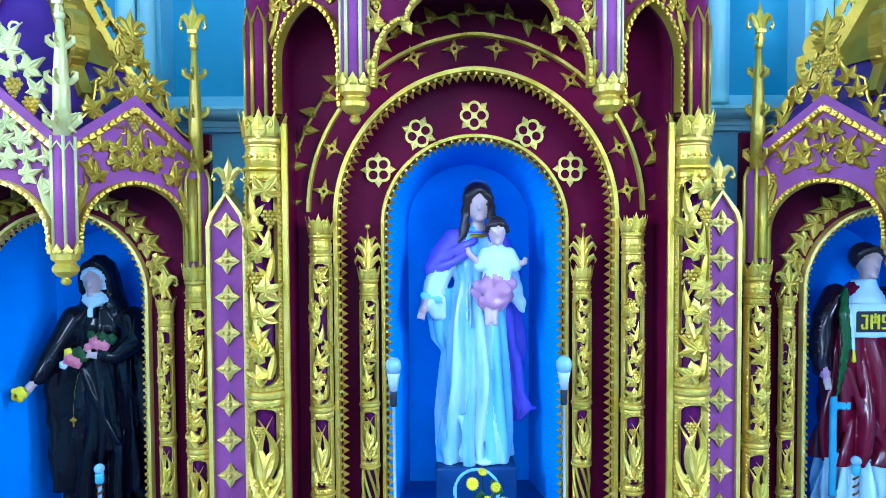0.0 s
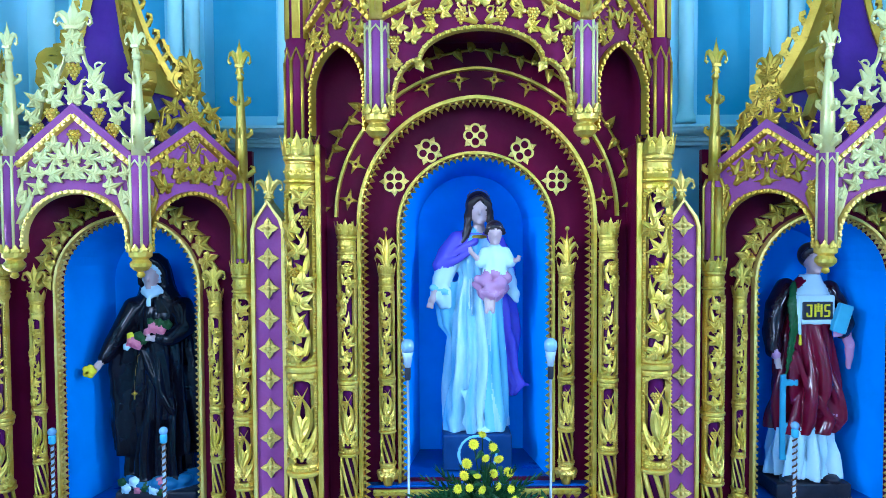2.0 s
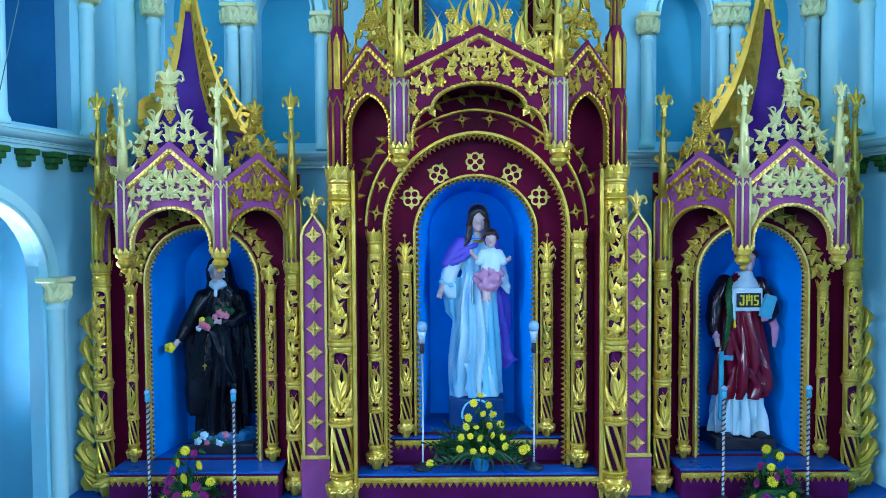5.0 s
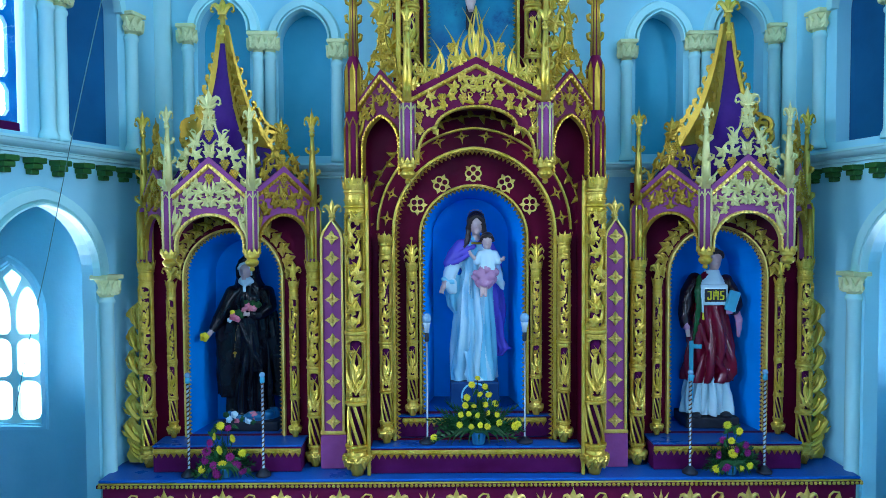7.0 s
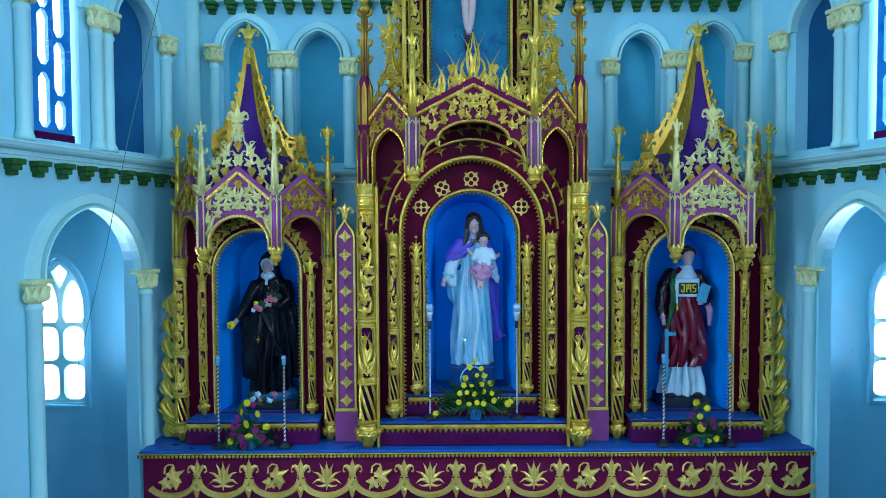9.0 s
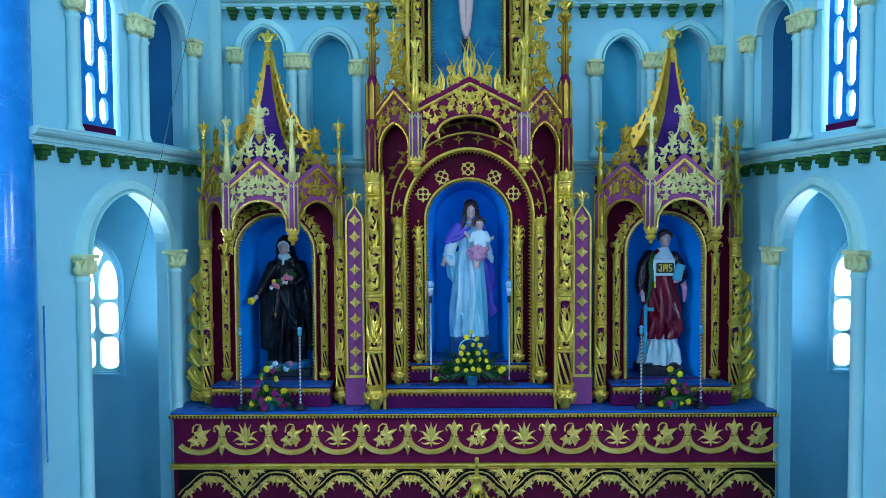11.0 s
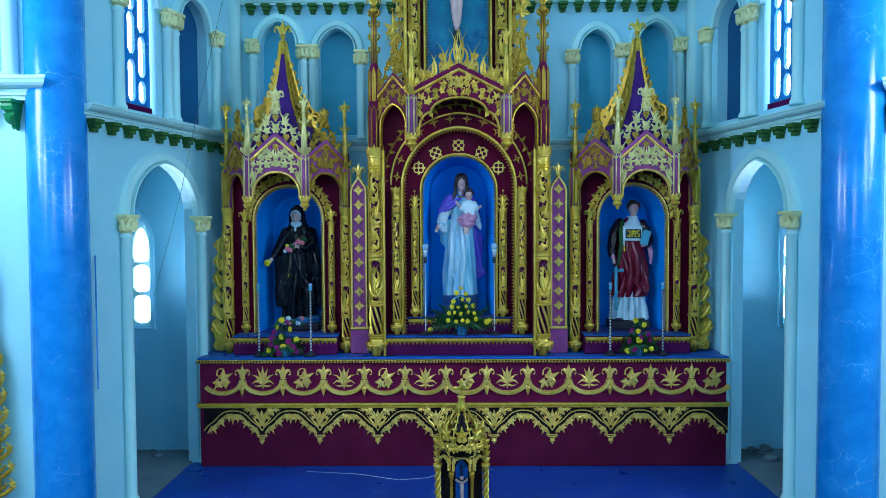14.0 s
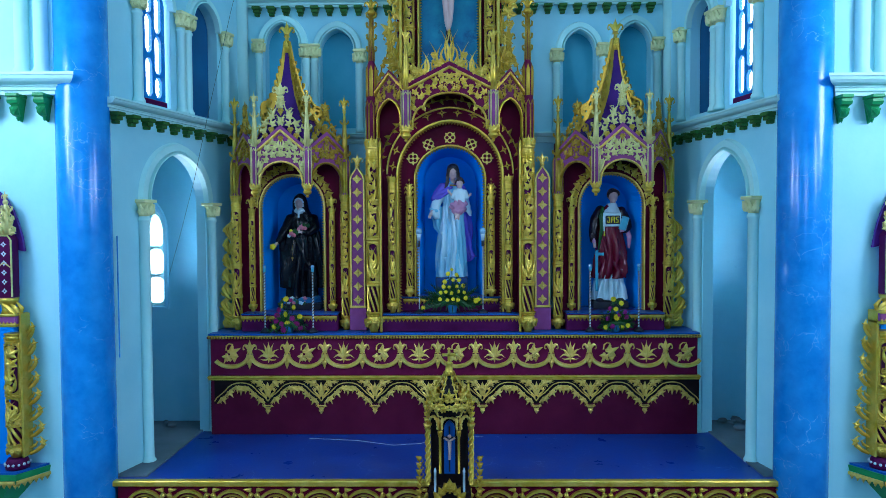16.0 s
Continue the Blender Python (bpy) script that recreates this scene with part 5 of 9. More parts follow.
# side shrines
def side_shrine(cx):
    T = Matrix.Translation((cx, 0, 0))
    e = thing("side_shrine", "gilt and purple gothic shrine with a blue niche and spired canopy", "altarpiece", "side shrines", at=T)
    bm = bmesh.new()
    hole = arch_pts(0.335, 2.30, 2.62, 16, 1.19)
    plate(bm, [(-0.60, 1.003), (0.60, 1.003), (0.60, 2.95), (-0.60, 2.95)], 0.335, 0.37, holes=[hole])
    part("back_panel", bm, MAROON, e)
    bm = bmesh.new()
    niche_shell(bm, 0.335, 0.38, 1.185, 2.30, 2.62, 0.372)
    part("niche", bm, NICHE, e, "bright blue rounded niche")
    bm = bmesh.new()
    box(bm, -0.50, 0.50, 0.13, 0.75, 1.003, 1.172, b=0.006)
    part("step", bm, DEEP, e)
    bm = bmesh.new()
    box(bm, -0.505, 0.505, 0.125, 0.75, 1.174, 1.187, b=0.004)
    part("sill", bm, SILL, e, "blue painted sill")
    bm = bmesh.new()
    toothed_strip(bm, -0.50, 0.50, 1.165, 0.112, 0.13, 0.03)
    part("toothed_strip", bm, GOLD, e)
    bm = bmesh.new()
    toothed_arch(bm, 0.345, 1.19, 2.30, 2.64, 0.305, 0.336, 0.020, 0.029, 0.026)
    part("toothed_border", bm, SOFTGOLD, e, "pale gold toothed niche border")
    for s in (-1, 1):
        COL_SIDE.put(e, Matrix.Translation((s * 0.575, 0.25, 0)))
        COL_SIN.put(e, Matrix.Translation((s * 0.425, 0.30, 0)))
        bm = bmesh.new()
        fleur(bm, 0, 0, 0.13)
        part("finial", bm, GOLD, e).matrix_basis = Matrix.Translation((s * 0.425, 0.285, 2.29))
    # vine over the niche inside the canopy
    bm = bmesh.new()
    for x, z, a in along(arch_pts(0.40, 2.30, 2.72, 12), 0.085):
        leaf(bm, x, z, 0.06, math.degrees(a) + 60 * (1 if x < 0 else -1), "vine", 0.334, 0.3)
        stem(bm, curl(x, z, 0.035, 0, 250, 7), 0.005, 0.331)
    part("vine_carving", bm, GOLD, e, "gold vine leaves above the niche")
    # canopy
    f0, f1, b0, b1 = (-0.26, -0.12), (0.26, -0.12), (-0.575, 0.25), (0.575, 0.25)
    for k, (a, b_) in enumerate(((f0, f1), (b0, f0), (f1, b1))):
        M, hw = face_frame(a, b_)
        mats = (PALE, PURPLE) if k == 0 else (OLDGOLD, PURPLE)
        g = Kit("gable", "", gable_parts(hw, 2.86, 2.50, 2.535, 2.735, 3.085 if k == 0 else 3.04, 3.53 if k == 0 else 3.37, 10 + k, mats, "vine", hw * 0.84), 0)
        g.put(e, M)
    bm = bmesh.new()
    faces(bm, [(-0.57, 0.25, 2.9), (0.57, 0.25, 2.9), (0.25, -0.1, 2.9), (-0.25, -0.1, 2.9), (-0.57, 0.25, 2.915), (0.57, 0.25, 2.915), (0.25, -0.1, 2.915), (-0.25, -0.1, 2.915)],
          [(0, 1, 2, 3), (7, 6, 5, 4), (0, 4, 5, 1), (1, 5, 6, 2), (2, 6, 7, 3), (3, 7, 4, 0)])
    part("canopy_vault", bm, MAROON, e)
    pk = Kit("pendant", "", pendant_parts(0.045, 0.38))
    for s in (-1, 1):
        pk.put(e, Matrix.Translation((s * 0.26, -0.12, 2.50)))
    bm = bmesh.new()
    lathe(bm, [(0.05, 2.42), (0.05, 2.76), (0.035, 2.79)], 6)
    sh = part("corner_shaft", bm, PURPLE, e)
    sh.matrix_basis = Matrix.Translation((-0.575, 0.25, 0))
    again(sh, Matrix.Translation((0.575, 0.25, 0)), e)
    bm = bmesh.new()
    for k in range(6):
        a = math.pi * 2 * k / 6
        tube(bm, [(0.05 * math.cos(a), 0.05 * math.sin(a), 2.42), (0.05 * math.cos(a), 0.05 * math.sin(a), 2.76), (0.034 * math.cos(a), 0.034 * math.sin(a), 2.80)], 0.008, 5)
    tube(bm, [(0, -0.046, 2.44), (0, -0.046, 2.76)], 0.018, 6)
    sh = part("edge_rib", bm, GOLD, e)
    sh.matrix_basis = Matrix.Translation((-0.575, 0.25, 0))
    again(sh, Matrix.Translation((0.575, 0.25, 0)), e)
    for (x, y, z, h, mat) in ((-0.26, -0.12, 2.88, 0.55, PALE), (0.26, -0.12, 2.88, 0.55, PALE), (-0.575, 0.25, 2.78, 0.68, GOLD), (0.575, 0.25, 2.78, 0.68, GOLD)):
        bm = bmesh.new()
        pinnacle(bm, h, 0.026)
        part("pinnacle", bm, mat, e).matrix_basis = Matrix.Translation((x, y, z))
    # spire
    bm = bmesh.new()
    sz = [(0.40, 2.92), (0.315, 3.05), (0.225, 3.20), (0.165, 3.33), (0.112, 3.47), (0.076, 3.62), (0.046, 3.78), (0.014, 4.0)]
    P = [(-0.78, -0.45), (0.78, -0.45), (1.15, 0.8), (-1.15, 0.8)]
    cy = 0.19
    vs = [(q * px_, cy + q * py_, z) for q, z in sz for px_, py_ in P]
    faces(bm, vs, [(4 * i + j, 4 * i + (j + 1) % 4, 4 * i + 4 + (j + 1) % 4, 4 * i + 4 + j) for i in range(7) for j in range(4)] + [(28, 29, 30, 31)])
    part("spire", bm, VIOLET, e, "violet painted spire")
    # gilt bands on the flanks above the volutes
    for j0, j1 in ((1, 2), (0, 3)):
        bm = bmesh.new()
        vs = []
        for q, z in sz[2:]:
            for j in (j0, j1):
                sx = math.copysign(1, P[j][0])
                vs += [(q * P[j][0] + sx * 0.001, cy + q * P[j][1], z), (q * P[j][0] + sx * 0.007, cy + q * P[j][1] - 0.003, z)]
        n_ = len(sz) - 2
        faces(bm, vs, [f for i in range(n_ - 1) for f in ((4 * i + 1, 4 * i + 3, 4 * i + 7, 4 * i + 5), (4 * i, 4 * i + 1, 4 * i + 5, 4 * i + 4), (4 * i + 2, 4 * i + 6, 4 * i + 7, 4 * i + 3))] + [(0, 2, 3, 1)])
        part("flank_band", bm, OLDGOLD, e, "dull gold flank of the spire")
    for j in range(4):
        bm = bmesh.new()
        far = math.hypot(*P[j])
        T2 = Matrix.Translation((0, cy, 0)) @ Matrix.Rotation(math.atan2(P[j][1], P[j][0]), 4, "Z")
        line = [(q * far + 0.004, z) for q, z in sz[1:]]
        fine = [(a[0] + (b_[0] - a[0]) * k / 4, a[1] + (b_[1] - a[1]) * k / 4) for a, b_ in zip(line, line[1:]) for k in range(4)] + [line[-1]]
        ribbon(bm, [(a + 0.008, b_) for a, b_ in fine[:13]], 0.044, -0.020, 0.020, T2)
        ribbon(bm, [(a + 0.006, b_) for a, b_ in fine[12:20]], 0.036, -0.016, 0.016, T2)
        ribbon(bm, [(a + 0.004, b_) for a, b_ in fine[19:]], 0.030, -0.012, 0.012, T2)
        for i in range(9):
            # each crocket is a ribbed roll that curls away from the rib
            k = 1.15 - 0.08 * i
            r_, z = fine[4 + i * 2 if 4 + i * 2 < len(fine) else -1]
            pts = [(r_ + 0.006, z - 0.045 * k), (r_ + 0.034 * k, z - 0.02 * k), (r_ + 0.058 * k, z + 0.02 * k), (r_ + 0.056 * k, z + 0.050 * k), (r_ + 0.034 * k, z + 0.052 * k)]
            ribbon(bm, pts, 0.034 * k, -0.022 * k, 0.022 * k, T2)
            for d in (0.0, 0.5, 1.0):
                ball(bm, (r_ + (0.046 + 0.012 * d) * k, 0, z + (-0.012 + 0.042 * d) * k), 0.016 * k, T2, n=6, m=4, sq=(1, 1.9, 0.7))
        # large volute where the spire leaves the gables
        r_, z = fine[7]
        ribbon(bm, curl(r_ + 0.055, z, 0.062, 100, -330, 14, 0.25), 0.034, -0.026, 0.026, T2)
        ribbon(bm, [(r_ - 0.030, z + 0.18), (r_ - 0.005, z + 0.12), (r_ + 0.03, z + 0.075), (r_ + 0.075, z + 0.050)], 0.024, -0.022, 0.022, T2)
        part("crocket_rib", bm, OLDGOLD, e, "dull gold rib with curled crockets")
    bm = bmesh.new()
    lathe(bm, [(0.030, 3.88), (0.022, 3.91), (0.036, 3.925), (0.036, 3.94), (0.024, 3.95), (0.034, 3.965), (0.020, 3.985), (0.016, 4.07)], 10, Matrix.Translation((0, cy, 0)))
    fleur(bm, 0, 4.02, 0.185, Matrix.Translation((0, cy, 0)))
    part("finial", bm, GOLD, e, "gold fleur-de-lis finial")
    # scrolled wing at the outer side
    s = -1 if cx < 0 else 1
    bm = bmesh.new()
    outer, pierced = [], []
    for i in range(57):
        z = 1.02 + 0.0205 * i
        ph = (z - 1.24) / 0.158
        base = 0.105 - 0.035 * (z - 1.0)
        wave = 0.034 * math.sin(2 * math.pi * ph) + 0.012 * math.sin(4 * math.pi * ph + 0.8) if z > 1.22 else 0.012 * math.sin(60 * z)
        outer.append((s * max(0.012, (base + wave) * min(1.0, (2.20 - z) / 0.12)), z))
    for i in range(5):
        z, k = 1.325 + 0.158 * i, 1.0 - 0.10 * i
        pierced.append([(s * (0.030 + 0.020 * k * math.cos(a) + 0.010 * math.sin(a)), z + 0.046 * math.sin(a)) for a in [2 * math.pi * j / 12 * -s for j in range(12)]])
    plate(bm, [(-s * 0.012, 1.02), *outer, (-s * 0.012, 2.168)][::s], 0.0, 0.014, holes=pierced)
    for i in range(6):
        z, k = 1.235 + 0.158 * i, 1.0 - 0.10 * i
        blade(bm, [(s * 0.015, z - 0.07), (s * 0.060 * k, z - 0.045), (s * 0.095 * k, z + 0.0), (s * 0.118 * k, z + 0.045), (s * 0.105 * k, z + 0.075), (s * 0.080 * k, z + 0.070)], 0.050 * k, 0.0, 0.022)
        blade(bm, [(s * 0.030, z - 0.02), (s * 0.062 * k, z + 0.01), (s * 0.072 * k, z + 0.05), (s * 0.055 * k, z + 0.075)], 0.030 * k, 0.0, 0.018)
        blade(bm, [(s * 0.075 * k, z - 0.04), (s * 0.120 * k, z - 0.02), (s * 0.150 * k, z + 0.015)], 0.030 * k, 0.002, 0.018)
    for i in range(4):
        blade(bm, [(s * 0.02, 1.04 + 0.035 * i), (s * (0.05 + 0.012 * i), 1.06 + 0.04 * i), (s * (0.095 - 0.006 * i), 1.12 + 0.04 * i)], 0.03, 0.0, 0.016)
    part("side_wing", bm, GOLD, e, "gold openwork scroll wing").matrix_basis = Matrix.Translation((s * 0.635, 0.28, 0))
    return e


shrine_l = side_shrine(-1.695)
shrine_r = side_shrine(1.68)


# strips with lozenges between the shrines
def pilaster(cx):
    T = Matrix.Translation((cx, 0.19, 0))
    e = thing("lozenge_pilaster", "purple pilaster strip with a column of gold lozenges", "pilaster", "lozenge pilasters", at=T)
    bm = bmesh.new()
    w = 0.070
    out = [(-w, 1.26), (w, 1.26), (w, 2.58), (w * 0.75, 2.62), (0, 2.69), (-w * 0.75, 2.62), (-w, 2.58)]
    plate(bm, out, 0.0, 0.09)
    box(bm, -0.088, 0.088, -0.01, 0.16, 1.003, 1.235, b=0.005)
    part("panel", bm, PURPLE, e)
    bm = bmesh.new()
    line = [(-w, 1.26), (-w, 2.575), (-w * 0.8, 2.62), (0, 2.70), (w * 0.8, 2.62), (w, 2.575), (w, 1.26)]
    ribbon(bm, line, 0.026, -0.016, 0.095)
    box(bm, -0.09, 0.09, -0.014, 0.1, 1.237, 1.262, b=0.006)
    part("frame", bm, SOFTGOLD, e, "pale gold edge frame")
    bm = bmesh.new()
    lathe(bm, [(0.014, 2.69), (0.024, 2.705), (0.014, 2.72)], 10, Matrix.Translation((0, 0.03, 0)))
    fleur(bm, 0, 2.70, 0.15, Matrix.Translation((0, 0.03, 0)))
    part("finial", bm, SOFTGOLD, e, "pale gold fleur-de-lis")
    bm = bmesh.new()
    s = 0.050
    out = []
    for k in range(4):
        for a, q in ((0, 1.0), (0.34, 0.70), (0.60, 0.60), (math.pi / 4, 0.52), (0.97, 0.60), (1.23, 0.70)):
            out.append((s * q * math.sin(k * math.pi / 2 + a), s * q * math.cos(k * math.pi / 2 + a)))
    plate(bm, out, -0.009, 0.0)
    for k in range(4):
        leaf(bm, s * 0.36 * math.sin(k * math.pi / 2), s * 0.36 * math.cos(k * math.pi / 2), s * 0.56, -90 * k, "long", -0.006, 0.22, wide=1.0)
    ball(bm, (0, -0.014, 0), 0.0105, n=8, m=4)
    loz = part("lozenge", bm, SOFTGOLD, e)
    loz.matrix_basis = Matrix.Translation((0, 0, 1.325))
    for k in range(1, 10):
        again(loz, Matrix.Translation((0, 0, 1.325 + 0.1395 * k)), e)
    return e


pilaster(-0.985)
pilaster(0.935)


# central shrine
def central_shrine(cx):
    T = Matrix.Translation((cx, 0, 0))
    e = thing("central_shrine", "tall gilt and maroon gothic shrine with a blue niche", "altarpiece", at=T)
    bm = bmesh.new()
    plate(bm, [(-0.80, 1.003), (0.80, 1.003), (0.80, 3.44), (-0.80, 3.44)], 0.22, 0.26, holes=[arch_pts(0.545, 2.61, 3.175, 20, 1.19)])
    part("outer_panel", bm, MAROON, e)
    bm = bmesh.new()
    plate(bm, [(-0.60, 1.003), (0.60, 1.003), (0.60, 3.25), (-0.60, 3.25)], 0.315, 0.36, holes=[arch_pts(0.36, 2.58, 2.92, 20, 1.345)])
    part("inner_panel", bm, MAROON, e)
    bm = bmesh.new()
    niche_shell(bm, 0.36, 0.42, 1.34, 2.58, 2.92, 0.362)
    part("niche", bm, NICHE, e, "bright blue rounded niche")
    bm = bmesh.new()
    box(bm, -0.71, 0.71, 0.085, 0.8, 1.003, 1.17, b=0.006)
    box(bm, -0.545, 0.545, 0.27, 0.8, 1.19, 1.328, b=0.006)
    part("step", bm, DEEP, e)
    bm = bmesh.new()
    box(bm, -0.715, 0.715, 0.08, 0.8, 1.172, 1.186, b=0.004)
    box(bm, -0.55, 0.55, 0.265, 0.8, 1.33, 1.342, b=0.004)
    part("sill", bm, SILL, e, "blue painted sills")
    bm = bmesh.new()
    toothed_strip(bm, -0.705, 0.705, 1.165, 0.066, 0.085)
    toothed_strip(bm, -0.50, 0.50, 1.325, 0.25, 0.27)
    part("toothed_strip", bm, GOLD, e)
    bm = bmesh.new()
    toothed_arch(bm, 0.548, 1.19, 2.61, 3.18, 0.19, 0.222, 0.027, 0.032, 0.030)
    part("outer_toothed_border", bm, GOLD, e, "gold toothed arch border")
    bm = bmesh.new()
    toothed_arch(bm, 0.372, 1.345, 2.58, 2.935, 0.285, 0.316, 0.021, 0.032, 0.028)
    part("inner_toothed_border", bm, GOLD, e, "gold toothed niche border")
    bm = bmesh.new()
    ribbon(bm, arch_pts(0.655, 2.63, 3.315, 20), 0.02, 0.20, 0.222)
    part("arch_line", bm, GOLD, e)
    bm = bmesh.new()
    out = []
    for k in range(8):
        q = 0.052 if k % 2 == 0 else 0.015
        out.append((q * math.sin(k * math.pi / 4), q * math.cos(k * math.pi / 4)))
    hub = [(0.008 * math.sin(-k * math.pi / 4), 0.008 * math.cos(k * math.pi / 4)) for k in range(8)]
    plate(bm, out, -0.007, 0.0, holes=[hub])
    for k in range(4):
        leaf(bm, 0.022 * math.sin(k * math.pi / 2), 0.022 * math.cos(k * math.pi / 2), 0.026, -90 * k, "long", -0.006, 0.35, wide=0.9)
    star = part("star", bm, OLDGOLD, e, "four-pointed gold star")
    spots = [(q * x, z) for x, z in ((0.594, 2.71), (0.561, 2.875), (0.370, 3.138), (0.239, 3.227), (0.082, 3.26)) for q in (-1, 1)]
    for n, (x, z) in enumerate(spots):
        m = Matrix.Translation((x, 0.218, z)) @ Matrix.Rotation(math.atan2(x, z - 2.60), 4, "Y")
        if n == 0:
            star.matrix_basis = m
        else:
            again(star, m, e)
    # rosettes: a pierced quatrefoil with a small leaf in each cleft
    bm = bmesh.new()
    out = []
    for k in range(4):
        for i in range(-4, 5):
            a = k * math.pi / 2 + i * 0.31
            b_ = k * math.pi / 2
            out.append((0.031 * math.sin(b_) + 0.0275 * math.sin(a), 0.031 * math.cos(b_) + 0.0275 * math.cos(a)))
    holes = [[(0.0295 * math.sin(k * math.pi / 2) + 0.0185 * math.cos(i * 0.5236), 0.0295 * math.cos(k * math.pi / 2) + 0.0185 * math.sin(i * 0.5236)) for i in range(12)] for k in range(4)]
    plate(bm, out, -0.011, 0.0, holes=holes)
    for k in range(4):
        a = radians(45 + 90 * k)
        leaf(bm, 0.050 * math.sin(a), 0.050 * math.cos(a), 0.023, -45 - 90 * k, "acanthus", 0, 0.3)
    ros = part("rosette", bm, SOFTGOLD, e, "openwork gold quatrefoil rosette")
    for n, (x, z) in enumerate(((0, 3.018), (-0.224, 2.946), (0.224, 2.946), (-0.389, 2.801), (0.389, 2.801))):
        m = Matrix.Translation((x, 0.314, z)) @ Matrix.Rotation(math.atan2(x, z - 2.585) * 0.75, 4, "Y")
        if n == 0:
            ros.matrix_basis = m
        else:
            again(ros, m, e)
    # vine along the top of the recess
    bm = bmesh.new()
    p = arch_pts(0.735, 2.62, 3.40, 16)
    stem(bm, p[3:-3], 0.007, 0.217, taper=1.0)
    for i, (x, z, a) in enumerate(along(p, 0.075)):
        leaf(bm, x, z, 0.058, math.degrees(a) + (40 if i % 2 else -140) - 20, "long", 0.218, 0.3, wide=1.2)
    part("vine_carving", bm, OLDGOLD, e, "dull gold vine in the recess")
    for s in (-1, 1):
        COL_MAIN.put(e, Matrix.Translation((s * 0.79, 0.08, 0)))
        COL_JAMB.put(e, Matrix.Translation((s * 0.60, 0.16, 0)))
        COL_IN.put(e, Matrix.Translation((s * 0.428, 0.27, 0)))
        bm = bmesh.new()
        for q in (-1, 1):
            blade(bm, [(q * 0.006, 0.0), (q * 0.02, 0.035), (q * 0.042, 0.05), (q * 0.052, 0.035), (q * 0.048, 0.02)], 0.026, 0, 0.014)
            blade(bm, [(q * 0.005, 0.04), (q * 0.018, 0.08), (q * 0.040, 0.10), (q * 0.052, 0.085), (q * 0.048, 0.068)], 0.026, 0, 0.014)
            blade(bm, [(q * 0.004, 0.08), (q * 0.014, 0.115), (q * 0.030, 0.13), (q * 0.038, 0.118)], 0.020, 0, 0.012)
        blade(bm, [(0, 0.17 * i / 8) for i in range(9)], 0.030, -0.004, 0.016)
        ball(bm, (0, -0.008, 0.172), 0.011)
        part("finial", bm, GOLD, e).matrix_basis = Matrix.Translation((s * 0.428, 0.25, 2.40))
        # buttress strip beside the column
        bm = bmesh.new()
        box(bm, s * 0.698, s * 0.722, 0.045, 0.065, 1.003, 2.95, b=0.004)
        part("edge_strip", bm, GOLD, e)
        bm = bmesh.new()
        box(bm, s * 0.70, s * 0.72, 0.0655, 0.219, 1.003, 2.95)
        part("flank", bm, MAROON, e)
        # shaft and spire over the column
        bm = bmesh.new()
        lathe(bm, [(0.062, 2.96), (0.062, 3.36), (0.058, 3.37), (0.058, 3.69), (0.03, 3.76), (0.02, 4.25)], 8, Matrix.Rotation(radians(22.5), 4, "Z"))
        sh = part("spire_shaft", bm, PLUM, e, "plum shaft with gold edges")
        sh.matrix_basis = Matrix.Translation((s * 0.79, 0.08, 0))
        bm = bmesh.new()
        for k in range(8):
            a = radians(22.5 + 45 * k)
            a2 = radians(22.5 + 45 * (k + 1))
            c, d = math.cos(a), math.sin(a)
            tube(bm, [(0.062 * c, 0.062 * d, 2.97), (0.062 * c, 0.062 * d, 3.30)], 0.008, 5)
            m_ = ((c + math.cos(a2)) / 2 * 0.063, (d + math.sin(a2)) / 2 * 0.063)
            tube(bm, [(0.062 * c, 0.062 * d, 3.30), (m_[0], m_[1], 3.36), (0.062 * math.cos(a2), 0.062 * math.sin(a2), 3.30)], 0.007, 4)
            tube(bm, [(0.028 * c, 0.028 * d, 3.76), (0.018 * c, 0.018 * d, 4.22)], 0.0075, 4)
            faces(bm, [(0.062 * math.cos(a + 0.1), 0.062 * math.sin(a + 0.1), 3.40), (0.062 * math.cos(a2 - 0.1), 0.062 * math.sin(a2 - 0.1), 3.40), (0.062 * math.cos(a2 - 0.1), 0.062 * math.sin(a2 - 0.1), 3.66),
                       (m_[0] * 0.95, m_[1] * 0.95, 3.72), (0.062 * math.cos(a + 0.1), 0.062 * math.sin(a + 0.1), 3.66)], [(0, 1, 2, 3, 4)])
        for f in (3.86, 3.98, 4.10, 4.2):
            for q in (-1, 1):
                ribbon(bm, [(q * 0.02, f), (q * 0.045, f + 0.015), (q * 0.05, f + 0.045), (q * 0.035, f + 0.05)], 0.022, -0.012, 0.012)
        lathe(bm, [(0.028, 4.22), (0.045, 4.25), (0.03, 4.28)], 10)
        fleur(bm, 0, 4.25, 0.16)
        part("spire_rib", bm, OLDGOLD, e).matrix_basis = Matrix.Translation((s * 0.79, 0.08, 0))
    f0, f1, b0, b1 = (-0.43, -0.12), (0.43, -0.12), (-0.77, 0.06), (0.77, 0.06)
    cusped = [(-0.365, 3.04), (-0.365, 3.12), (-0.352, 3.18), (-0.325, 3.232), (-0.29, 3.262)]
    cusped += [(-0.255 * math.cos(a), 3.265 + 0.135 * math.sin(a)) for a in [math.pi * k / 20 for k in range(21)]] + [(-x, z) for x, z in cusped[::-1]]
    M, hw = face_frame(f0, f1)
    Kit("gable", "", gable_parts(hw, 3.475, 3.04, 3.10, 3.385, 3.695, 4.06, 31, (GOLD, PLUM), "flame", hw * 0.89, cusped)).put(e, M)
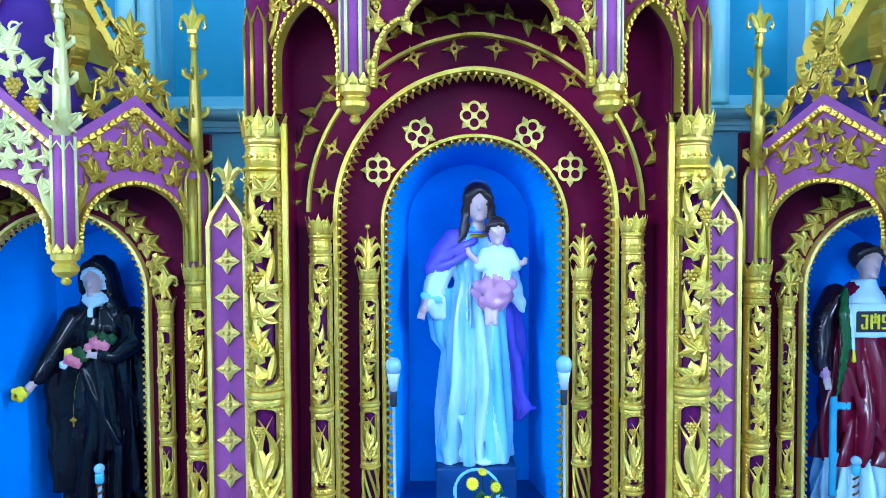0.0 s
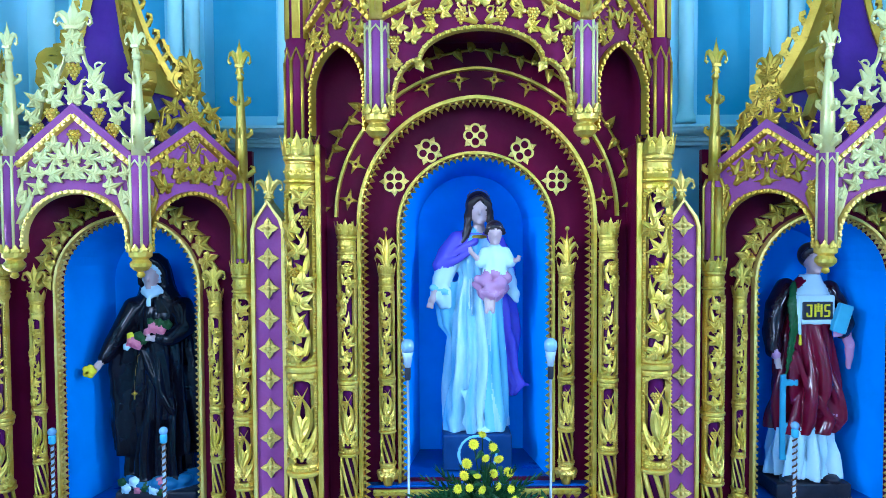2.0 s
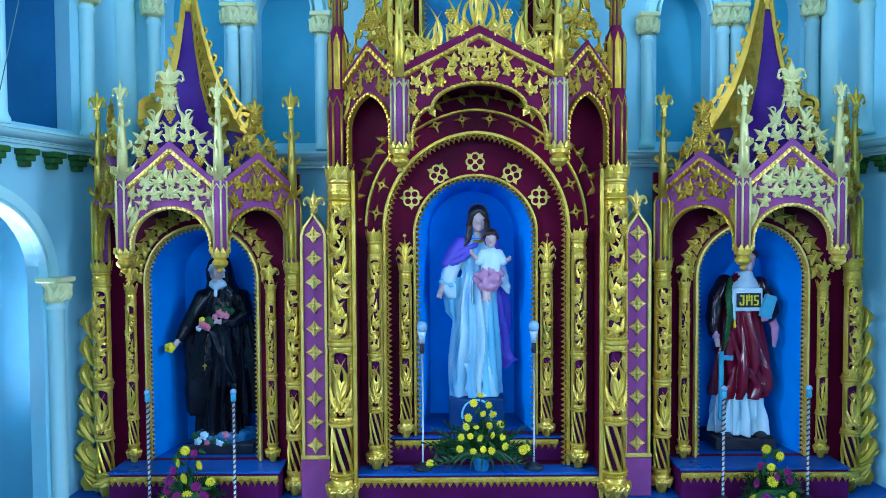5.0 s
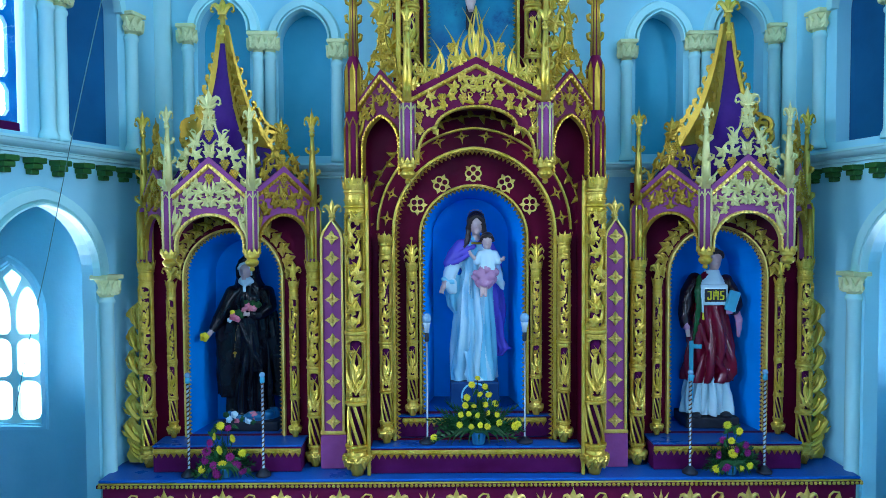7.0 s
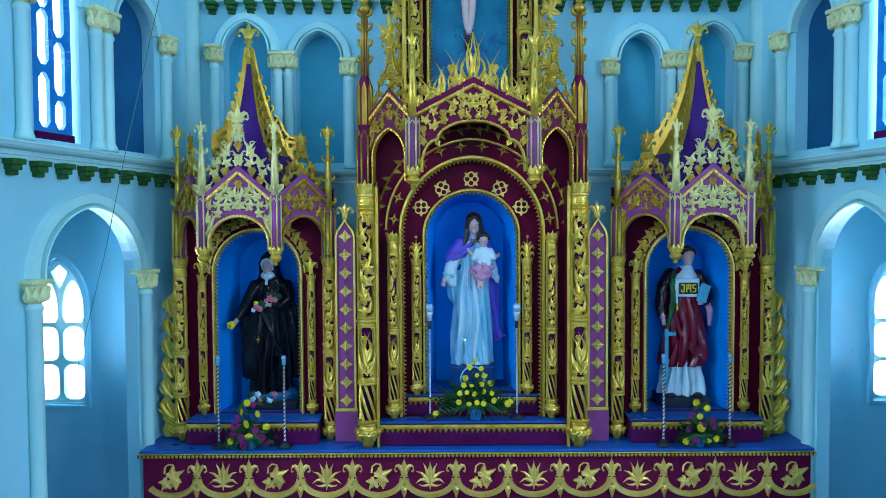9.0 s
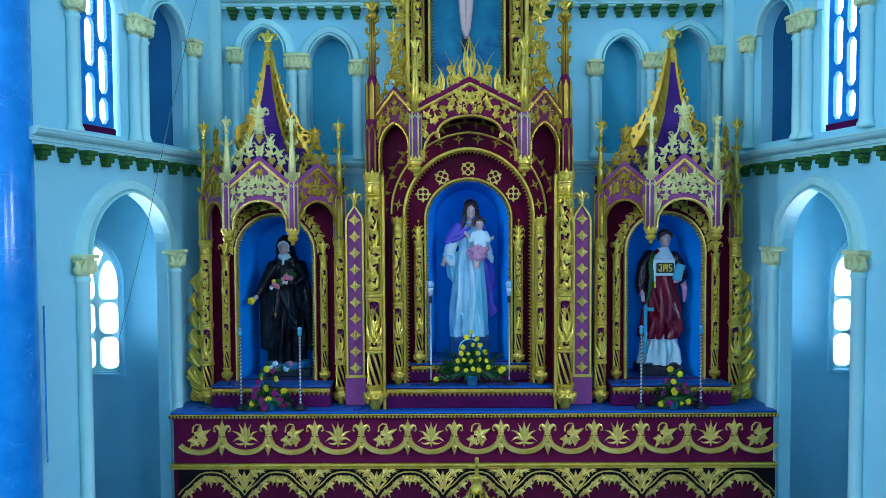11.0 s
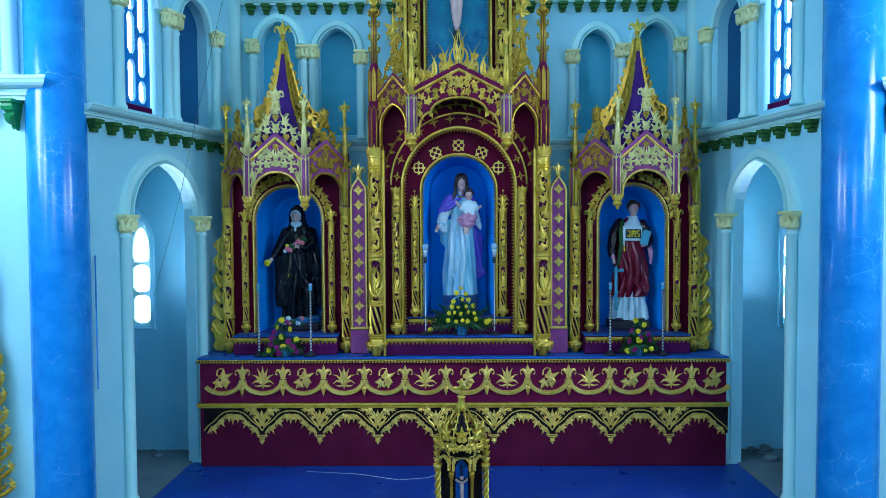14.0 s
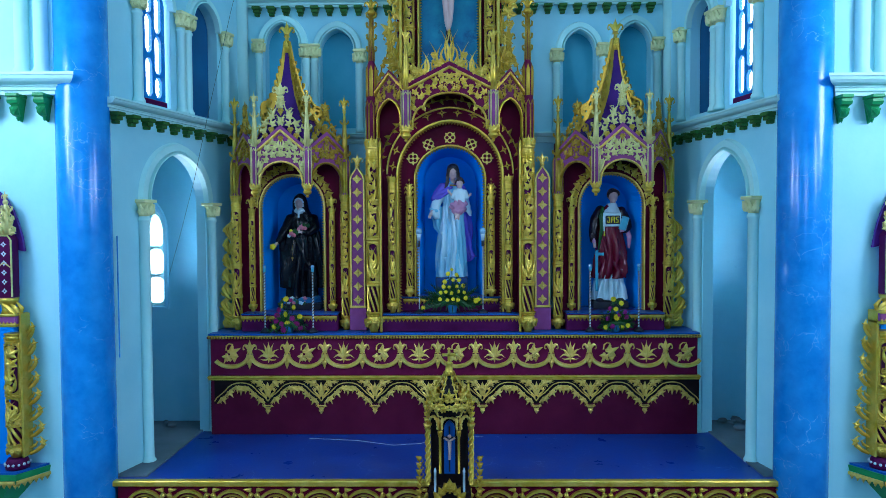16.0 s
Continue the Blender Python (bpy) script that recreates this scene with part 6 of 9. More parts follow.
    for a, b_ in ((b0, f0), (f1, b1)):
        M, hw = face_frame(a, b_)
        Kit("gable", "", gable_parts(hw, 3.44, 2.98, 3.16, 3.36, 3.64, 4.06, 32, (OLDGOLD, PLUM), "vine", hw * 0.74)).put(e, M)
    # cusps of the front arch
    for q in (-1, 1):
        bm = bmesh.new()
        ball(bm, (q * 0.262, -0.125, 3.262), 0.02, sq=(1, 0.6, 1))
        leaf(bm, q * 0.255, 3.25, 0.036, 180 - q * 30, "acanthus", -0.115, 0.3)
        part("cusp", bm, GOLD, e)
    bm = bmesh.new()
    faces(bm, [(-0.77, 0.3, 3.43), (0.77, 0.3, 3.43), (0.77, 0.06, 3.43), (0.42, -0.1, 3.43), (-0.42, -0.1, 3.43), (-0.77, 0.06, 3.43)] + [(-0.77, 0.3, 3.45), (0.77, 0.3, 3.45), (0.77, 0.06, 3.45), (0.42, -0.1, 3.45), (-0.42, -0.1, 3.45), (-0.77, 0.06, 3.45)],
          [(0, 1, 2, 3, 4, 5), (11, 10, 9, 8, 7, 6)] + [(i, 6 + i, 6 + (i + 1) % 6, (i + 1) % 6) for i in range(6)])
    bmesh.ops.recalc_face_normals(bm, faces=bm.faces)
    part("canopy_vault", bm, MAROON, e)
    pk = Kit("pendant", "", pendant_parts(0.052, 0.36))
    for s in (-1, 1):
        pk.put(e, Matrix.Translation((s * 0.43, -0.12, 3.06)))
        bm = bmesh.new()
        pinnacle(bm, 0.62, 0.028)
        part("pinnacle", bm, GOLD, e).matrix_basis = Matrix.Translation((s * 0.43, -0.12, 3.43))
    return e


central_shrine(-0.02)


# upper shrine with the crucifix
def upper_shrine(cx):
    e = thing("upper_shrine", "gold framed upper shrine with a teal painted panel", "altarpiece", at=Matrix.Translation((cx, 0, 0)))
    bm = bmesh.new()
    box(bm, -0.36, 0.36, 0.52, 0.56, 3.40, 6.0)
    part("panel", bm, TEAL, e, "teal blue painted panel with dark hills")
    bm = bmesh.new()
    for s in (-1, 1):
        ln = [(s * 0.33, 3.5), (s * 0.33, 6.0)]
        ribbon(bm, ln, 0.03, 0.45, 0.50)
        teeth(bm, [(s * 0.315, 3.5), (s * 0.315, 6.0)], 0.03, 0.025, s, 0.455, 0.48)
        box(bm, s * 0.50, s * 0.535, 0.40, 0.56, 3.44, 6.0, b=0.006)
    part("toothed_border", bm, GOLD, e)
    bm = bmesh.new()
    box(bm, -0.56, -0.345, 0.49, 0.56, 3.40, 6.0)
    box(bm, 0.345, 0.56, 0.49, 0.56, 3.40, 6.0)
    part("jamb", bm, MAROON, e)
    k = Kit("column", "carved gilt column", column_parts(0.058, 3.46, 5.0, 8))
    for s in (-1, 1):
        k.put(e, Matrix.Translation((s * 0.43, 0.44, 0)))
        bm = vine_strip(0.17, 3.5, 5.2, 9 + s, 0.085, 1.25)
        part("side_wing", bm, GOLD, e, "gold openwork vine wing").matrix_basis = Matrix.Translation((s * 0.60, 0.48, 0))
    return e


upper_shrine(-0.02)

# statues, lamps and flowers
SKIN = paint("painted_skin", (0.50, 0.34, 0.33), (0.60, 0.42, 0.39), 0.3, 0, 6, 60, 0.05, spec=0.5)
HAIR = paint("dark_brown_paint", (0.015, 0.008, 0.008), (0.03, 0.014, 0.012), 0.3, 0, 20, 90, 0.3, spec=0.5)
ROBE_W = paint("white_robe_enamel", (0.44, 0.66, 0.76), (0.62, 0.80, 0.86), 0.12, 0, 4, 60, 0.05, spec=0.45)
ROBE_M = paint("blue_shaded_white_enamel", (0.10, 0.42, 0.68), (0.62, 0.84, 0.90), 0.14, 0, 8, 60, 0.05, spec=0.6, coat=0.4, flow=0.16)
ROBE_B = paint("pale_blue_enamel", (0.16, 0.52, 0.72), (0.24, 0.60, 0.78), 0.14, 0, 4, 60, 0.05, spec=0.45)
MANTLE = paint("violet_mantle_enamel", (0.11, 0.08, 0.55), (0.16, 0.11, 0.66), 0.14, 0, 4, 60, 0.05, spec=0.45)
PINK = paint("dull_pink_enamel", (0.44, 0.20, 0.34), (0.54, 0.26, 0.42), 0.25, 0, 5, 60, 0.05, spec=0.5)
BLACK = paint("black_habit_enamel", (0.003, 0.003, 0.006), (0.006, 0.006, 0.012), 0.12, 0, 5, 60, 0.05, spec=0.22)
RED = paint("dark_red_enamel", (0.13, 0.003, 0.016), (0.20, 0.006, 0.030), 0.08, 0, 5, 60, 0.05, spec=0.4)
PALM = paint("palm_green_enamel", (0.008, 0.07, 0.02), (0.015, 0.11, 0.03), 0.25, 0, 9, 60, 0.1)
BOOKBLUE = paint("light_blue_enamel", (0.05, 0.33, 0.5), (0.08, 0.42, 0.58), 0.3, 0, 9, 60, 0.1)
SLEEVE = paint("dark_maroon_enamel", (0.010, 0.003, 0.007), (0.020, 0.005, 0.012), 0.14, 0, 5, 60, 0.05, spec=0.35)
YELLOW = paint("yellow_petals", (0.70, 0.55, 0.01), (0.85, 0.72, 0.03), 0.6, 0, 30, 120, 0.2)
MAGENTA = paint("magenta_petals", (0.24, 0.01, 0.13), (0.36, 0.02, 0.20), 0.6, 0, 30, 120, 0.2)
ROSE = paint("pink_rose_paint", (0.55, 0.10, 0.18), (0.70, 0.22, 0.28), 0.4, 0, 20, 120, 0.2)
FOLIAGE = paint("dark_leaves", (0.008, 0.05, 0.014), (0.02, 0.10, 0.025), 0.4, 0, 20, 120, 0.2)
DARKBASE = paint("dark_statue_base", (0.012, 0.014, 0.022), (0.03, 0.034, 0.05), 0.45, 0, 6, 60, 0.3)
PLINTH = paint("dark_blue_plinth_paint", (0.006, 0.035, 0.14), (0.012, 0.06, 0.2), 0.35, 0, 6, 60, 0.2)
BASEBLUE = paint("blue_pedestal_paint", (0.015, 0.12, 0.27), (0.03, 0.19, 0.36), 0.35, 0, 6, 60, 0.2)
STEEL = paint("dull_steel", (0.38, 0.44, 0.50), (0.50, 0.56, 0.62), 0.4, 0.2, 12, 90, 0.1)
BULB = paint("frosted_bulb_glass", (0.16, 0.32, 0.50), (0.24, 0.42, 0.58), 0.15, 0, 10, 60, 0.02, spec=0.6)
WHITE = paint("white_plastic", (0.42, 0.55, 0.64), (0.5, 0.62, 0.7), 0.4, 0, 10, 60, 0.05)
CORD = paint("brown_cord", (0.06, 0.022, 0.008), (0.14, 0.06, 0.02), 0.4, 0.1, 40, 90, 0.1, spec=0.4)
CABLE = paint("dark_cable", (0.05, 0.14, 0.14), (0.08, 0.18, 0.17), 0.6, 0, 30, 90, 0.1)


def loft(bm, rows, n=48, mi=0, folds=(), cap=True):
    """A draped body: rows of (z, x, y, half width, half depth, fold share); folds: (count, phase, drift, weight)."""
    rings = []
    z0, z1 = rows[0][0], rows[-1][0]
    fine = []
    for (a, b_) in zip(rows, rows[1:]):
        k = max(1, int(abs(b_[0] - a[0]) / 0.028))
        for i in range(k):
            t = i / k
            fine.append([u + (v - u) * t for u, v in zip(a, b_)])
    fine.append(list(rows[-1]))
    for z, x, y, rx, ry, fa in fine:
        ring = []
        for i in range(n):
            a = 2 * math.pi * i / n
            q = 1.0
            for cnt, ph, dr, wt in folds:
                s = math.sin(cnt * a + ph + dr * (z - z0))
                q += fa * wt * (1 - 1.8 * abs(s) ** 0.7) * 0.75
            q += fa * 0.5 * noise.noise((math.cos(a) * 2.2, math.sin(a) * 2.2, z * 3.1))
            ring.append(bm.verts.new((x + rx * q * math.cos(a), y + ry * q * math.sin(a), z)))
        rings.append(ring)
    for lo, hi in zip(rings, rings[1:]):
        for i in range(n):
            f = bm.faces.new((lo[i], lo[(i + 1) % n], hi[(i + 1) % n], hi[i]))
            f.material_index, f.smooth = mi, True
    if cap:
        for ring, fl in ((rings[0], True), (rings[-1], False)):
            f = bm.faces.new(ring[::-1] if fl else ring)
            f.material_index = mi


def limb(bm, pts, r0, r1, mi, n=12):
    """A sleeve or arm along points, radius from r0 to r1, rounded between points."""
    P = [Vector(p) for p in pts]
    out = []
    for i in range(len(P) - 1):
        a, b_, c, d = P[max(i - 1, 0)], P[i], P[i + 1], P[min(i + 2, len(P) - 1)]
        for k in range(5):
            t = k / 5
            out.append(0.5 * (2 * b_ + (c - a) * t + (2 * a - 5 * b_ + 4 * c - d) * t * t + (3 * b_ - a - 3 * c + d) * t ** 3))
    out.append(P[-1])
    tube(bm, out, r0, n, ID, mi, r1 / r0)


def head(bm, x, y, z, h, skin, n=18):
    """A plain head: rounded oval with chin, nose ridge and neck; z at the chin, h: chin to crown."""
    prof = [(0.10, 0.0), (0.22, 0.04), (0.30, 0.14), (0.355, 0.30), (0.385, 0.48), (0.39, 0.62), (0.36, 0.78), (0.27, 0.91), (0.13, 0.98), (0.02, 1.0)]
    lathe(bm, [(r * h, k * h) for r, k in prof], n, Matrix.Translation((x, y, z)) @ Matrix.Diagonal((0.9, 1.05, 1, 1)), skin)
    tube(bm, [(x, y - 0.385 * h, z + 0.52 * h), (x, y - 0.44 * h, z + 0.37 * h), (x, y - 0.45 * h, z + 0.31 * h)], 0.03 * h, 6, ID, skin, 1.5)
    tube(bm, [(x, y + 0.02 * h, z - 0.32 * h), (x, y, z + 0.2 * h)], 0.2 * h, 12, ID, skin)


# statues are sculpted as one blended body each
def sculpt(name, at, lo, hi, step, prims, mats):
    """One closed mesh from blended solids. prims: (material, blend, distance function of X, Y, Z), in centimetres from the statue's foot."""
    ax = [np.arange(a, b_ + step, step, dtype=np.float32) for a, b_ in zip(lo, hi)]
    X, Y, Z = np.meshgrid(*ax, indexing="ij")
    D = np.full(X.shape, 1e3, np.float32)
    K = np.zeros(X.shape, np.int16)
    for mi, k, (box_lo, box_hi, fn) in prims:
        sl = tuple(slice(max(0, int((b0 - k - 1.5 - o) / step)), max(1, int((b1 + k + 1.5 - o) / step) + 2)) for b0, b1, o in zip(box_lo, box_hi, lo))
        d = fn(X[sl], Y[sl], Z[sl]).astype(np.float32)
        old = D[sl]
        K[sl] = np.where(d < old, mi, K[sl])
        h = np.clip(0.5 + 0.5 * (old - d) / k, 0, 1)
        D[sl] = old * (1 - h) + d * h - k * h * (1 - h)
    S = D < 0
    n = [m - 1 for m in S.shape]

    def corner(A, i, j, k):
        return A[i:i + n[0], j:j + n[1], k:k + n[2]]
    cs = [(i, j, k) for i in (0, 1) for j in (0, 1) for k in (0, 1)]
    cnt = sum(corner(S, *c).astype(np.int8) for c in cs)
    act = (cnt > 0) & (cnt < 8)
    ii, jj, kk = np.nonzero(act)
    P = np.zeros((len(ii), 3))
    W = np.zeros(len(ii))
    for a in cs:
        for axis in range(3):
            if a[axis] == 0:
                b_ = list(a)
                b_[axis] = 1
                da, db = D[ii + a[0], jj + a[1], kk + a[2]], D[ii + b_[0], jj + b_[1], kk + b_[2]]
                on = (da < 0) != (db < 0)
                t = np.where(on, da / np.where(da == db, 1, da - db), 0)
                q = np.stack([ii + a[0], jj + a[1], kk + a[2]], 1).astype(float)
                q[:, axis] += t
                P += q * on[:, None]
                W += on
    P = P / W[:, None] * step + np.array(lo)
    ix = np.full(act.shape, -1, np.int64)
    ix[ii, jj, kk] = np.arange(len(ii))
    quads, kinds = [], []
    for axis in range(3):
        o1, o2 = [(1, 2), (2, 0), (0, 1)][axis]
        sl = [slice(1, n[i]) for i in range(3)]
        sl[axis] = slice(0, n[axis])
        A = S[tuple(sl)]
        up = list(sl)
        up[axis] = slice(1, n[axis] + 1)
        B = S[tuple(up)]
        e = np.argwhere(A != B)
        inside = A[tuple(e.T)]
        base = e + np.array([0 if i == axis else 1 for i in range(3)])
        u, v = np.eye(3, dtype=int)[o1], np.eye(3, dtype=int)[o2]
        c = [ix[tuple((base - w).T)] for w in (u * 0, u, u + v, v)]
        q = np.stack(c, 1)
        q[~inside] = q[~inside][:, ::-1]
        quads.append(q)
        near = base.copy()
        near[:, axis] += np.where(inside, 0, 1)
        kinds.append(K[tuple(near.T)])
    Q, kinds = np.concatenate(quads), np.concatenate(kinds)
    me = bpy.data.meshes.new(name)
    me.from_pydata((P * 0.01).tolist(), [], Q.tolist())
    for m in mats:
        me.materials.append(m)
    me.polygons.foreach_set("material_index", kinds.astype(np.int32))
    me.polygons.foreach_set("use_smooth", [True] * len(me.polygons))
    ob = new(name, me)
    ob.matrix_basis = Matrix.Translation(at)
    return ob


def blob(c, r):
    """An ellipsoid."""
    def fn(X, Y, Z):
        a, b_, d = (X - c[0]) / r[0], (Y - c[1]) / r[1], (Z - c[2]) / r[2]
        k0 = np.sqrt(a * a + b_ * b_ + d * d)
        k1 = np.sqrt((a / r[0]) ** 2 + (b_ / r[1]) ** 2 + (d / r[2]) ** 2) + 1e-6
        return k0 * (k0 - 1) / k1
    return [a - b_ for a, b_ in zip(c, r)], [a + b_ for a, b_ in zip(c, r)], fn


def bone(pts, radii, flat=1.0, ripple=0.0, turns=1.2):
    """A tapering round limb along points; flat squeezes it in y, ripple adds folds round it."""
    def fn(X, Y, Z):
        out = None
        for (p, q), (r0, r1) in zip(zip(pts, pts[1:]), zip(radii, radii[1:])):
            d = [b_ - a for a, b_ in zip(p, q)]
            L2 = sum(v * v for v in d) + 1e-6
            t = np.clip(((X - p[0]) * d[0] + (Y - p[1]) * d[1] + (Z - p[2]) * d[2]) / L2, 0, 1)
            e = np.sqrt((X - p[0] - t * d[0]) ** 2 + ((Y - p[1] - t * d[1]) / flat) ** 2 + (Z - p[2] - t * d[2]) ** 2) - (r0 + (r1 - r0) * t)
            out = e if out is None else np.minimum(out, e)
        if ripple:
            out = out + ripple * np.sin(turns * (X * 0.9 - Z * 0.7) + 0.5 * Y)
        return out * min(1.0, flat)
    m = max(radii)
    return [min(p[i] for p in pts) - m for i in range(3)], [max(p[i] for p in pts) + m for i in range(3)], fn


def slab(c, r, tilt=0.0, edge=0.2):
    """A block with rounded edges, leaning by tilt degrees in the picture's plane."""
    co, si = math.cos(radians(tilt)), math.sin(radians(tilt))

    def fn(X, Y, Z):
        x, z = (X - c[0]) * co + (Z - c[2]) * si, -(X - c[0]) * si + (Z - c[2]) * co
        a, b_, d = np.abs(x) - r[0] + edge, np.abs(Y - c[1]) - r[1] + edge, np.abs(z) - r[2] + edge
        return np.sqrt(np.maximum(a, 0) ** 2 + np.maximum(b_, 0) ** 2 + np.maximum(d, 0) ** 2) + np.minimum(np.maximum(a, np.maximum(b_, d)), 0) - edge
    m = max(r[0], r[2]) if tilt else 0
    return [c[0] - max(m, r[0]), c[1] - r[1], c[2] - max(m, r[2])], [c[0] + max(m, r[0]), c[1] + r[1], c[2] + max(m, r[2])], fn


def drape(rows, folds=(), opening=None, bend=None):
    """A hanging garment: rows of (z, x, y, half width, half depth, fold share) from the hem up; folds: (count, phase, drift, weight); opening: (angle, [(z, half angle)])."""
    R = np.array(rows, float)

    def fn(X, Y, Z):
        x, y, rx, ry, fa = (np.interp(Z, R[:, 0], R[:, i]) for i in range(1, 6))
        if bend:
            x = x + bend(Z)
        a = np.arctan2((Y - y) / ry, (X - x) / rx)
        rad = np.hypot((X - x) / rx, (Y - y) / ry)
        q = 1.0
        for cnt, ph, dr, wt in folds:
            q = q + 2.1 * fa * wt * (np.abs(np.sin(0.5 * cnt * a + ph + dr * Z + 0.35 * np.sin(0.11 * Z + cnt))) ** 0.8 - 0.65)
        d = (rad - q) * np.minimum(rx, ry) * 0.85
        d = np.maximum(d, np.maximum(R[0, 0] - Z, Z - R[-1, 0]))
        if opening:
            half = np.interp(Z, [z for z, _ in opening[1]], [w for _, w in opening[1]])
            off = np.abs((np.degrees(a) - opening[0] + 180) % 360 - 180)
            d = np.maximum(d, np.radians(half - off) * np.minimum(rx, ry))
        return d
    m = 1.35
    return [(R[:, 1] - m * R[:, 3]).min() - 1, (R[:, 2] - m * R[:, 4]).min(), R[0, 0]], [(R[:, 1] + m * R[:, 3]).max() + 1, (R[:, 2] + m * R[:, 4]).max(), R[-1, 0]], fn


def carved_head(c, h, skin, look_x=0.0):
    """A plain oval head with brow, nose and chin; c: its centre, h: chin to crown."""
    x, y, z = c
    return [(skin, 0.8, blob((x, y, z + 0.06 * h), (0.34 * h, 0.40 * h, 0.44 * h))), (skin, 1.2, blob((x + look_x * 0.5, y - 0.10 * h, z - 0.22 * h), (0.25 * h, 0.26 * h, 0.27 * h))),
            (skin, 0.6, bone([(x + look_x, y - 0.37 * h, z + 0.12 * h), (x + look_x, y - 0.43 * h, z - 0.10 * h)], [0.035 * h, 0.06 * h])),
            (skin, 0.6, blob((x + look_x, y - 0.30 * h, z - 0.40 * h), (0.11 * h, 0.10 * h, 0.09 * h))),
            (skin, 0.9, bone([(x - 0.2 * h + look_x, y - 0.31 * h, z + 0.15 * h), (x + 0.2 * h + look_x, y - 0.31 * h, z + 0.15 * h)], [0.05 * h, 0.05 * h])),
            (skin, 1.0, bone([(x, y + 0.03 * h, z - 0.25 * h), (x, y + 0.06 * h, z - 0.75 * h)], [0.19 * h, 0.22 * h]))]


def fingers(p, d, s, skin, spread=0.28):
    """A plain hand at p that points along d (x, z), s long."""
    dx, dz = d
    out = [(skin, 0.7, blob(p, (s * 0.30, s * 0.20, s * 0.34)))]
    for k in (-1.5, -0.5, 0.5, 1.5):
        ox, oz = -dz * k * s * spread * 0.5, dx * k * s * spread * 0.5
        out.append((skin, 0.4, bone([(p[0] + ox, p[1], p[2] + oz), (p[0] + ox * 1.25 + dx * s * 0.75, p[1] - s * 0.1, p[2] + oz * 1.25 + dz * s * 0.75)], [s * 0.11, s * 0.075])))
    return out


def blossom(c, r, mi, heart=None):
    """A painted rose or leaf tuft."""
    out = [(mi, 0.25, blob((c[0] + 0.62 * r * math.cos(k * 1.257), c[1] - 0.1 * r, c[2] + 0.62 * r * math.sin(k * 1.257)), (0.52 * r, 0.4 * r, 0.52 * r))) for k in range(5)]
    out.append((mi if heart is None else heart, 0.15, blob((c[0], c[1] - 0.5 * r, c[2]), (0.42 * r, 0.36 * r, 0.42 * r))))
    return out


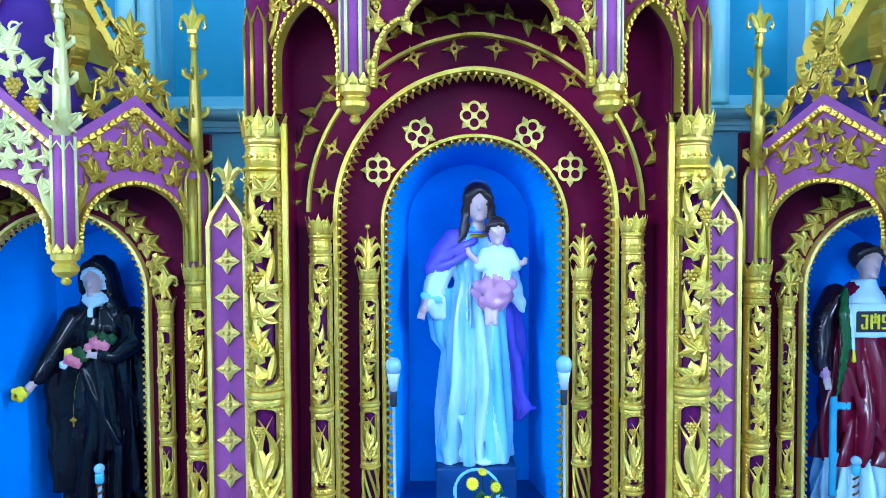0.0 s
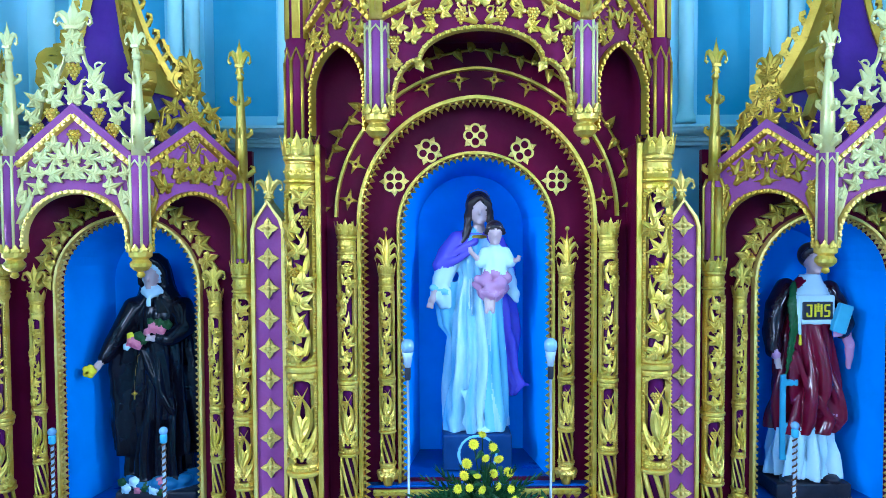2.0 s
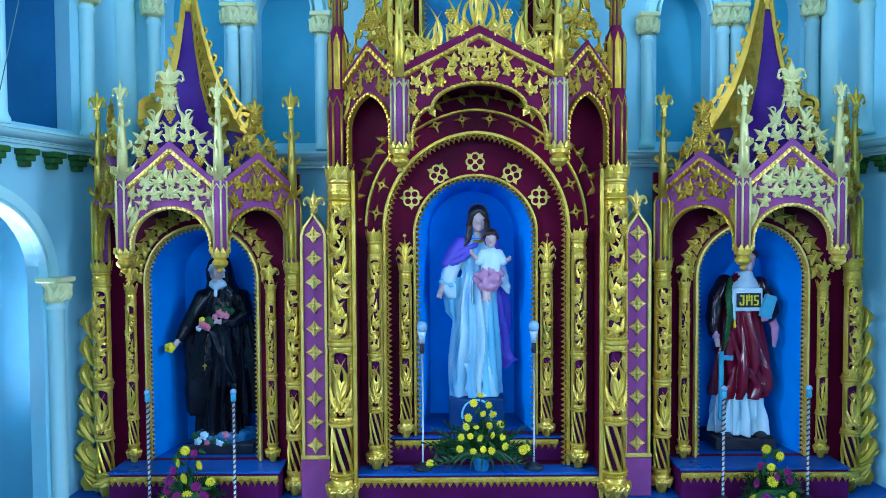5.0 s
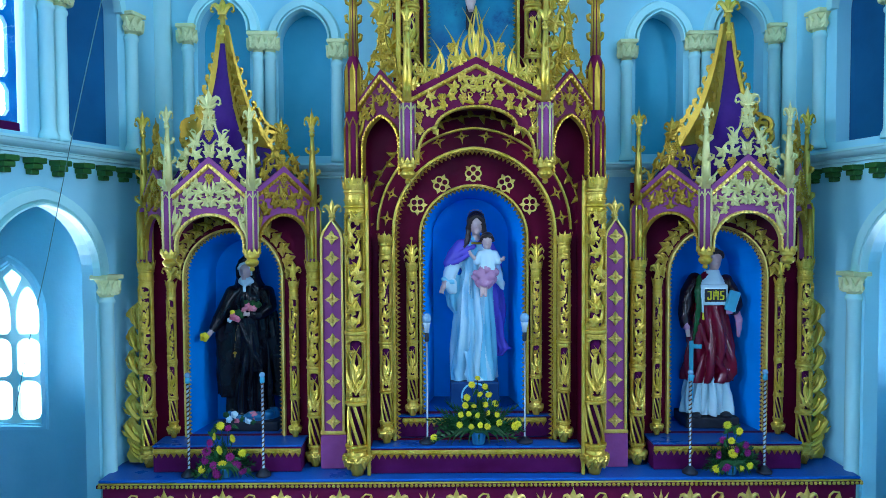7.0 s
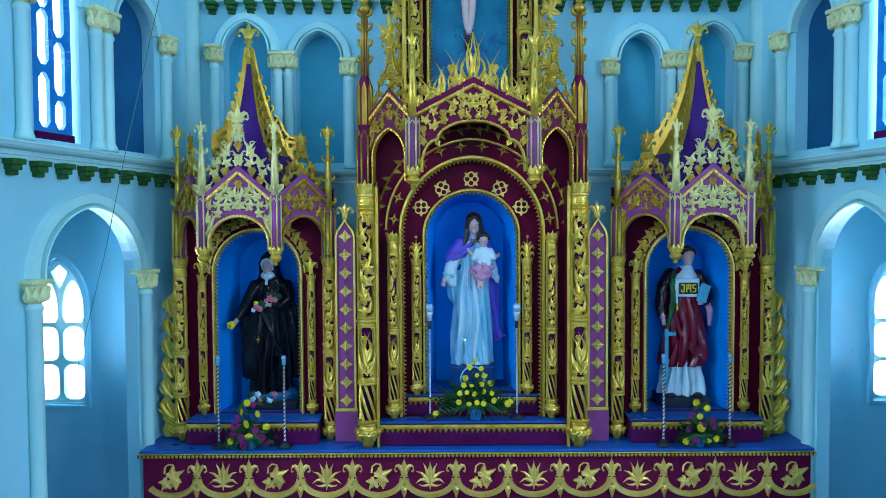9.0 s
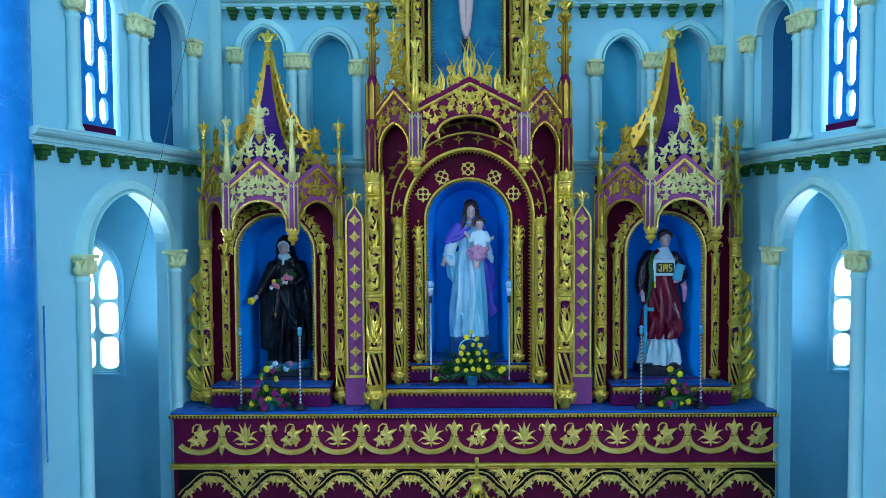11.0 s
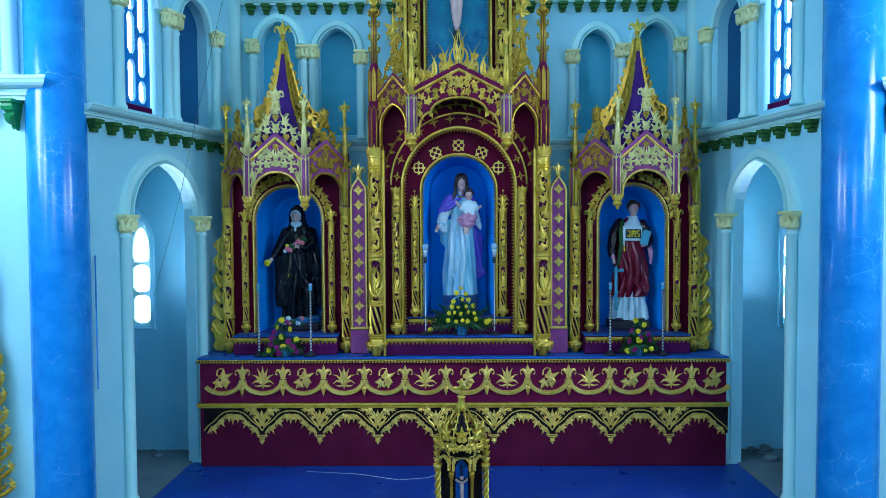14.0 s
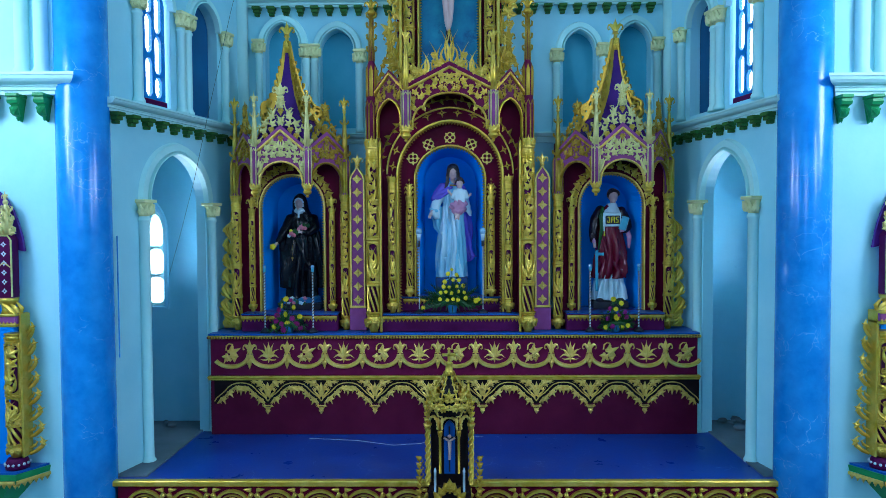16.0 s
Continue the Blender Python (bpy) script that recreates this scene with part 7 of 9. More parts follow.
def statue_madonna():
    # 0 robe, 1 pale blue, 2 mantle, 3 skin, 4 hair, 5 pink, 6 white, 7 pedestal, 8 gold
    sway_x = lambda Z: 0.9 * np.sin(0.045 * Z + 0.6)
    P = []
    # mantle behind the body, falling to a blown hem at one side
    P.append((2, 1.0, drape([(16, 18.5, 1, 2.5, 2.0, 0.3), (22, 20, 1, 5.5, 3.0, 0.34), (30, 16.5, 2, 5.5, 4.0, 0.3), (45, 14.5, 3, 7.5, 5.0, 0.24), (66, 10.5, 4, 11, 6, 0.16), (84, 4, 4, 15, 7, 0.10), (95, 0, 3, 13, 7, 0.04), (101, 0, 2, 8, 6, 0)], ((7, 0.4, 0.03, 1.0), (4, 1.2, -0.05, 0.6)))))
    P.append((2, 0.8, bone([(19, 0, 24), (24, -1, 22.5), (27.5, -1, 22)], [2.2, 1.8, 0.5], 0.6, 0.3)))
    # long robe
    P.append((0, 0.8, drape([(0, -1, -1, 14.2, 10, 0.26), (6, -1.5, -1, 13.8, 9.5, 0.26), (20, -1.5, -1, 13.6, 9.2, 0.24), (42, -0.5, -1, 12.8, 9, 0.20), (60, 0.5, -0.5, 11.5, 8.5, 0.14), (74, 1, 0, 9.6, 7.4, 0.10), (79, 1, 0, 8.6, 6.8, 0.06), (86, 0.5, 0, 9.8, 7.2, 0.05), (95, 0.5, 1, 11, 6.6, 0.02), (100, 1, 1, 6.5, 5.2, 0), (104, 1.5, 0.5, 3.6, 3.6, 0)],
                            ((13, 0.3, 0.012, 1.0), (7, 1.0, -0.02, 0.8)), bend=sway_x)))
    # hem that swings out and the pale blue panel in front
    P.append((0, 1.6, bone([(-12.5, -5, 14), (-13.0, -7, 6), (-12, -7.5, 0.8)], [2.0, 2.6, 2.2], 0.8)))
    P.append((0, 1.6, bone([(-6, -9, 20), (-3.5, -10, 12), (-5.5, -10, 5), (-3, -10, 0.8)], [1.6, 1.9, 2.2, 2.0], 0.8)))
    P.append((1, 1.2, drape([(0.2, 8, -5, 6.5, 5.5, 0.3), (12, 8.5, -5, 7, 5.5, 0.3), (28, 8.5, -4.5, 6.6, 5, 0.26), (45, 8.5, -3.5, 5.4, 4.6, 0.2), (62, 9.5, -2.5, 4.6, 4.4, 0.1), (74, 9.5, -2, 3.6, 3.6, 0.05)], ((6, 0.5, 0.05, 1.0),))))
    P.append((6, 0.6, blob((3.5, -9.5, 1.0), (3.6, 3.6, 1.3))))
    # belt cords
    for x0, z1 in ((-2.0, 60), (-3.4, 63)):
        P.append((6, 0.3, bone([(x0, -7.5, 78), (x0 - 0.3, -9.2, z1)], [0.35, 0.45])))
    P.append((0, 0.4, drape([(77.2, 1, 0, 9.0, 7.2, 0.03), (78.6, 1, 0, 9.0, 7.2, 0.03)], ((12, 0, 0, 1.0),))))
    # blue lining and sleeve of the outstretched arm
    P.append((1, 1.2, drape([(47, -12.5, 1, 1.5, 2.5, 0.1), (53, -15, 1, 4.0, 4.0, 0.2), (64, -15.5, 0, 5.0, 5.0, 0.2), (76, -14, 0, 5.5, 5.0, 0.12)], ((5, 0.2, 0.05, 1.0),))))
    P.append((6, 1.0, bone([(-13, -2, 86), (-17.5, -4, 77), (-19.5, -6, 70.5), (-16.5, -6, 65.5)], [5.0, 5.0, 4.2, 3.0], 0.85, 0.22, 0.9)))
    P.append((1, 0.4, bone([(-22.3, -7.5, 73.5), (-15.5, -8, 71.2)], [1.7, 1.7], 1.0)))
    P.append((6, 0.5, bone([(-15.5, -7, 71), (-14.5, -7, 64.5)], [3.0, 2.0], 0.7)))
    P += fingers((-22.6, -9, 67.6), (-0.28, -0.96), 5.6, 3)
    P.append((3, 0.8, bone([(-20.5, -7.5, 72), (-22.4, -9, 68)], [1.9, 1.6])))
    # mantle over the shoulders, drawn across the arm
    P.append((2, 1.4, bone([(-2, 1, 99), (-9, -0.5, 97), (-14, -1.5, 90), (-18, -3, 84.5)], [5.0, 5.2, 5.6, 4.2], 0.9, 0.25, 0.7)))
    P.append((2, 1.0, bone([(-16.5, -5.5, 85), (-9, -7.6, 88), (-3, -7.4, 92)], [2.2, 1.9, 1.4], 0.7)))
    P.append((2, 1.0, bone([(-12, -5.5, 90.5), (-5, -6.8, 95), (0, -5.5, 97)], [1.8, 1.7, 1.3], 0.7)))
    P.append((2, 1.4, bone([(4, 1, 99), (11, 0, 95.5), (15.5, -1, 87), (17.5, -2, 79)], [4.6, 4.8, 4.6, 3.4], 0.85, 0.2, 0.8)))
    # supporting arm with its hanging white sleeve
    P.append((6, 1.0, bone([(14.5, -3, 84), (17.0, -6, 76), (10, -9.5, 72)], [3.8, 4.0, 3.0], 0.9)))
    P.append((6, 0.8, bone([(16.5, -7, 76), (19.5, -7.5, 70), (20.8, -7.5, 66.5)], [3.4, 2.8, 1.3], 0.55, 0.2)))
    # child
    P.append((5, 1.2, drape([(66.5, 7, -11.5, 3.0, 3.0, 0.1), (70, 7.0, -12, 5.8, 4.2, 0.3), (76, 8.0, -12, 7.6, 4.8, 0.32), (80, 9, -12, 7.0, 4.6, 0.2), (83, 9, -12, 5.6, 4.0, 0.05)], ((6, 0.3, 0.22, 1.0), (3, 1.0, -0.3, 0.8)))))
    P.append((5, 0.9, bone([(0.5, -13.5, 78.5), (7, -16, 75), (13, -15.5, 77)], [2.0, 2.4, 2.0], 0.7)))
    P.append((5, 0.9, bone([(2.5, -15, 72), (8, -16.2, 70.5), (13, -15, 73)], [1.8, 2.1, 1.6], 0.7)))
    P.append((6, 0.8, drape([(80.5, 9.2, -12, 6.0, 4.2, 0.08), (86, 9.4, -12, 6.0, 4.2, 0.06), (92, 9.3, -12, 6.2, 3.8, 0.02), (95.2, 9.2, -12, 2.6, 2.4, 0)], ((8, 0, 0.02, 1.0),))))
    for q, hx, hz in ((-1, -3.2, 92.2), (1, 20.6, 88.0)):
        P.append((6, 0.8, bone([(9.3 + q * 5, -12, 91.6), (9.3 + q * 7.6, -13, 86.6)], [2.8, 2.7])))
        P.append((3, 0.6, bone([(9.3 + q * 7.4, -13.4, 86.8), (hx, -15, hz)], [1.4, 1.15])))
        P += fingers((hx, -15, hz + 0.6), (q * 0.35, 0.93), 2.9, 3, 0.34)
        P.append((3, 0.6, bone([(6.4 + q * 1.4, -14.5, 68.5), (6.2 + q * 1.4, -16, 63.2), (6.0 + q * 1.6, -17.8, 62.2)], [1.5, 1.2, 1.0])))
    P += carved_head((9.1, -12.6, 100.4), 10.6, 3, -0.15)
    P.append((4, 0.6, blob((9.1, -11.6, 103.4), (4.6, 4.7, 4.3))))
    for k in range(9):
        a = math.pi * (0.02 + 0.96 * k / 8)
        P.append((4, 0.4, blob((9.1 + 4.3 * math.cos(a), -13.0 - 2.9 * math.sin(a), 101.2 + 3.5 * math.sin(a)), (1.25, 1.2, 1.25))))
    # head, hair parted in the middle, gold collar
    P += carved_head((1.8, -1.5, 112.4), 14.6, 3, 0.25)
    P.append((8, 0.4, drape([(98.4, 1.4, 0, 6.2, 5.6, 0), (100, 1.4, 0, 5.4, 5.2, 0)])))
    P.append((4, 1.0, blob((1.8, 0.6, 115.2), (6.9, 6.8, 7.9))))
    for q in (-1, 1):
        P.append((4, 0.9, bone([(1.8 + q * 0.8, -6.0, 119.2), (1.8 + q * 4.4, -5.6, 116.2), (1.8 + q * 5.7, -3.2, 110), (1.8 + q * 5.9, -3.2, 104), (1.8 + q * 7.2, -4.0, 99.2), (1.8 + q * 8.6, -4.6, 96.8)], [1.5, 2.0, 2.0, 1.9, 1.6, 0.6], 1.0, 0.16, 1.6)))
    P.append((8, 0.3, bone([(-4.6, 2, 119.5), (-2.5, 3, 122.8), (1.8, 3, 124.2), (6, 3, 122.8), (8.2, 2, 119.5)], [0.3] * 5)))
    # pedestal with a pale ring on its front
    P.append((7, 0.3, slab((0, 0, -9.6), (17.5, 13, 9.2), 0, 0.8)))
    P.append((1, 0.2, bone([(9.5 * math.cos(k * math.pi / 10), -13, -10.5 + 9.5 * math.sin(k * math.pi / 10)) for k in range(21)], [0.5] * 21)))
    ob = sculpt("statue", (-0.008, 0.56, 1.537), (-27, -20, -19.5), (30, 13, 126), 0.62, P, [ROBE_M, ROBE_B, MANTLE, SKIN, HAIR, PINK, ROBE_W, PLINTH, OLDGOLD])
    return tagged(ob, "glossy white and violet robed statue holding a child figure", "statue")


def statue_habit():
    # 0 black, 1 white, 2 skin, 3 rose, 4 leaves, 5 base blue, 6 dark base, 7 gold, 8 yellow
    P = [(0, 0.8, drape([(0, -1, -1, 14, 10, 0.24), (10, -1, -1, 13.4, 9.6, 0.24), (30, -0.5, -1, 12.6, 9.2, 0.22), (50, 0, -0.5, 11.8, 8.8, 0.18), (68, 0, 0, 10.8, 8, 0.08), (84, -0.5, 0.5, 11.2, 7.2, 0.02), (92, -1, 1, 7.5, 5.6, 0), (97, -1.5, 0, 4, 4, 0)], ((13, 0.5, 0.01, 1.0), (6, 1.0, -0.03, 0.8))))]
    # scapular panel with its folded corner
    P.append((0, 0.6, drape([(30, 1.5, -8.0, 6.5, 2.0, 0.2), (48, 1.5, -7.6, 6.2, 2.0, 0.2), (70, 0, -7.4, 5.4, 1.8, 0.08)], ((7, 0.2, 0.05, 1.0),))))
    P.append((0, 0.8, bone([(-6, -8.6, 66), (1, -10, 50), (6, -10, 40), (9, -9.6, 34)], [1.2, 1.4, 1.5, 1.3], 0.7)))
    # cloak, open in front, longer at one side
    P.append((0, 1.0, drape([(11, -0.5, 1.5, 21, 10.5, 0.22), (26, -1.5, 1.5, 21.5, 10.5, 0.20), (48, -1.5, 1.5, 20.5, 10, 0.18), (68, -1, 1.5, 18.6, 9.4, 0.12), (82, -0.5, 1.5, 15.8, 8.6, 0.06), (91, -0.5, 1.5, 11.5, 7.2, 0.02), (99, -1, 1, 6.2, 5.4, 0)],
                            ((15, 0.8, 0.012, 1.0), (9, 0.2, -0.016, 0.7)), (-90, [(11, 38), (40, 42), (70, 46), (82, 40), (90, 26), (96, 10)]))))
    P.append((0, 1.2, bone([(-12, -1, 86), (-17, -4, 76), (-21, -8, 68), (-23.4, -10.5, 62.5)], [6.2, 5.6, 4.6, 3.4], 0.85, 0.2, 0.8)))
    P.append((0, 1.2, bone([(-20, -6, 68), (-21, -5, 55), (-21.5, -3, 36), (-22.5, -2, 28)], [3.6, 3.4, 3.0, 1.6], 0.7, 0.25, 0.6)))
    P += fingers((-26.2, -13, 58.4), (-0.6, -0.8), 5.6, 2)
    P.append((2, 0.7, bone([(-23.2, -10.8, 62.6), (-26, -12.8, 58.8)], [1.8, 1.6])))
    P += blossom((-28.8, -15.4, 56.6), 3.2, 8)
    P.append((0, 1.2, bone([(12, -1, 86), (15.2, -5, 77), (9, -10, 71.5), (5, -11, 72)], [6.0, 5.2, 4.0, 3.2], 0.9, 0.15, 0.8)))
    P += fingers((2.2, -12.4, 72.2), (-0.97, 0.12), 5.0, 2)
    # roses and leaves held at the breast and in the lap of the habit
    for x, z, r, m in ((1.8, 77.5, 2.7, 3), (5.6, 76.4, 2.3, 3), (-1.2, 75.6, 1.9, 3), (4.6, 80.2, 2.2, 4), (8.8, 79.2, 2.4, 4), (0.2, 81.0, 1.8, 4), (-9.0, 70.4, 2.6, 3), (-6.2, 68.6, 2.1, 3), (-11.8, 68.2, 1.9, 1), (-9.6, 73.6, 1.9, 8), (-5.4, 73.6, 2.3, 4), (-3.0, 71.0, 1.8, 4)):
        P += blossom((x, -12.0, z), r, m)
    # small cross on its cord
    P.append((7, 0.1, slab((-8.6, -11.4, 43.4), (0.5, 0.5, 2.4))))
    P.append((7, 0.1, slab((-8.6, -11.4, 44.2), (1.5, 0.5, 0.5))))
    P.append((7, 0.1, bone([(-8.6, -11.2, 46), (-8.2, -10.8, 56), (-7.0, -9.6, 64)], [0.3, 0.3, 0.3])))
    # wimple, head, veil
    P.append((1, 0.8, blob((-2.0, -2.2, 95.4), (5.6, 5.2, 3.9))))
    P.append((1, 0.6, bone([(-6.0, -5.0, 96.6), (-2.0, -7.0, 93.6), (2.0, -5.0, 96.6)], [1.0, 1.0, 1.0])))
    P.append((1, 0.6, bone([(-6.6, -4.2, 95.0), (-2.0, -7.6, 92.6), (2.6, -4.2, 95.0)], [1.2, 1.3, 1.2])))
    P.append((1, 0.3, slab((-2.0, -8.4, 89.6), (1.1, 0.7, 2.0), 0, 0.4)))
    P += carved_head((-2.2, -2.6, 102.6), 13.0, 2, -0.4)
    P.append((1, 0.6, blob((-2.2, -0.8, 104.0), (5.7, 5.9, 7.0))))
    P.append((1, 0.5, bone([(-6.8, -5.0, 104.5), (-5.2, -6.4, 107.6), (-2.4, -7.0, 108.8), (0.6, -6.4, 107.6), (2.2, -5.0, 104.5)], [0.8] * 5)))
    P.append((0, 1.0, drape([(78, -1, 4, 14, 6.5, 0.10), (88, -1.5, 3.5, 11.5, 7, 0.08), (98, -2, 3, 8.6, 7, 0.04), (106, -2.2, 2, 7.6, 7.0, 0.01), (111, -2.2, 1.6, 6.0, 6.0, 0), (114.5, -2.2, 1.2, 2.0, 2.2, 0)], ((9, 0.5, 0.02, 1.0),), (-90, [(78, 30), (100, 44), (106, 46), (109, 30), (111, 0), (112, -60)]))))
    P.append((0, 0.8, bone([(-8.4, -2.0, 99), (-8.2, -3.2, 105), (-5.6, -5.0, 110), (-2.2, -5.6, 111.6), (1.2, -5.0, 110), (3.8, -3.2, 105), (4.0, -2.0, 99)], [1.5] * 7)))
    # cloudy blue base with roses on a dark block
    P.append((6, 0.6, slab((2.0, 0.5, -8.6), (20.5, 14.5, 3.6), 0, 1.2)))
    P.append((5, 2.0, blob((1.5, -1, -3.2), (19, 13, 4.6))))
    for i in range(11):
        a = i * 2.4
        P.append((5, 1.2, blob((1.5 + 15 * math.cos(a), -3 + 9 * math.sin(a), -2.4 + 0.8 * (i % 3)), (4.2, 3.6, 2.8))))
    for x, z, r, m in ((-13, -3.4, 2.4, 1), (-9, 0.2, 2.6, 1), (-4, -2.6, 2.3, 4), (1, -4.0, 2.6, 1), (4.4, -0.2, 2.8, 3), (4.0, -5.2, 2.2, 4), (-7, -3.8, 2.2, 3), (-15, 0.0, 2.2, 4)):
        P += blossom((x, -13.2, z), r, m)
    ob = sculpt("statue", (-1.645, 0.56, 1.309), (-33, -18, -12.4), (27, 14, 117), 0.64, P, [BLACK, ROBE_W, SKIN, ROSE, FOLIAGE, BASEBLUE, DARKBASE, OLDGOLD, YELLOW])
    return tagged(ob, "glossy black robed statue holding painted roses", "statue")


def statue_deacon():
    # 0 red, 1 white, 2 skin, 3 hair, 4 palm, 5 blue, 6 black, 7 yellow, 8 pale pink, 9 dark sleeve
    P = [(1, 0.8, drape([(0, 0, -1, 16, 10.5, 0.26), (12, -0.5, -1, 14.8, 10, 0.26), (26, -0.5, 0, 12.5, 9, 0.2), (34, 0, 0, 9, 6, 0.1)], ((15, 0.4, 0.02, 1.0), (8, 1.2, -0.03, 0.8))))]
    P.append((0, 0.7, drape([(23.5, -1.5, -1, 14.5, 11, 0.22), (30, 1, -1, 16, 11.4, 0.24), (46, 0.8, -1, 14.6, 11, 0.24), (62, 0.5, -0.5, 13, 10, 0.2), (78, 0.5, 0, 12, 8.6, 0.08), (92, 1.0, 0.5, 12.6, 8.0, 0.02), (99, 1.5, 0.5, 9.0, 6.6, 0), (104, 2.4, 0, 4.6, 4.4, 0)],
                            ((11, 0.6, 0.03, 1.0), (5, 1.4, -0.045, 0.9)))))
    # slanting hem folds
    P.append((0, 1.2, bone([(-9, -9.5, 66), (-4, -11.2, 48), (6, -11.5, 34), (13, -9.5, 27)], [1.3, 1.7, 1.8, 1.6], 0.7)))
    P.append((0, 1.2, bone([(4, -10, 70), (7, -11.4, 52), (13, -9, 38)], [1.2, 1.6, 1.5], 0.7)))
    P.append((0, 0.8, bone([(15, -5, 32), (16.5, -5, 24)], [2.2, 0.9], 0.7)))
    P.append((8, 0.6, bone([(12, -9, 33), (15, -8.6, 28)], [1.6, 1.0], 0.6)))
    # dark under sleeves at both shoulders
    P.append((9, 1.0, bone([(-9.5, 0, 97), (-15, -1.5, 88), (-18, -3, 76), (-18.5, -5, 66)], [5.6, 5.6, 5.0, 4.0], 0.9, 0.2, 0.8)))
    P.append((9, 1.0, bone([(12.5, 0, 96), (17.5, -1.5, 87), (19, -4.5, 79), (14, -9, 75.5)], [5.4, 5.0, 4.4, 3.4], 0.9, 0.2, 0.8)))
    P.append((8, 0.5, bone([(-18.4, -6, 66.5), (-18.0, -7, 63.5)], [2.4, 2.2])))
    P += fingers((-17.6, -8, 61.0), (0.05, -1.0), 5.4, 2)
    # pink-lined sleeve that hangs from the book arm
    P.append((8, 0.8, bone([(17.5, -6.5, 77), (19.8, -7.5, 68), (19.6, -7, 57)], [2.6, 2.6, 1.4], 0.6, 0.15)))
    P += fingers((11.8, -11.8, 75.4), (-0.9, -0.2), 5.2, 8)
    P.append((5, 0.2, slab((12.8, -11.6, 83.0), (3.5, 1.7, 7.4), -17, 0.3)))
    P.append((1, 0.1, slab((14.4, -11.2, 82.6), (2.7, 1.1, 7.0), -17, 0.2)))
    # pale collar and the white breast panel with the black tablet
    P.append((1, 0.7, drape([(92, 1.6, -0.5, 11.0, 8.8, 0.0), (97, 1.8, -0.5, 9.2, 7.6, 0.0), (101, 2.4, -0.3, 6.2, 5.8, 0), (104.5, 2.8, -0.3, 5.0, 4.8, 0)])))
    P.append((1, 0.5, slab((1.2, -8.2, 87.2), (9.6, 1.4, 7.4), 0, 0.6)))
    P.append((6, 0.1, slab((1.4, -9.7, 86.8), (7.6, 0.7, 4.4), 0, 0.2)))
    for x in (-7.8,):
        P.append((1, 0.3, bone([(x, -9.6, 93), (x, -10.2, 80), (x + 0.3, -10.2, 75)], [0.9, 0.9, 0.9], 0.6)))
        P.append((7, 0.2, bone([(x + 0.3, -10.4, 74.5), (x + 0.3, -10.6, 70)], [0.5, 1.0])))
    # palm branch over the shoulder
    P.append((4, 0.5, bone([(-8.5, -5.5, 100), (-11, -8.6, 90), (-10.5, -10, 78), (-12.5, -10, 64), (-14.5, -9.5, 52)], [1.5, 2.4, 2.2, 1.6, 0.5], 0.5, 0.25, 2.4)))
    # gridiron at the side
    P.append((5, 0.2, slab((-15.6, -9.5, 32), (1.5, 0.9, 22), 0, 0.3)))
    for z in (50, 27.5):
        P.append((5, 0.2, slab((-12.4, -9.5, z), (4.4, 0.9, 1.5), 0, 0.3)))
    P += carved_head((3.6, -1.8, 112.0), 14.4, 2, 0.15)
    P.append((3, 0.8, blob((3.6, 0.8, 114.6), (6.2, 6.6, 6.8))))
    for k in range(9):
        a = math.pi * k / 8
        P.append((3, 0.5, blob((3.6 + 5.4 * math.cos(a), -3.0 - 3.0 * math.sin(a), 114.4 + 4.0 * math.sin(a)), (1.7, 1.6, 1.7))))
    for q in (-1, 1):
        P.append((6, 0.4, blob((q * 11 - 1.5, -10, 0.4), (4.0, 5.0, 2.0))))
    P.append((6, 0.3, slab((-1, 0, -5.0), (19, 13.5, 3.9), 0, 0.6)))
    ob = sculpt("statue", (1.712, 0.56, 1.278), (-25, -17, -9.6), (24, 14, 123.4), 0.64, P, [RED, ROBE_W, SKIN, HAIR, PALM, BOOKBLUE, DARKBASE, YELLOW, PINK, SLEEVE])
    # the three letters on the tablet
    bm = bmesh.new()
    yy = (-0.1085, -0.103)

    def bar(x0, x1, z0, z1):
        box(bm, x0, x1, *yy, z0, z1, ID, 0)
    bm.from_mesh(ob.data)
    n0 = len(bm.faces)
    bx, bz = 0.014, 0.868
    for x0, x1, z0, z1 in ((-0.058, -0.030, 0.024, 0.032), (-0.040, -0.031, -0.024, 0.026), (-0.056, -0.032, -0.032, -0.024), (-0.060, -0.052, -0.028, -0.010),
                           (-0.019, -0.010, -0.032, 0.032), (0.012, 0.021, -0.032, 0.032), (-0.011, 0.013, -0.006, 0.002), (-0.003, 0.005, -0.005, 0.037), (-0.008, 0.010, 0.018, 0.024),
                           (0.034, 0.060, 0.024, 0.032), (0.031, 0.040, 0.002, 0.028), (0.034, 0.058, -0.005, 0.003), (0.052, 0.061, -0.026, -0.001), (0.031, 0.057, -0.032, -0.024)):
        bar(bx + x0, bx + x1, bz + z0, bz + z1)
    bm.faces.ensure_lookup_table()
    for f in bm.faces[n0:]:
        f.material_index = 7
    bm.to_mesh(ob.data)
    bm.free()
    return tagged(ob, "dark red and white robed statue with a lettered black tablet", "statue")


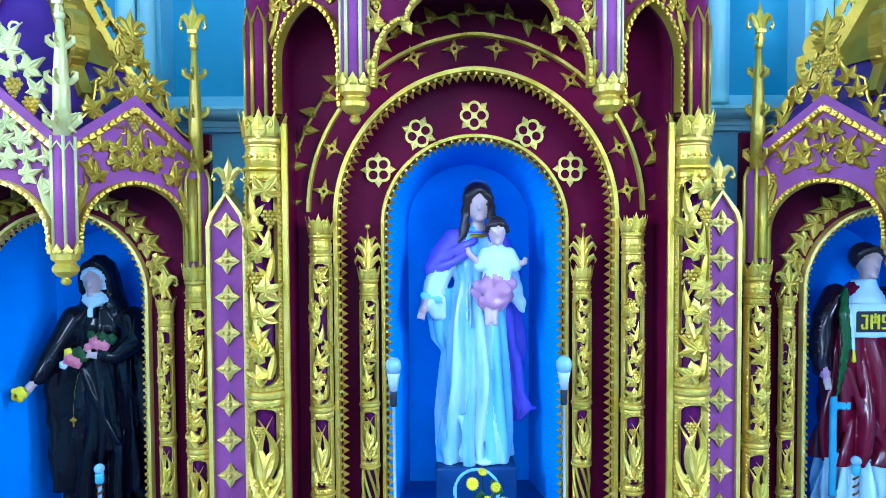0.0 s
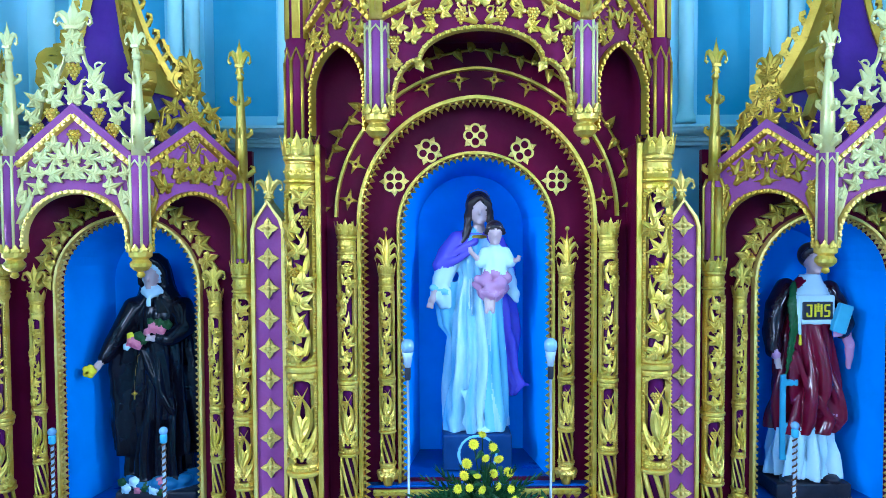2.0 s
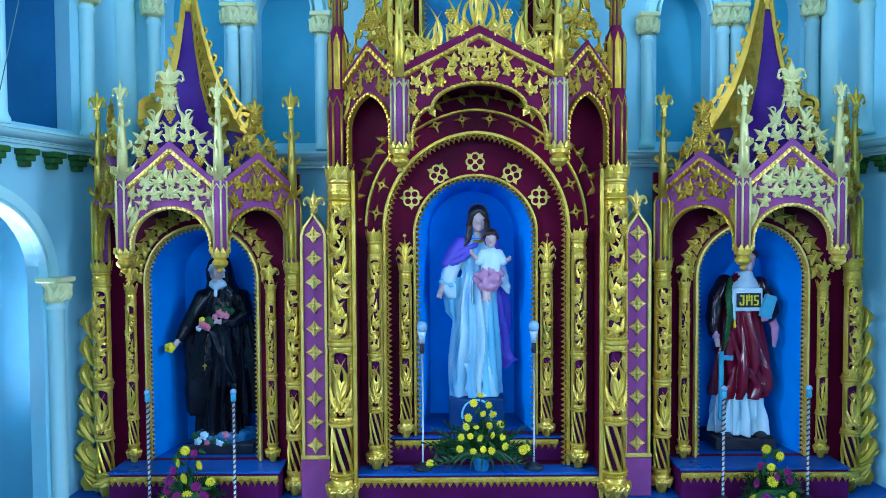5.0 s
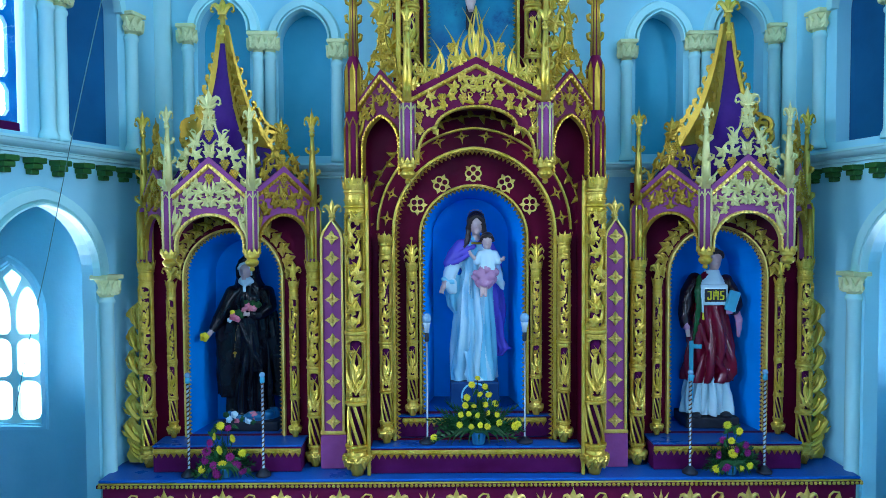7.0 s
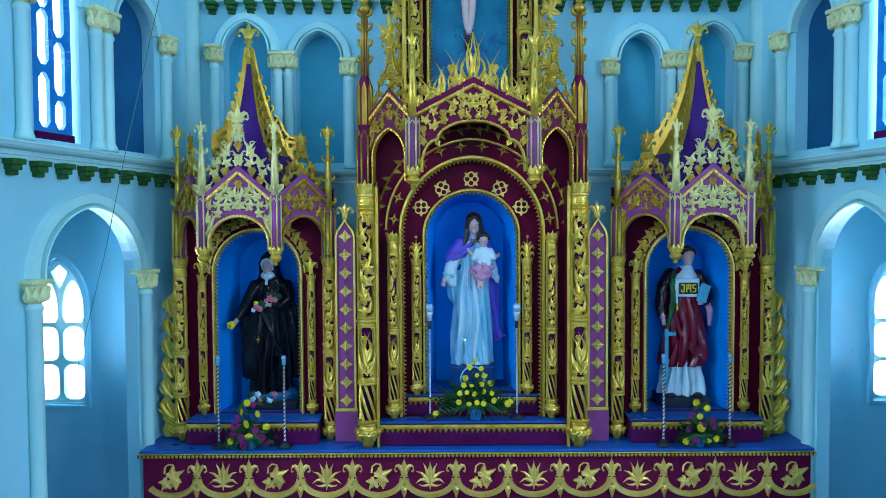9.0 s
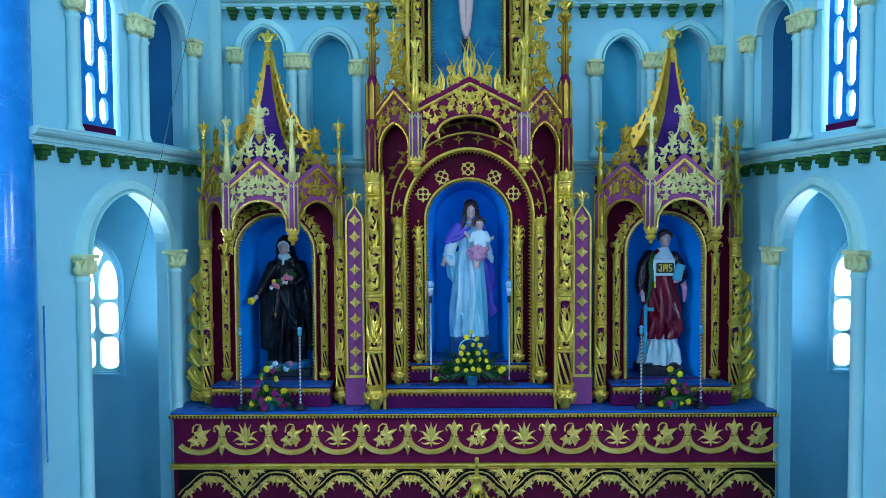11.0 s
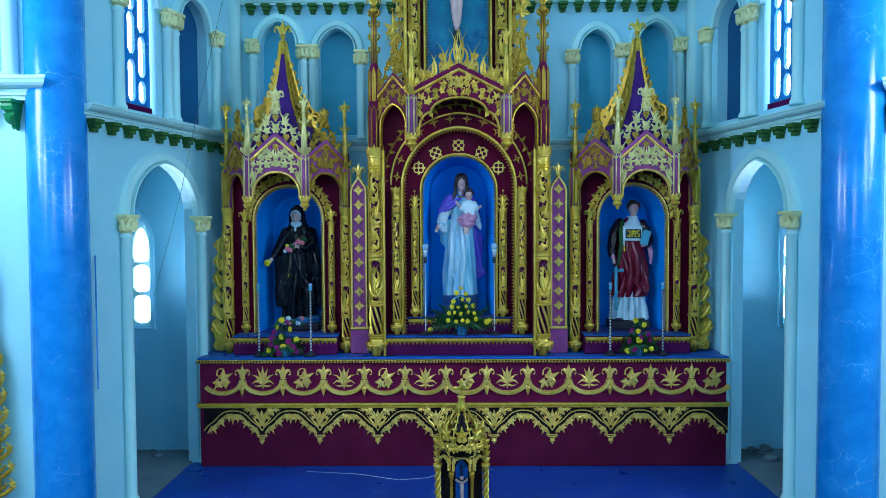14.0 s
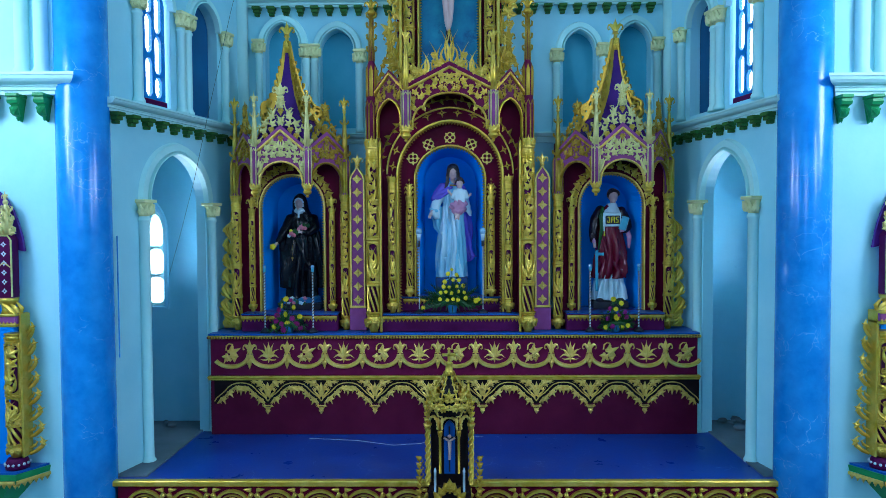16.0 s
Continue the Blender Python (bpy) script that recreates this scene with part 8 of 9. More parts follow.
def crucifix():
    bm = bmesh.new()
    X, Y = -0.03, 0.42
    box(bm, X - 0.03, X + 0.03, Y + 0.03, Y + 0.07, 4.05, 5.75, ID, 0.006, 1)
    box(bm, X - 0.38, X + 0.38, Y + 0.03, Y + 0.07, 5.25, 5.31, ID, 0.006, 1)
    for q in (-1, 1):
        limb(bm, [(X + q * 0.035, Y, 4.85), (X + q * 0.035, Y - 0.05, 4.56), (X + q * 0.02, Y - 0.015, 4.30), (X + q * 0.008, Y - 0.02, 4.20)], 0.042, 0.022, 0)
        limb(bm, [(X + q * 0.008, Y - 0.02, 4.21), (X + q * 0.004, Y - 0.05, 4.15)], 0.022, 0.014, 0)
        limb(bm, [(X + q * 0.09, Y, 5.2), (X + q * 0.22, Y + 0.01, 5.25), (X + q * 0.36, Y + 0.015, 5.29)], 0.03, 0.018, 0)
    loft(bm, [(4.80, X, Y, 0.075, 0.055, 0), (4.95, X, Y, 0.065, 0.05, 0), (5.15, X, Y, 0.09, 0.06, 0), (5.24, X, Y, 0.05, 0.04, 0)], 20, 0)
    head(bm, X, Y - 0.02, 5.24, 0.15, 0)
    ob = part("crucifix_statue", bm, [SKIN, DARKBASE])
    return tagged(ob, "pale plain crucifix figure on a dark cross", "statue")


statue_madonna()
statue_habit()
statue_deacon()
crucifix()


# lamp standards beside the statues
def bulb_lamp(x, y):
    e = thing("bulb_lamp", "thin steel lamp stand with an unlit frosted bulb", "lamp", "bulb lamps", at=Matrix.Translation((x, y, 1.187)))
    bm = bmesh.new()
    lathe(bm, [(0.055, 0.0), (0.055, 0.012), (0.03, 0.025), (0.012, 0.04)], 16)
    part("base", bm, DARKBASE, e, "dark round base")
    bm = bmesh.new()
    tube(bm, [(0, 0, 0.03), (0.002, 0, 0.35), (0, 0, 0.70)], 0.006, 8)
    part("pole", bm, STEEL, e)
    bm = bmesh.new()
    lathe(bm, [(0.012, 0.69), (0.014, 0.70), (0.014, 0.745), (0.012, 0.75)], 12)
    part("socket", bm, DARKBASE, e, "dark lamp socket")
    bm = bmesh.new()
    lathe(bm, [(0.014, 0.75), (0.022, 0.80), (0.026, 0.82)], 14)
    part("bulb_collar", bm, WHITE, e, "white bulb collar")
    bm = bmesh.new()
    lathe(bm, [(0.026, 0.82), (0.031, 0.842), (0.029, 0.862), (0.018, 0.877), (0.003, 0.881)], 16)
    part("bulb", bm, BULB, e, "frosted glass bulb", True)
    return e


bulb_lamp(-0.345, 0.16)
bulb_lamp(0.315, 0.16)


def bead_lamp(x, y, h=0.66):
    e = thing("beaded_lamp", "slim striped candle lamp with a small round bulb", "lamp", "beaded lamps", at=Matrix.Translation((x, y, 1.003)))
    bm = bmesh.new()
    lathe(bm, [(0.05, 0.0), (0.05, 0.012), (0.03, 0.03), (0.012, 0.05)], 16)
    part("base", bm, DARKBASE, e, "dark round base")
    bm = bmesh.new()
    tube(bm, [(0, 0, 0.05), (0, 0, h - 0.04)], 0.0075, 8)
    part("stem", bm, WHITE, e, "white stem")
    bm = bmesh.new()
    turns = int((h - 0.09) / 0.030)
    tube(bm, [(0.0078 * math.cos(a), 0.0078 * math.sin(a), 0.05 + (h - 0.09) * i / (turns * 8)) for i in range(turns * 8 + 1) for a in [math.pi * i / 4]], 0.0052, 4)
    part("wound_cord", bm, CORD, e, "brown cord wound round the stem")
    bm = bmesh.new()
    lathe(bm, [(0.012, h - 0.04), (0.016, h - 0.035), (0.016, h - 0.005), (0.012, h)], 10)
    part("socket", bm, BOOKBLUE, e, "blue socket")
    bm = bmesh.new()
    ball(bm, (0, 0, h + 0.014), 0.019, n=12, m=8)
    part("bulb", bm, BULB, e, "round frosted bulb", True)
    return e


for x in (-1.93, -1.435):
    bead_lamp(x, 0.07)
for x in (1.405, 1.90):
    bead_lamp(x, 0.07)


# flowers
def daisy(r, petals=14):
    bm = bmesh.new()
    for ring, k, tilt in ((0, 1.0, 0.10), (1, 0.75, 0.3)):
        for i in range(petals):
            a = 2 * math.pi * (i + 0.5 * ring) / petals
            c, s = math.cos(a), math.sin(a)
            w = 0.2 * r
            vs = [(0.15 * r * c, -0.06 * r * ring, 0.15 * r * s), (k * r * 0.65 * c - w * s, -tilt * r * 0.6, k * r * 0.65 * s + w * c), (k * r * c, -tilt * r * 0.8, k * r * s), (k * r * 0.65 * c + w * s, -tilt * r * 0.6, k * r * 0.65 * s - w * c), (k * r * 0.6 * c, -tilt * r - 0.03 * r, k * r * 0.6 * s)]
            faces(bm, vs, [(0, 1, 4), (1, 2, 4), (2, 3, 4), (3, 0, 4)])
    ball(bm, (0, -0.12 * r, 0), 0.22 * r, n=8, m=4)
    return bm


def frond(bm, p, d, length, width, sag):
    """A feathery leaf blade along d from p."""
    p, d = Vector(p), Vector(d).normalized()
    side = d.cross(Vector((0, 1, 0))).normalized()
    n = 9
    for i in range(n):
        t = i / n
        c = p + d * length * t + Vector((0, 0, -sag * t * t))
        for s in (-1, 1):
            w = width * (0.35 + math.sin(math.pi * min(1, t + 0.12)) * 0.8)
            tip = c + side * s * w + d * length * 0.16
            faces(bm, [c, c + d * length * 0.05 + Vector((0, -0.004, 0)), tip, c + side * s * w * 0.5 + d * length * 0.02 + Vector((0, 0.003, 0))], [(0, 1, 2, 3)])
    tube(bm, [p, p + d * length * 0.5 + Vector((0, 0, -sag * 0.25)), p + d * length + Vector((0, 0, -sag))], 0.003, 4)


FLOWER_Y = bpy.data.meshes.new("flower_head")
_b = daisy(0.031)
_b.to_mesh(FLOWER_Y)
_b.free()
FLOWER_Y.materials.append(YELLOW)
FLOWER_M = bpy.data.meshes.new("flower_head")
_b = daisy(0.033, 10)
_b.to_mesh(FLOWER_M)
_b.free()
FLOWER_M.materials.append(MAGENTA)


def bouquet(name, label, at, heads, vase_h, spread, seed):
    rnd = random.Random(seed)
    e = thing(name, label, "flowers", at=Matrix.Translation(at))
    bm = bmesh.new()
    lathe(bm, [(0.035, 0.0), (0.042, 0.01), (0.05, vase_h * 0.6), (0.062, vase_h), (0.055, vase_h), (0.03, vase_h * 0.5)], 14)
    part("vase", bm, BASEBLUE, e, "small dark blue vase")
    bm = bmesh.new()
    bs = bmesh.new()
    for i, (x, y, z, m, s) in enumerate(heads):
        o = new("flower_head", FLOWER_Y if m == 0 else FLOWER_M)
        o.parent = e
        o.matrix_basis = Matrix.Translation((x, y, z)) @ Euler((radians(rnd.uniform(-35, 25)), radians(rnd.uniform(0, 360)), radians(rnd.uniform(-30, 30))), "XYZ").to_matrix().to_4x4() @ Matrix.Scale(s, 4)
        tube(bs, [(0, 0, vase_h * 0.8), (x * 0.5, y * 0.4, (z + vase_h) * 0.5), (x, y + 0.012, z)], 0.003, 4)
    for k in range(44):
        a = rnd.uniform(-1.5, 1.5)
        L_ = spread * rnd.uniform(0.7, 1.15)
        frond(bm, (0.03 * math.sin(a), rnd.uniform(-0.02, 0.03), vase_h * 0.9), (math.sin(a) * 1.1, rnd.uniform(-0.5, 0.15), math.cos(a) * 0.9), L_, 0.026, rnd.uniform(0.0, 0.10))
    for k in range(34):
        h = rnd.choice(heads)
        leaf(bm, h[0] + rnd.uniform(-0.04, 0.04), h[2] + rnd.uniform(-0.05, 0.02), rnd.uniform(0.03, 0.05), rnd.uniform(0, 360), "long", h[1] + 0.02, 0.2)
    for k in range(9):
        a = -1.3 + 2.6 * k / 8
        tip = (math.sin(a) * spread * 0.75, -0.06 - 0.05 * math.cos(a), vase_h * 0.15 - 0.02 * (k % 3))
        mid = (tip[0] * 0.55, tip[1] * 0.8, vase_h * 1.15)
        blade(bm, [(0, vase_h), (mid[0] * 0.5, vase_h * 1.2), (mid[0], mid[2]), (tip[0] * 0.85, vase_h * 0.7), (tip[0], max(0.012, tip[2]))], 0.035, -0.05 - 0.01 * (k % 2), 0.012)
    part("stem_bundle", bs, FOLIAGE, e)
    part("fern_spray", bm, FOLIAGE, e, "dark green fern leaves")
    return e


_h = []
_r = random.Random(4)
for row, (z, n, w) in enumerate(((0.46, 1, 0.0), (0.40, 2, 0.035), (0.34, 3, 0.07), (0.28, 4, 0.10), (0.22, 5, 0.12), (0.16, 5, 0.125))):
    for i in range(n):
        x = (i - (n - 1) / 2) * (2 * w / max(1, n - 1)) if n > 1 else 0
        _h.append((x + _r.uniform(-0.012, 0.012), -0.03 - 0.012 * row + _r.uniform(-0.015, 0.015), z + _r.uniform(-0.014, 0.014), 0, _r.uniform(0.66, 0.92)))
_h += [(0.24, -0.05, 0.135, 0, 1.0), (0.265, -0.05, 0.15, 0, 0.8), (-0.30, -0.05, 0.06, 0, 0.9)]
bouquet("altar_flowers", "yellow chrysanthemums with fern leaves in a small vase", (0.0, 0.13, 1.187), _h, 0.10, 0.30, 2)
_s = [(0.12, -0.03, 0.12, 0, 1.0), (-0.14, -0.05, 0.05, 0, 1.0), (0.13, -0.05, 0.04, 1, 1.1), (-0.04, -0.06, 0.03, 1, 1.2), (0.05, -0.06, 0.11, 1, 1.0), (-0.09, -0.03, 0.17, 1, 0.9), (-0.02, -0.03, 0.25, 0, 1), (-0.06, -0.03, 0.20, 0, 0.95), (0.06, -0.03, 0.19, 0, 1), (-0.02, -0.05, 0.14, 0, 1.15), (0.0, -0.06, 0.075, 0, 1.15), (-0.11, -0.04, 0.13, 1, 1.1), (-0.12, -0.04, 0.09, 1, 1), (0.09, -0.05, 0.07, 1, 1.2), (-0.06, -0.06, 0.07, 1, 1.0), (0.03, -0.03, 0.24, 1, 0.8)]
bouquet("side_flowers", "yellow and magenta artificial flowers in a small vase", (-1.68, 0.05, 1.003), [(x, y, z * 1.4, m, q) for x, y, z, m, q in _s], 0.08, 0.17, 5)
_s2 = [(0.11, -0.05, 0.05, 0, 1.0), (-0.11, -0.05, 0.04, 0, 1.1), (-0.05, -0.06, 0.05, 1, 1.1), (-0.06, -0.03, 0.17, 1, 0.9), (0.08, -0.05, 0.15, 1, 0.9), (-0.03, -0.03, 0.24, 0, 1), (0.05, -0.03, 0.21, 0, 0.95), (-0.01, -0.05, 0.17, 0, 0.9), (0.0, -0.05, 0.11, 0, 1.15), (0.05, -0.05, 0.05, 0, 1.1), (-0.09, -0.04, 0.10, 1, 1.0), (0.10, -0.04, 0.11, 1, 0.9), (0.02, -0.06, 0.13, 1, 0.8)]
bouquet("side_flowers", "yellow and magenta artificial flowers in a small vase", (1.66, 0.05, 1.003), [(x, y, z * 1.4, m, q) for x, y, z, m, q in _s2], 0.08, 0.17, 6)


# tabernacle tower in front of the dais
def tabernacle(cx, cy):
    e = thing("tabernacle_tower", "black and gold gothic tabernacle tower with a small crucifix", "tabernacle", at=Matrix.Translation((cx, cy, 0)))
    bm = bmesh.new()
    box(bm, -0.15, 0.15, 0.03, 0.16, -0.15, 0.55, b=0.006)
    box(bm, -0.17, 0.17, -0.1, 0.16, -0.2, -0.02, b=0.01)
    part("body", bm, DARKGROUND, e, "black painted body")
    bm = bmesh.new()
    plate(bm, arch_pts(0.045, 0.44, 0.52, 8, 0.08), 0.018, 0.03)
    part("niche", bm, SILL, e, "blue niche")
    bm = bmesh.new()
    box(bm, -0.006, 0.006, 0.004, 0.016, 0.10, 0.47, mi=1)
    box(bm, -0.05, 0.05, 0.004, 0.016, 0.37, 0.385, mi=1)
    limb(bm, [(0, 0.0, 0.36), (0.002, -0.004, 0.28), (0, 0.0, 0.2)], 0.017, 0.009, 0)
    ball(bm, (0, 0, 0.39), 0.016, mi=0)
    limb(bm, [(-0.045, 0.002, 0.38), (0, 0, 0.355), (0.045, 0.002, 0.38)], 0.008, 0.008, 0)
    part("crucifix", bm, [SKIN, DARKBASE], e, "small pale crucifix")
    for s in (-1, 1):
        bm = bmesh.new()
        tube(bm, [(0, 0, 0.0), (0, 0, 0.47)], 0.016, 8)
        for k in range(3):
            pts = [(0.019 * math.cos(a), 0.019 * math.sin(a), 0.02 + 0.44 * i / 30) for i in range(31) for a in [2 * math.pi * (k / 3 + 2.5 * i / 30)]]
            tube(bm, pts, 0.007, 5)
        lathe(bm, [(0.02, 0.46), (0.03, 0.48), (0.034, 0.5)], 10)
        part("column", bm, GOLD, e, "gold twisted column").matrix_basis = Matrix.Translation((s * 0.175, -0.01, 0))
        bm = bmesh.new()
        tube(bm, [(0, 0, 0.1), (0, 0, 0.52)], 0.011, 6)
        lathe(bm, [(0.003, 0.38), (0.016, 0.40), (0.02, 0.43), (0.018, 0.45)], 10)
        part("inner_shaft", bm, OLDGOLD, e).matrix_basis = Matrix.Translation((s * 0.075, -0.03, 0))
        bm = bmesh.new()
        ribbon(bm, [(0, 0.5), (s * 0.01, 0.62), (0, 0.72)], 0.018, -0.01, 0.01)
        for i in range(4):
            leaf(bm, s * 0.008, 0.53 + 0.045 * i, 0.032, -s * 50, "acanthus", 0, 0.3)
        part("side_pinnacle", bm, GOLD, e).matrix_basis = Matrix.Translation((s * 0.175, -0.01, 0))
        bm = bmesh.new()
        for i in range(7):
            z = -0.14 + 0.055 * i
            stem(bm, curl(s * 0.03, z, 0.026, 90, 90 - s * 330, 8), 0.007, 0)
            leaf(bm, s * 0.045, z + 0.02, 0.04, -s * 55, "acanthus", 0, 0.3)
        part("side_wing", bm, OLDGOLD, e, "gold scroll wing").matrix_basis = Matrix.Translation((s * 0.195, 0.0, 0))
        bm = bmesh.new()
        tube(bm, [(0, 0, -0.1), (0, 0, 0.12)], 0.010, 8)
        lathe(bm, [(0.009, 0.12), (0.011, 0.14), (0.006, 0.16), (0.001, 0.168)], 8)
        part("candle", bm, WHITE, e, "small pale candle lamp").matrix_basis = Matrix.Translation((s * 0.115, -0.09, 0))
    for k, (a, b_) in enumerate((((-0.075, -0.04), (0.075, -0.04)), ((-0.175, 0.02), (-0.075, -0.04)), ((0.075, -0.04), (0.175, 0.02)))):
        M, hw = face_frame(a, b_)
        Kit("gable", "", gable_parts(hw, 0.575, 0.46, 0.50, 0.56, 0.66, 0.82, 50 + k, (SOFTGOLD, DARKGROUND))).put(e, M)
    bm = bmesh.new()
    lathe(bm, [(0.11, 0.58), (0.10, 0.66), (0.075, 0.74), (0.045, 0.81), (0.028, 0.88), (0.02, 0.93)], 8)
    part("spire", bm, DARKGROUND, e, "dark core of the open spire")
    for k in range(8):
        bm = bmesh.new()
        Q = Matrix.Rotation(2 * math.pi * (k + 0.5) / 8, 4, "Z")
        pr = [(0.150, 0.62), (0.162, 0.68), (0.158, 0.73), (0.130, 0.785), (0.090, 0.83), (0.058, 0.875), (0.040, 0.92)]
        tube(bm, [(0, -r_, z) for r_, z in pr], 0.0065, 5, Q)
        for i, (r_, z) in enumerate(pr[1:6]):
            for q in (-1, 1):
                leaf(bm, q * 0.006, 0, 0.026 - 0.003 * i, q * -50, "acanthus", 0, 0.3, Q @ Matrix.Translation((0, -r_ - 0.004, z)))
        # pointed arch between this rib and the next
        Q2 = Matrix.Rotation(2 * math.pi * k / 8, 4, "Z") @ Matrix.Translation((0, -0.147, 0))
        tube(bm, [(x, 0, z) for x, z in arch_pts(0.050, 0.69, 0.755, 8, 0.63)], 0.005, 4, Q2)
        leaf(bm, 0, 0.750, 0.050, 0, "vine", 0, 0.3, Q2)
        for q in (-1, 1):
            leaf(bm, q * 0.026, 0.655, 0.040, q * -25, "vine", -0.004, 0.3, Q2)
            leaf(bm, q * 0.020, 0.715, 0.034, q * 30, "acanthus", -0.004, 0.3, Q2)
        part("spire_rib", bm, GOLD, e)
    bm = bmesh.new()
    lathe(bm, [(0.046, 0.895), (0.040, 0.91), (0.032, 0.94), (0.022, 0.975), (0.030, 0.985), (0.030, 0.993), (0.018, 1.0)], 12)
    part("neck", bm, GOLD, e, "slender gold neck with a ring")
    bm = bmesh.new()
    box(bm, -0.011, 0.011, -0.008, 0.008, 0.99, 1.10, b=0.003)
    box(bm, -0.045, 0.045, -0.008, 0.008, 1.042, 1.064, b=0.003)
    for x, z in ((-0.045, 1.053), (0.045, 1.053), (0, 1.10)):
        ball(bm, (x, 0, z), 0.014, sq=(1, 0.7, 1))
    part("cross", bm, GOLD, e, "gold trefoil cross")
    bm = bmesh.new()
    for i in range(7):
        leaf(bm, -0.09 + 0.03 * i, -0.06 + 0.03 * (3 - abs(i - 3)), 0.06, (3 - i) * 14, "acanthus", -0.11, 0.3)
    fleur(bm, 0, -0.03, 0.12, Matrix.Translation((0, -0.115, 0)))
    part("front_crest", bm, OLDGOLD, e, "dull gold leaf crest")
    return e


tabernacle(-0.03, -1.40)
bm = bmesh.new()
box(bm, -0.3, 0.25, -1.62, -1.25, -1.0, -0.2, b=0.01)
tagged(part("pedestal", bm, MAROON), "plain maroon pedestal under the tabernacle tower", "pedestal")


# wall shrines beside the pillars, each on a toothed green shelf
def wall_shrine(cx, s):
    """s: 1 where the flank towards the apse lies at +x."""
    e = thing("wall_shrine", "gold openwork wall shrine with plum pilasters on a green shelf", "shrine", "wall shrines", at=Matrix.Translation((cx, WEST, 0)))
    half = [(-0.575, 0.0), (-0.44, -0.23), (0.44, -0.23), (0.575, 0.0)]

    def tier(z0, z1, k0=1.0, k1=1.0):
        b = bmesh.new()
        faces(b, [(x * k, y * k - 0.001, z) for k, z in ((k0, z0), (k1, z1)) for x, y in half], [(3, 2, 1, 0), (4, 5, 6, 7)] + [(i, (i + 1) % 4, 4 + (i + 1) % 4, 4 + i) for i in range(4)])
        bmesh.ops.recalc_face_normals(b, faces=b.faces)
        return b
    part("shelf", tier(0.125, 0.142), SILL, e, "blue painted shelf top")
    part("shelf_rim", tier(0.075, 0.124, 1.0, 1.02), BRGREEN, e, "bright green rim")
    part("corbel", tier(-0.30, 0.05, 0.3, 0.86), BRGREEN, e, "green corbel under the shelf")
    for (a, b_) in zip(half, half[1:]):
        M, hw = face_frame(a, b_)
        bm = bmesh.new()
        box(bm, -hw, hw, -0.022, -0.004, 0.048, 0.074, M, 0.003)
        teeth(bm, [(-hw, 0.048), (hw, 0.048)], 0.045, 0.04, -1, -0.02, -0.002, M)
        part("toothed_edge", bm, SOFTGOLD, e, "yellow toothed edge")
    bm = bmesh.new()
    plate(bm, [(-0.36, 0.143), (0.36, 0.143), (0.36, 1.95), (0, 2.25), (-0.36, 1.95)], -0.03, -0.004)
    part("back_panel", bm, NICHE, e, "blue niche back")
    kit = Kit("column", "carved gilt column", column_parts(0.068, 0.235, 1.30, 60, False))
    for q in (-1, 1):
        X = q * 0.385
        bm = bmesh.new()
        lathe(bm, [(0.085, 0.143), (0.09, 0.165), (0.082, 0.20), (0.070, 0.228)], 18, Matrix.Translation((X, -0.115, 0)))
        part("plinth", bm, DEEP, e, "dark purple plinth")
        bm = bmesh.new()
        for k in range(14):
            a = 2 * math.pi * k / 14
            ball(bm, (X + 0.088 * math.cos(a), -0.115 + 0.088 * math.sin(a), 0.186), 0.012, n=6, m=4)
        part("bead_row", bm, WHITE, e, "white painted beads")
        kit.put(e, Matrix.Translation((X, -0.115, 0)))
        bm = bmesh.new()
        box(bm, X + q * 0.060, X + q * 0.080, -0.15, -0.03, 0.235, 1.40, b=0.004)
        part("edge_strip", bm, GOLD, e)
        # openwork wing, broad at the foot and slim at the head
        bm = bmesh.new()
        for i in range(8):
            z, k = 0.26 + 0.135 * i, 1.0 - 0.085 * i
            blade(bm, [(0.0, z - 0.02), (q * 0.05 * k, z + 0.005), (q * 0.10 * k, z + 0.045), (q * 0.115 * k, z + 0.085), (q * 0.085 * k, z + 0.12), (q * 0.045 * k, z + 0.11)], 0.036, 0.004, 0.018)
            blade(bm, [(0.0, z + 0.03), (q * 0.04 * k, z + 0.05), (q * 0.06 * k, z + 0.08), (q * 0.035 * k, z + 0.095)], 0.026, 0.002, 0.016)
            leaf(bm, q * 0.105 * k, z + 0.075, 0.036 * (0.6 + 0.4 * k), -q * 65, "vine", 0.0, 0.35)
        part("side_wing", bm, GOLD, e, "gold openwork wing").matrix_basis = Matrix.Translation((X + q * 0.078, -0.07, 0))
        bm = bmesh.new()
        box(bm, X - 0.075, X + 0.062, -0.185, -0.03, 1.325, 1.385, b=0.004)
        part("frieze", bm, PURPLE, e, "purple frieze")
        bm = bmesh.new()
        box(bm, X - 0.08, X + 0.066, -0.195, -0.03, 1.302, 1.324, b=0.004)
        teeth(bm, [(X - 0.08, 1.326), (X + 0.066, 1.326)], 0.03, 0.02, 1, -0.196, -0.186)
        box(bm, X - 0.08, X + 0.066, -0.195, -0.03, 1.386, 1.404, b=0.004)
        part("moulding", bm, GOLD, e)
        bm = bmesh.new()
        for k in range(3):
            blade(bm, [(X + q * 0.05, 1.405), (X + q * (0.06 - 0.03 * k), 1.44), (X + q * (0.03 - 0.04 * k), 1.48), (X - q * (0.02 + 0.02 * k), 1.525)], 0.045, -0.10 - 0.03 * k, 0.025)
        lathe(bm, [(0.055, 1.405), (0.045, 1.43), (0.05, 1.47), (0.075, 1.50), (0.078, 1.53)], 12, Matrix.Translation((X - q * 0.05, -0.10, 0)))
        part("capital", bm, GOLD, e, "gold flaring leaf capital")
        px_ = X - q * 0.05
        bm = bmesh.new()
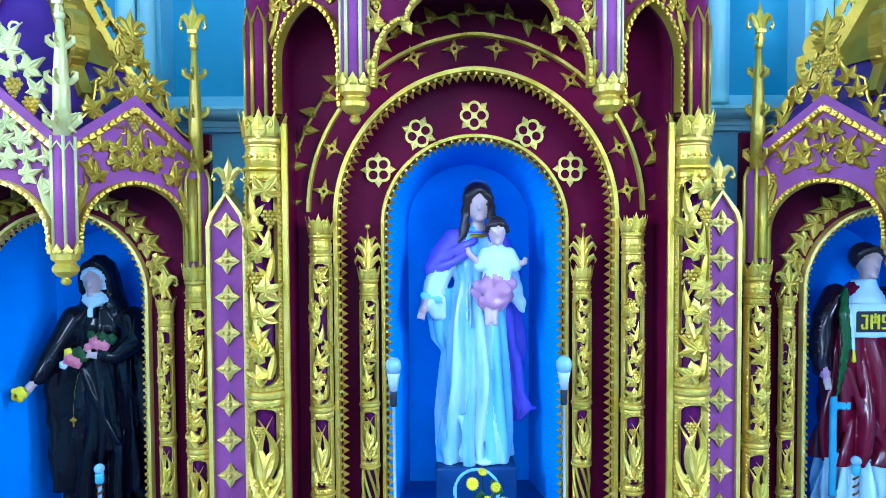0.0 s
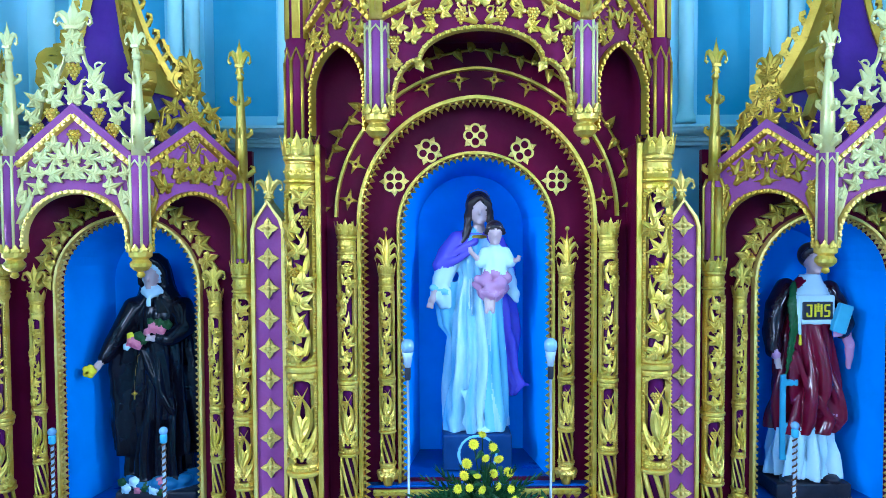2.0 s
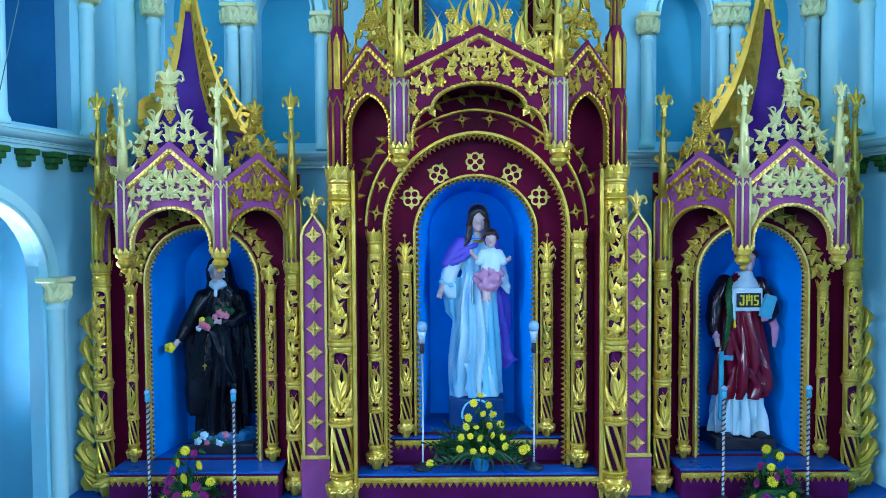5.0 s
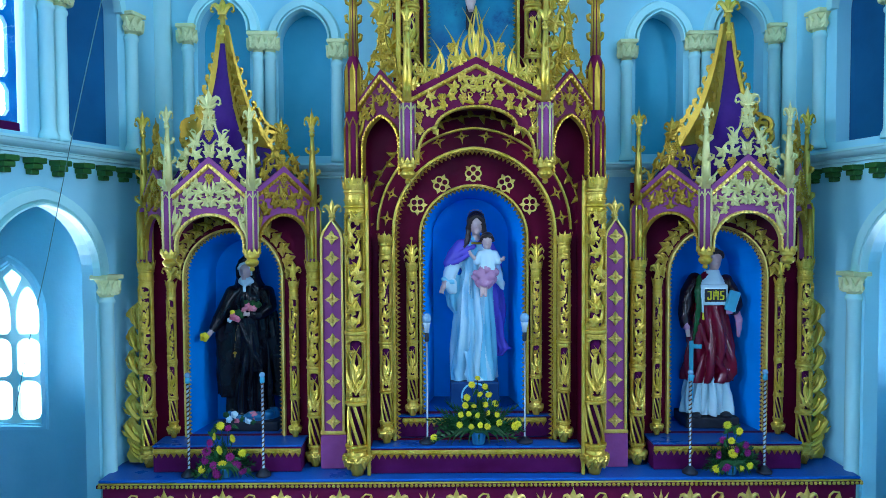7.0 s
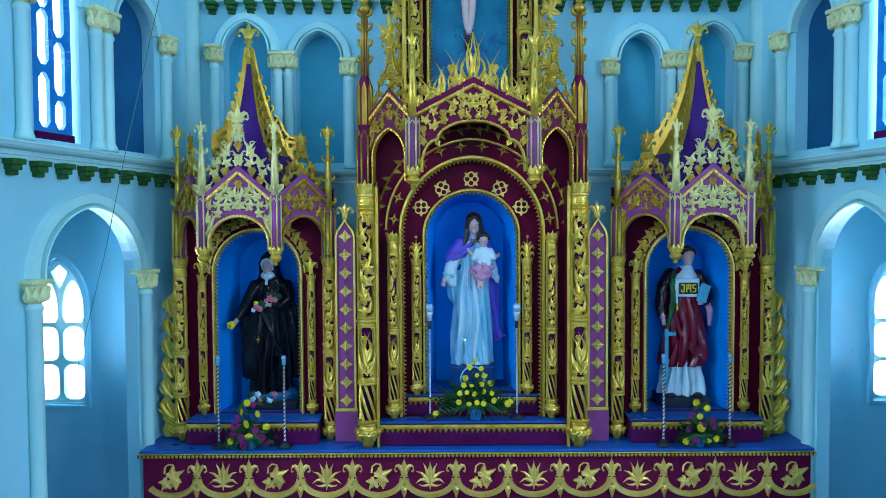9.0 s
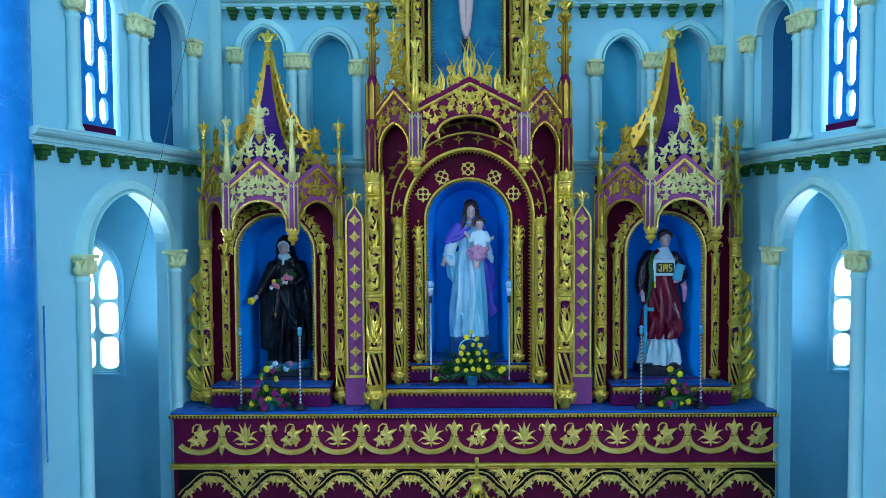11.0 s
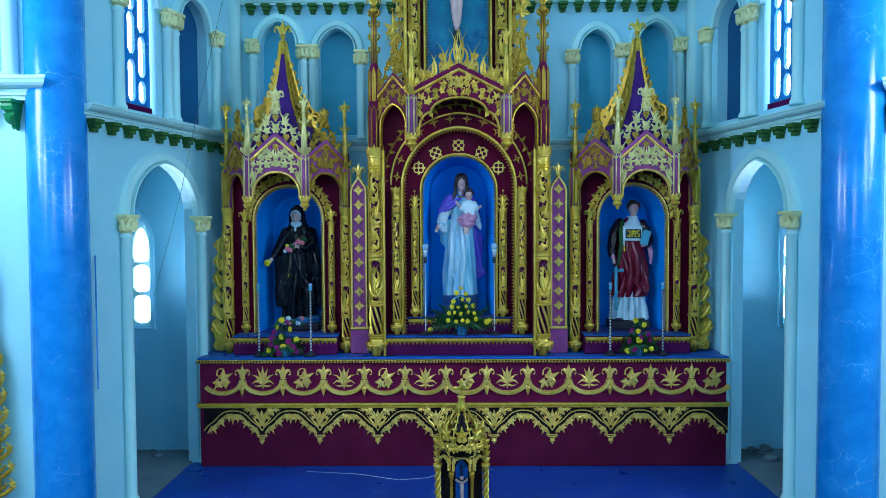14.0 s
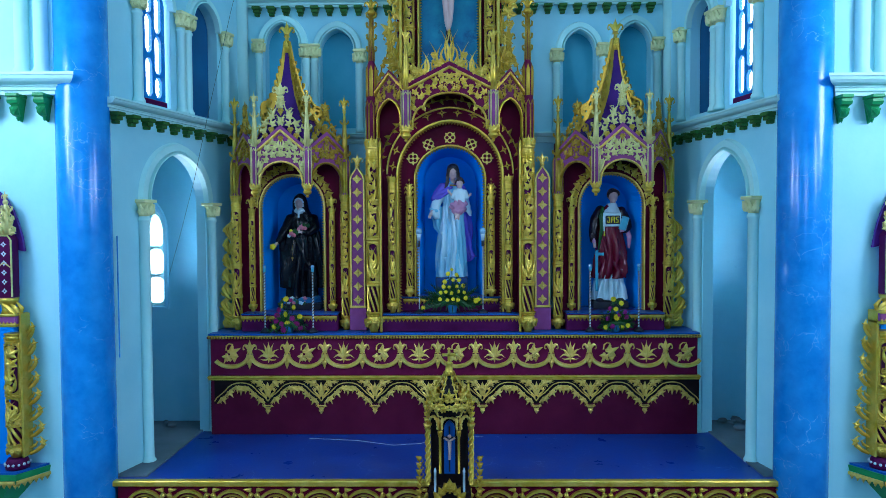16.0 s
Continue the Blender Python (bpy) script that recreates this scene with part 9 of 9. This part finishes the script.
        plate(bm, [(px_ - 0.068, 1.531), (px_ + 0.068, 1.531), (px_ + 0.068, 2.0), (px_ + 0.04, 2.035), (px_ - 0.04, 2.035), (px_ - 0.068, 2.0)], -0.14, -0.06)
        part("pilaster", bm, DEEP, e, "dark plum pilaster")
        bm = bmesh.new()
        ribbon(bm, [(px_ - 0.062, 1.54), (px_ - 0.062, 1.995), (px_ - 0.036, 2.03), (px_ + 0.036, 2.03), (px_ + 0.062, 1.995), (px_ + 0.062, 1.54)], 0.012, -0.15, -0.139)
        ribbon(bm, [(px_ - 0.055, 1.775), (px_, 1.815), (px_ + 0.055, 1.775)], 0.010, -0.148, -0.139)
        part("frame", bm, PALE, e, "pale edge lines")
        bm = bmesh.new()
        for k in range(4):
            leaf(bm, 0.010 * math.sin(k * math.pi / 2), 0.010 * math.cos(k * math.pi / 2), 0.013, -90 * k, "acanthus", 0, 0.2)
        flo = part("floret", bm, WHITE, e, "small white painted floret")
        flo.matrix_basis = Matrix.Translation((px_, -0.140, 1.585))
        for k in range(1, 6):
            again(flo, Matrix.Translation((px_, -0.140, 1.585 + 0.075 * k)), e)
        bm = bmesh.new()
        pinnacle(bm, 0.36, 0.030)
        for i in range(5):
            for w in (-1, 1):
                leaf(bm, w * (0.035 - 0.005 * i), 0.02 + 0.05 * i, 0.042 - 0.005 * i, -w * 40, "vine", 0.0, 0.35)
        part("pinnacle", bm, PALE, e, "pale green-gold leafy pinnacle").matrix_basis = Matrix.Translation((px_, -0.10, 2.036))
        # sweeping violet canopy behind the pilaster
        bm = bmesh.new()
        prof = [(X + q * 0.065, 1.90), (X + q * 0.045, 2.02), (X + q * 0.015, 2.13), (X - q * 0.02, 2.23), (X - q * 0.08, 2.34), (X - q * 0.20, 2.44), (X - q * 0.20, 1.96)]
        plate(bm, prof[::q], -0.057, -0.03)
        part("canopy", bm, VIOLET, e, "violet sweeping canopy edge")
    return e


wall_shrine(-3.93, 1)
wall_shrine(3.81, -1)

# cable hanging by the wall and a small conduit
bm = bmesh.new()
tube(bm, [(-1.62, -0.9, 5.0), (-1.91, -0.9, 3.97), (-2.11, -0.9, 3.15), (-2.27, -0.88, 2.49), (-2.44, -0.80, 2.0), (-2.60, -0.66, 1.65)], 0.0022, 5)
tagged(part("cable", bm, CABLE), "thin dark cable hanging down the wall", "cable")
for _x in (-2.85, 2.74):
    bm = bmesh.new()
    tube(bm, [(_x, -1.1, 0.98), (_x, -1.1, 2.02)], 0.006, 6)
    tagged(part("conduit", bm, PILLAR), "thin blue conduit on the wall", "conduit")

bm = bmesh.new()
tube(bm, [(-1.45, -0.12, DAIS + 0.004), (-0.95, -0.19, DAIS + 0.004), (-0.58, -0.33, DAIS + 0.004), (-0.32, -0.28, DAIS + 0.004), (-0.15, -0.12, DAIS + 0.004), (0.3, -0.07, DAIS + 0.004)], 0.0022, 5)
tagged(part("floor_wire", bm, WHITE), "thin pale wire lying on the dais", "wire")
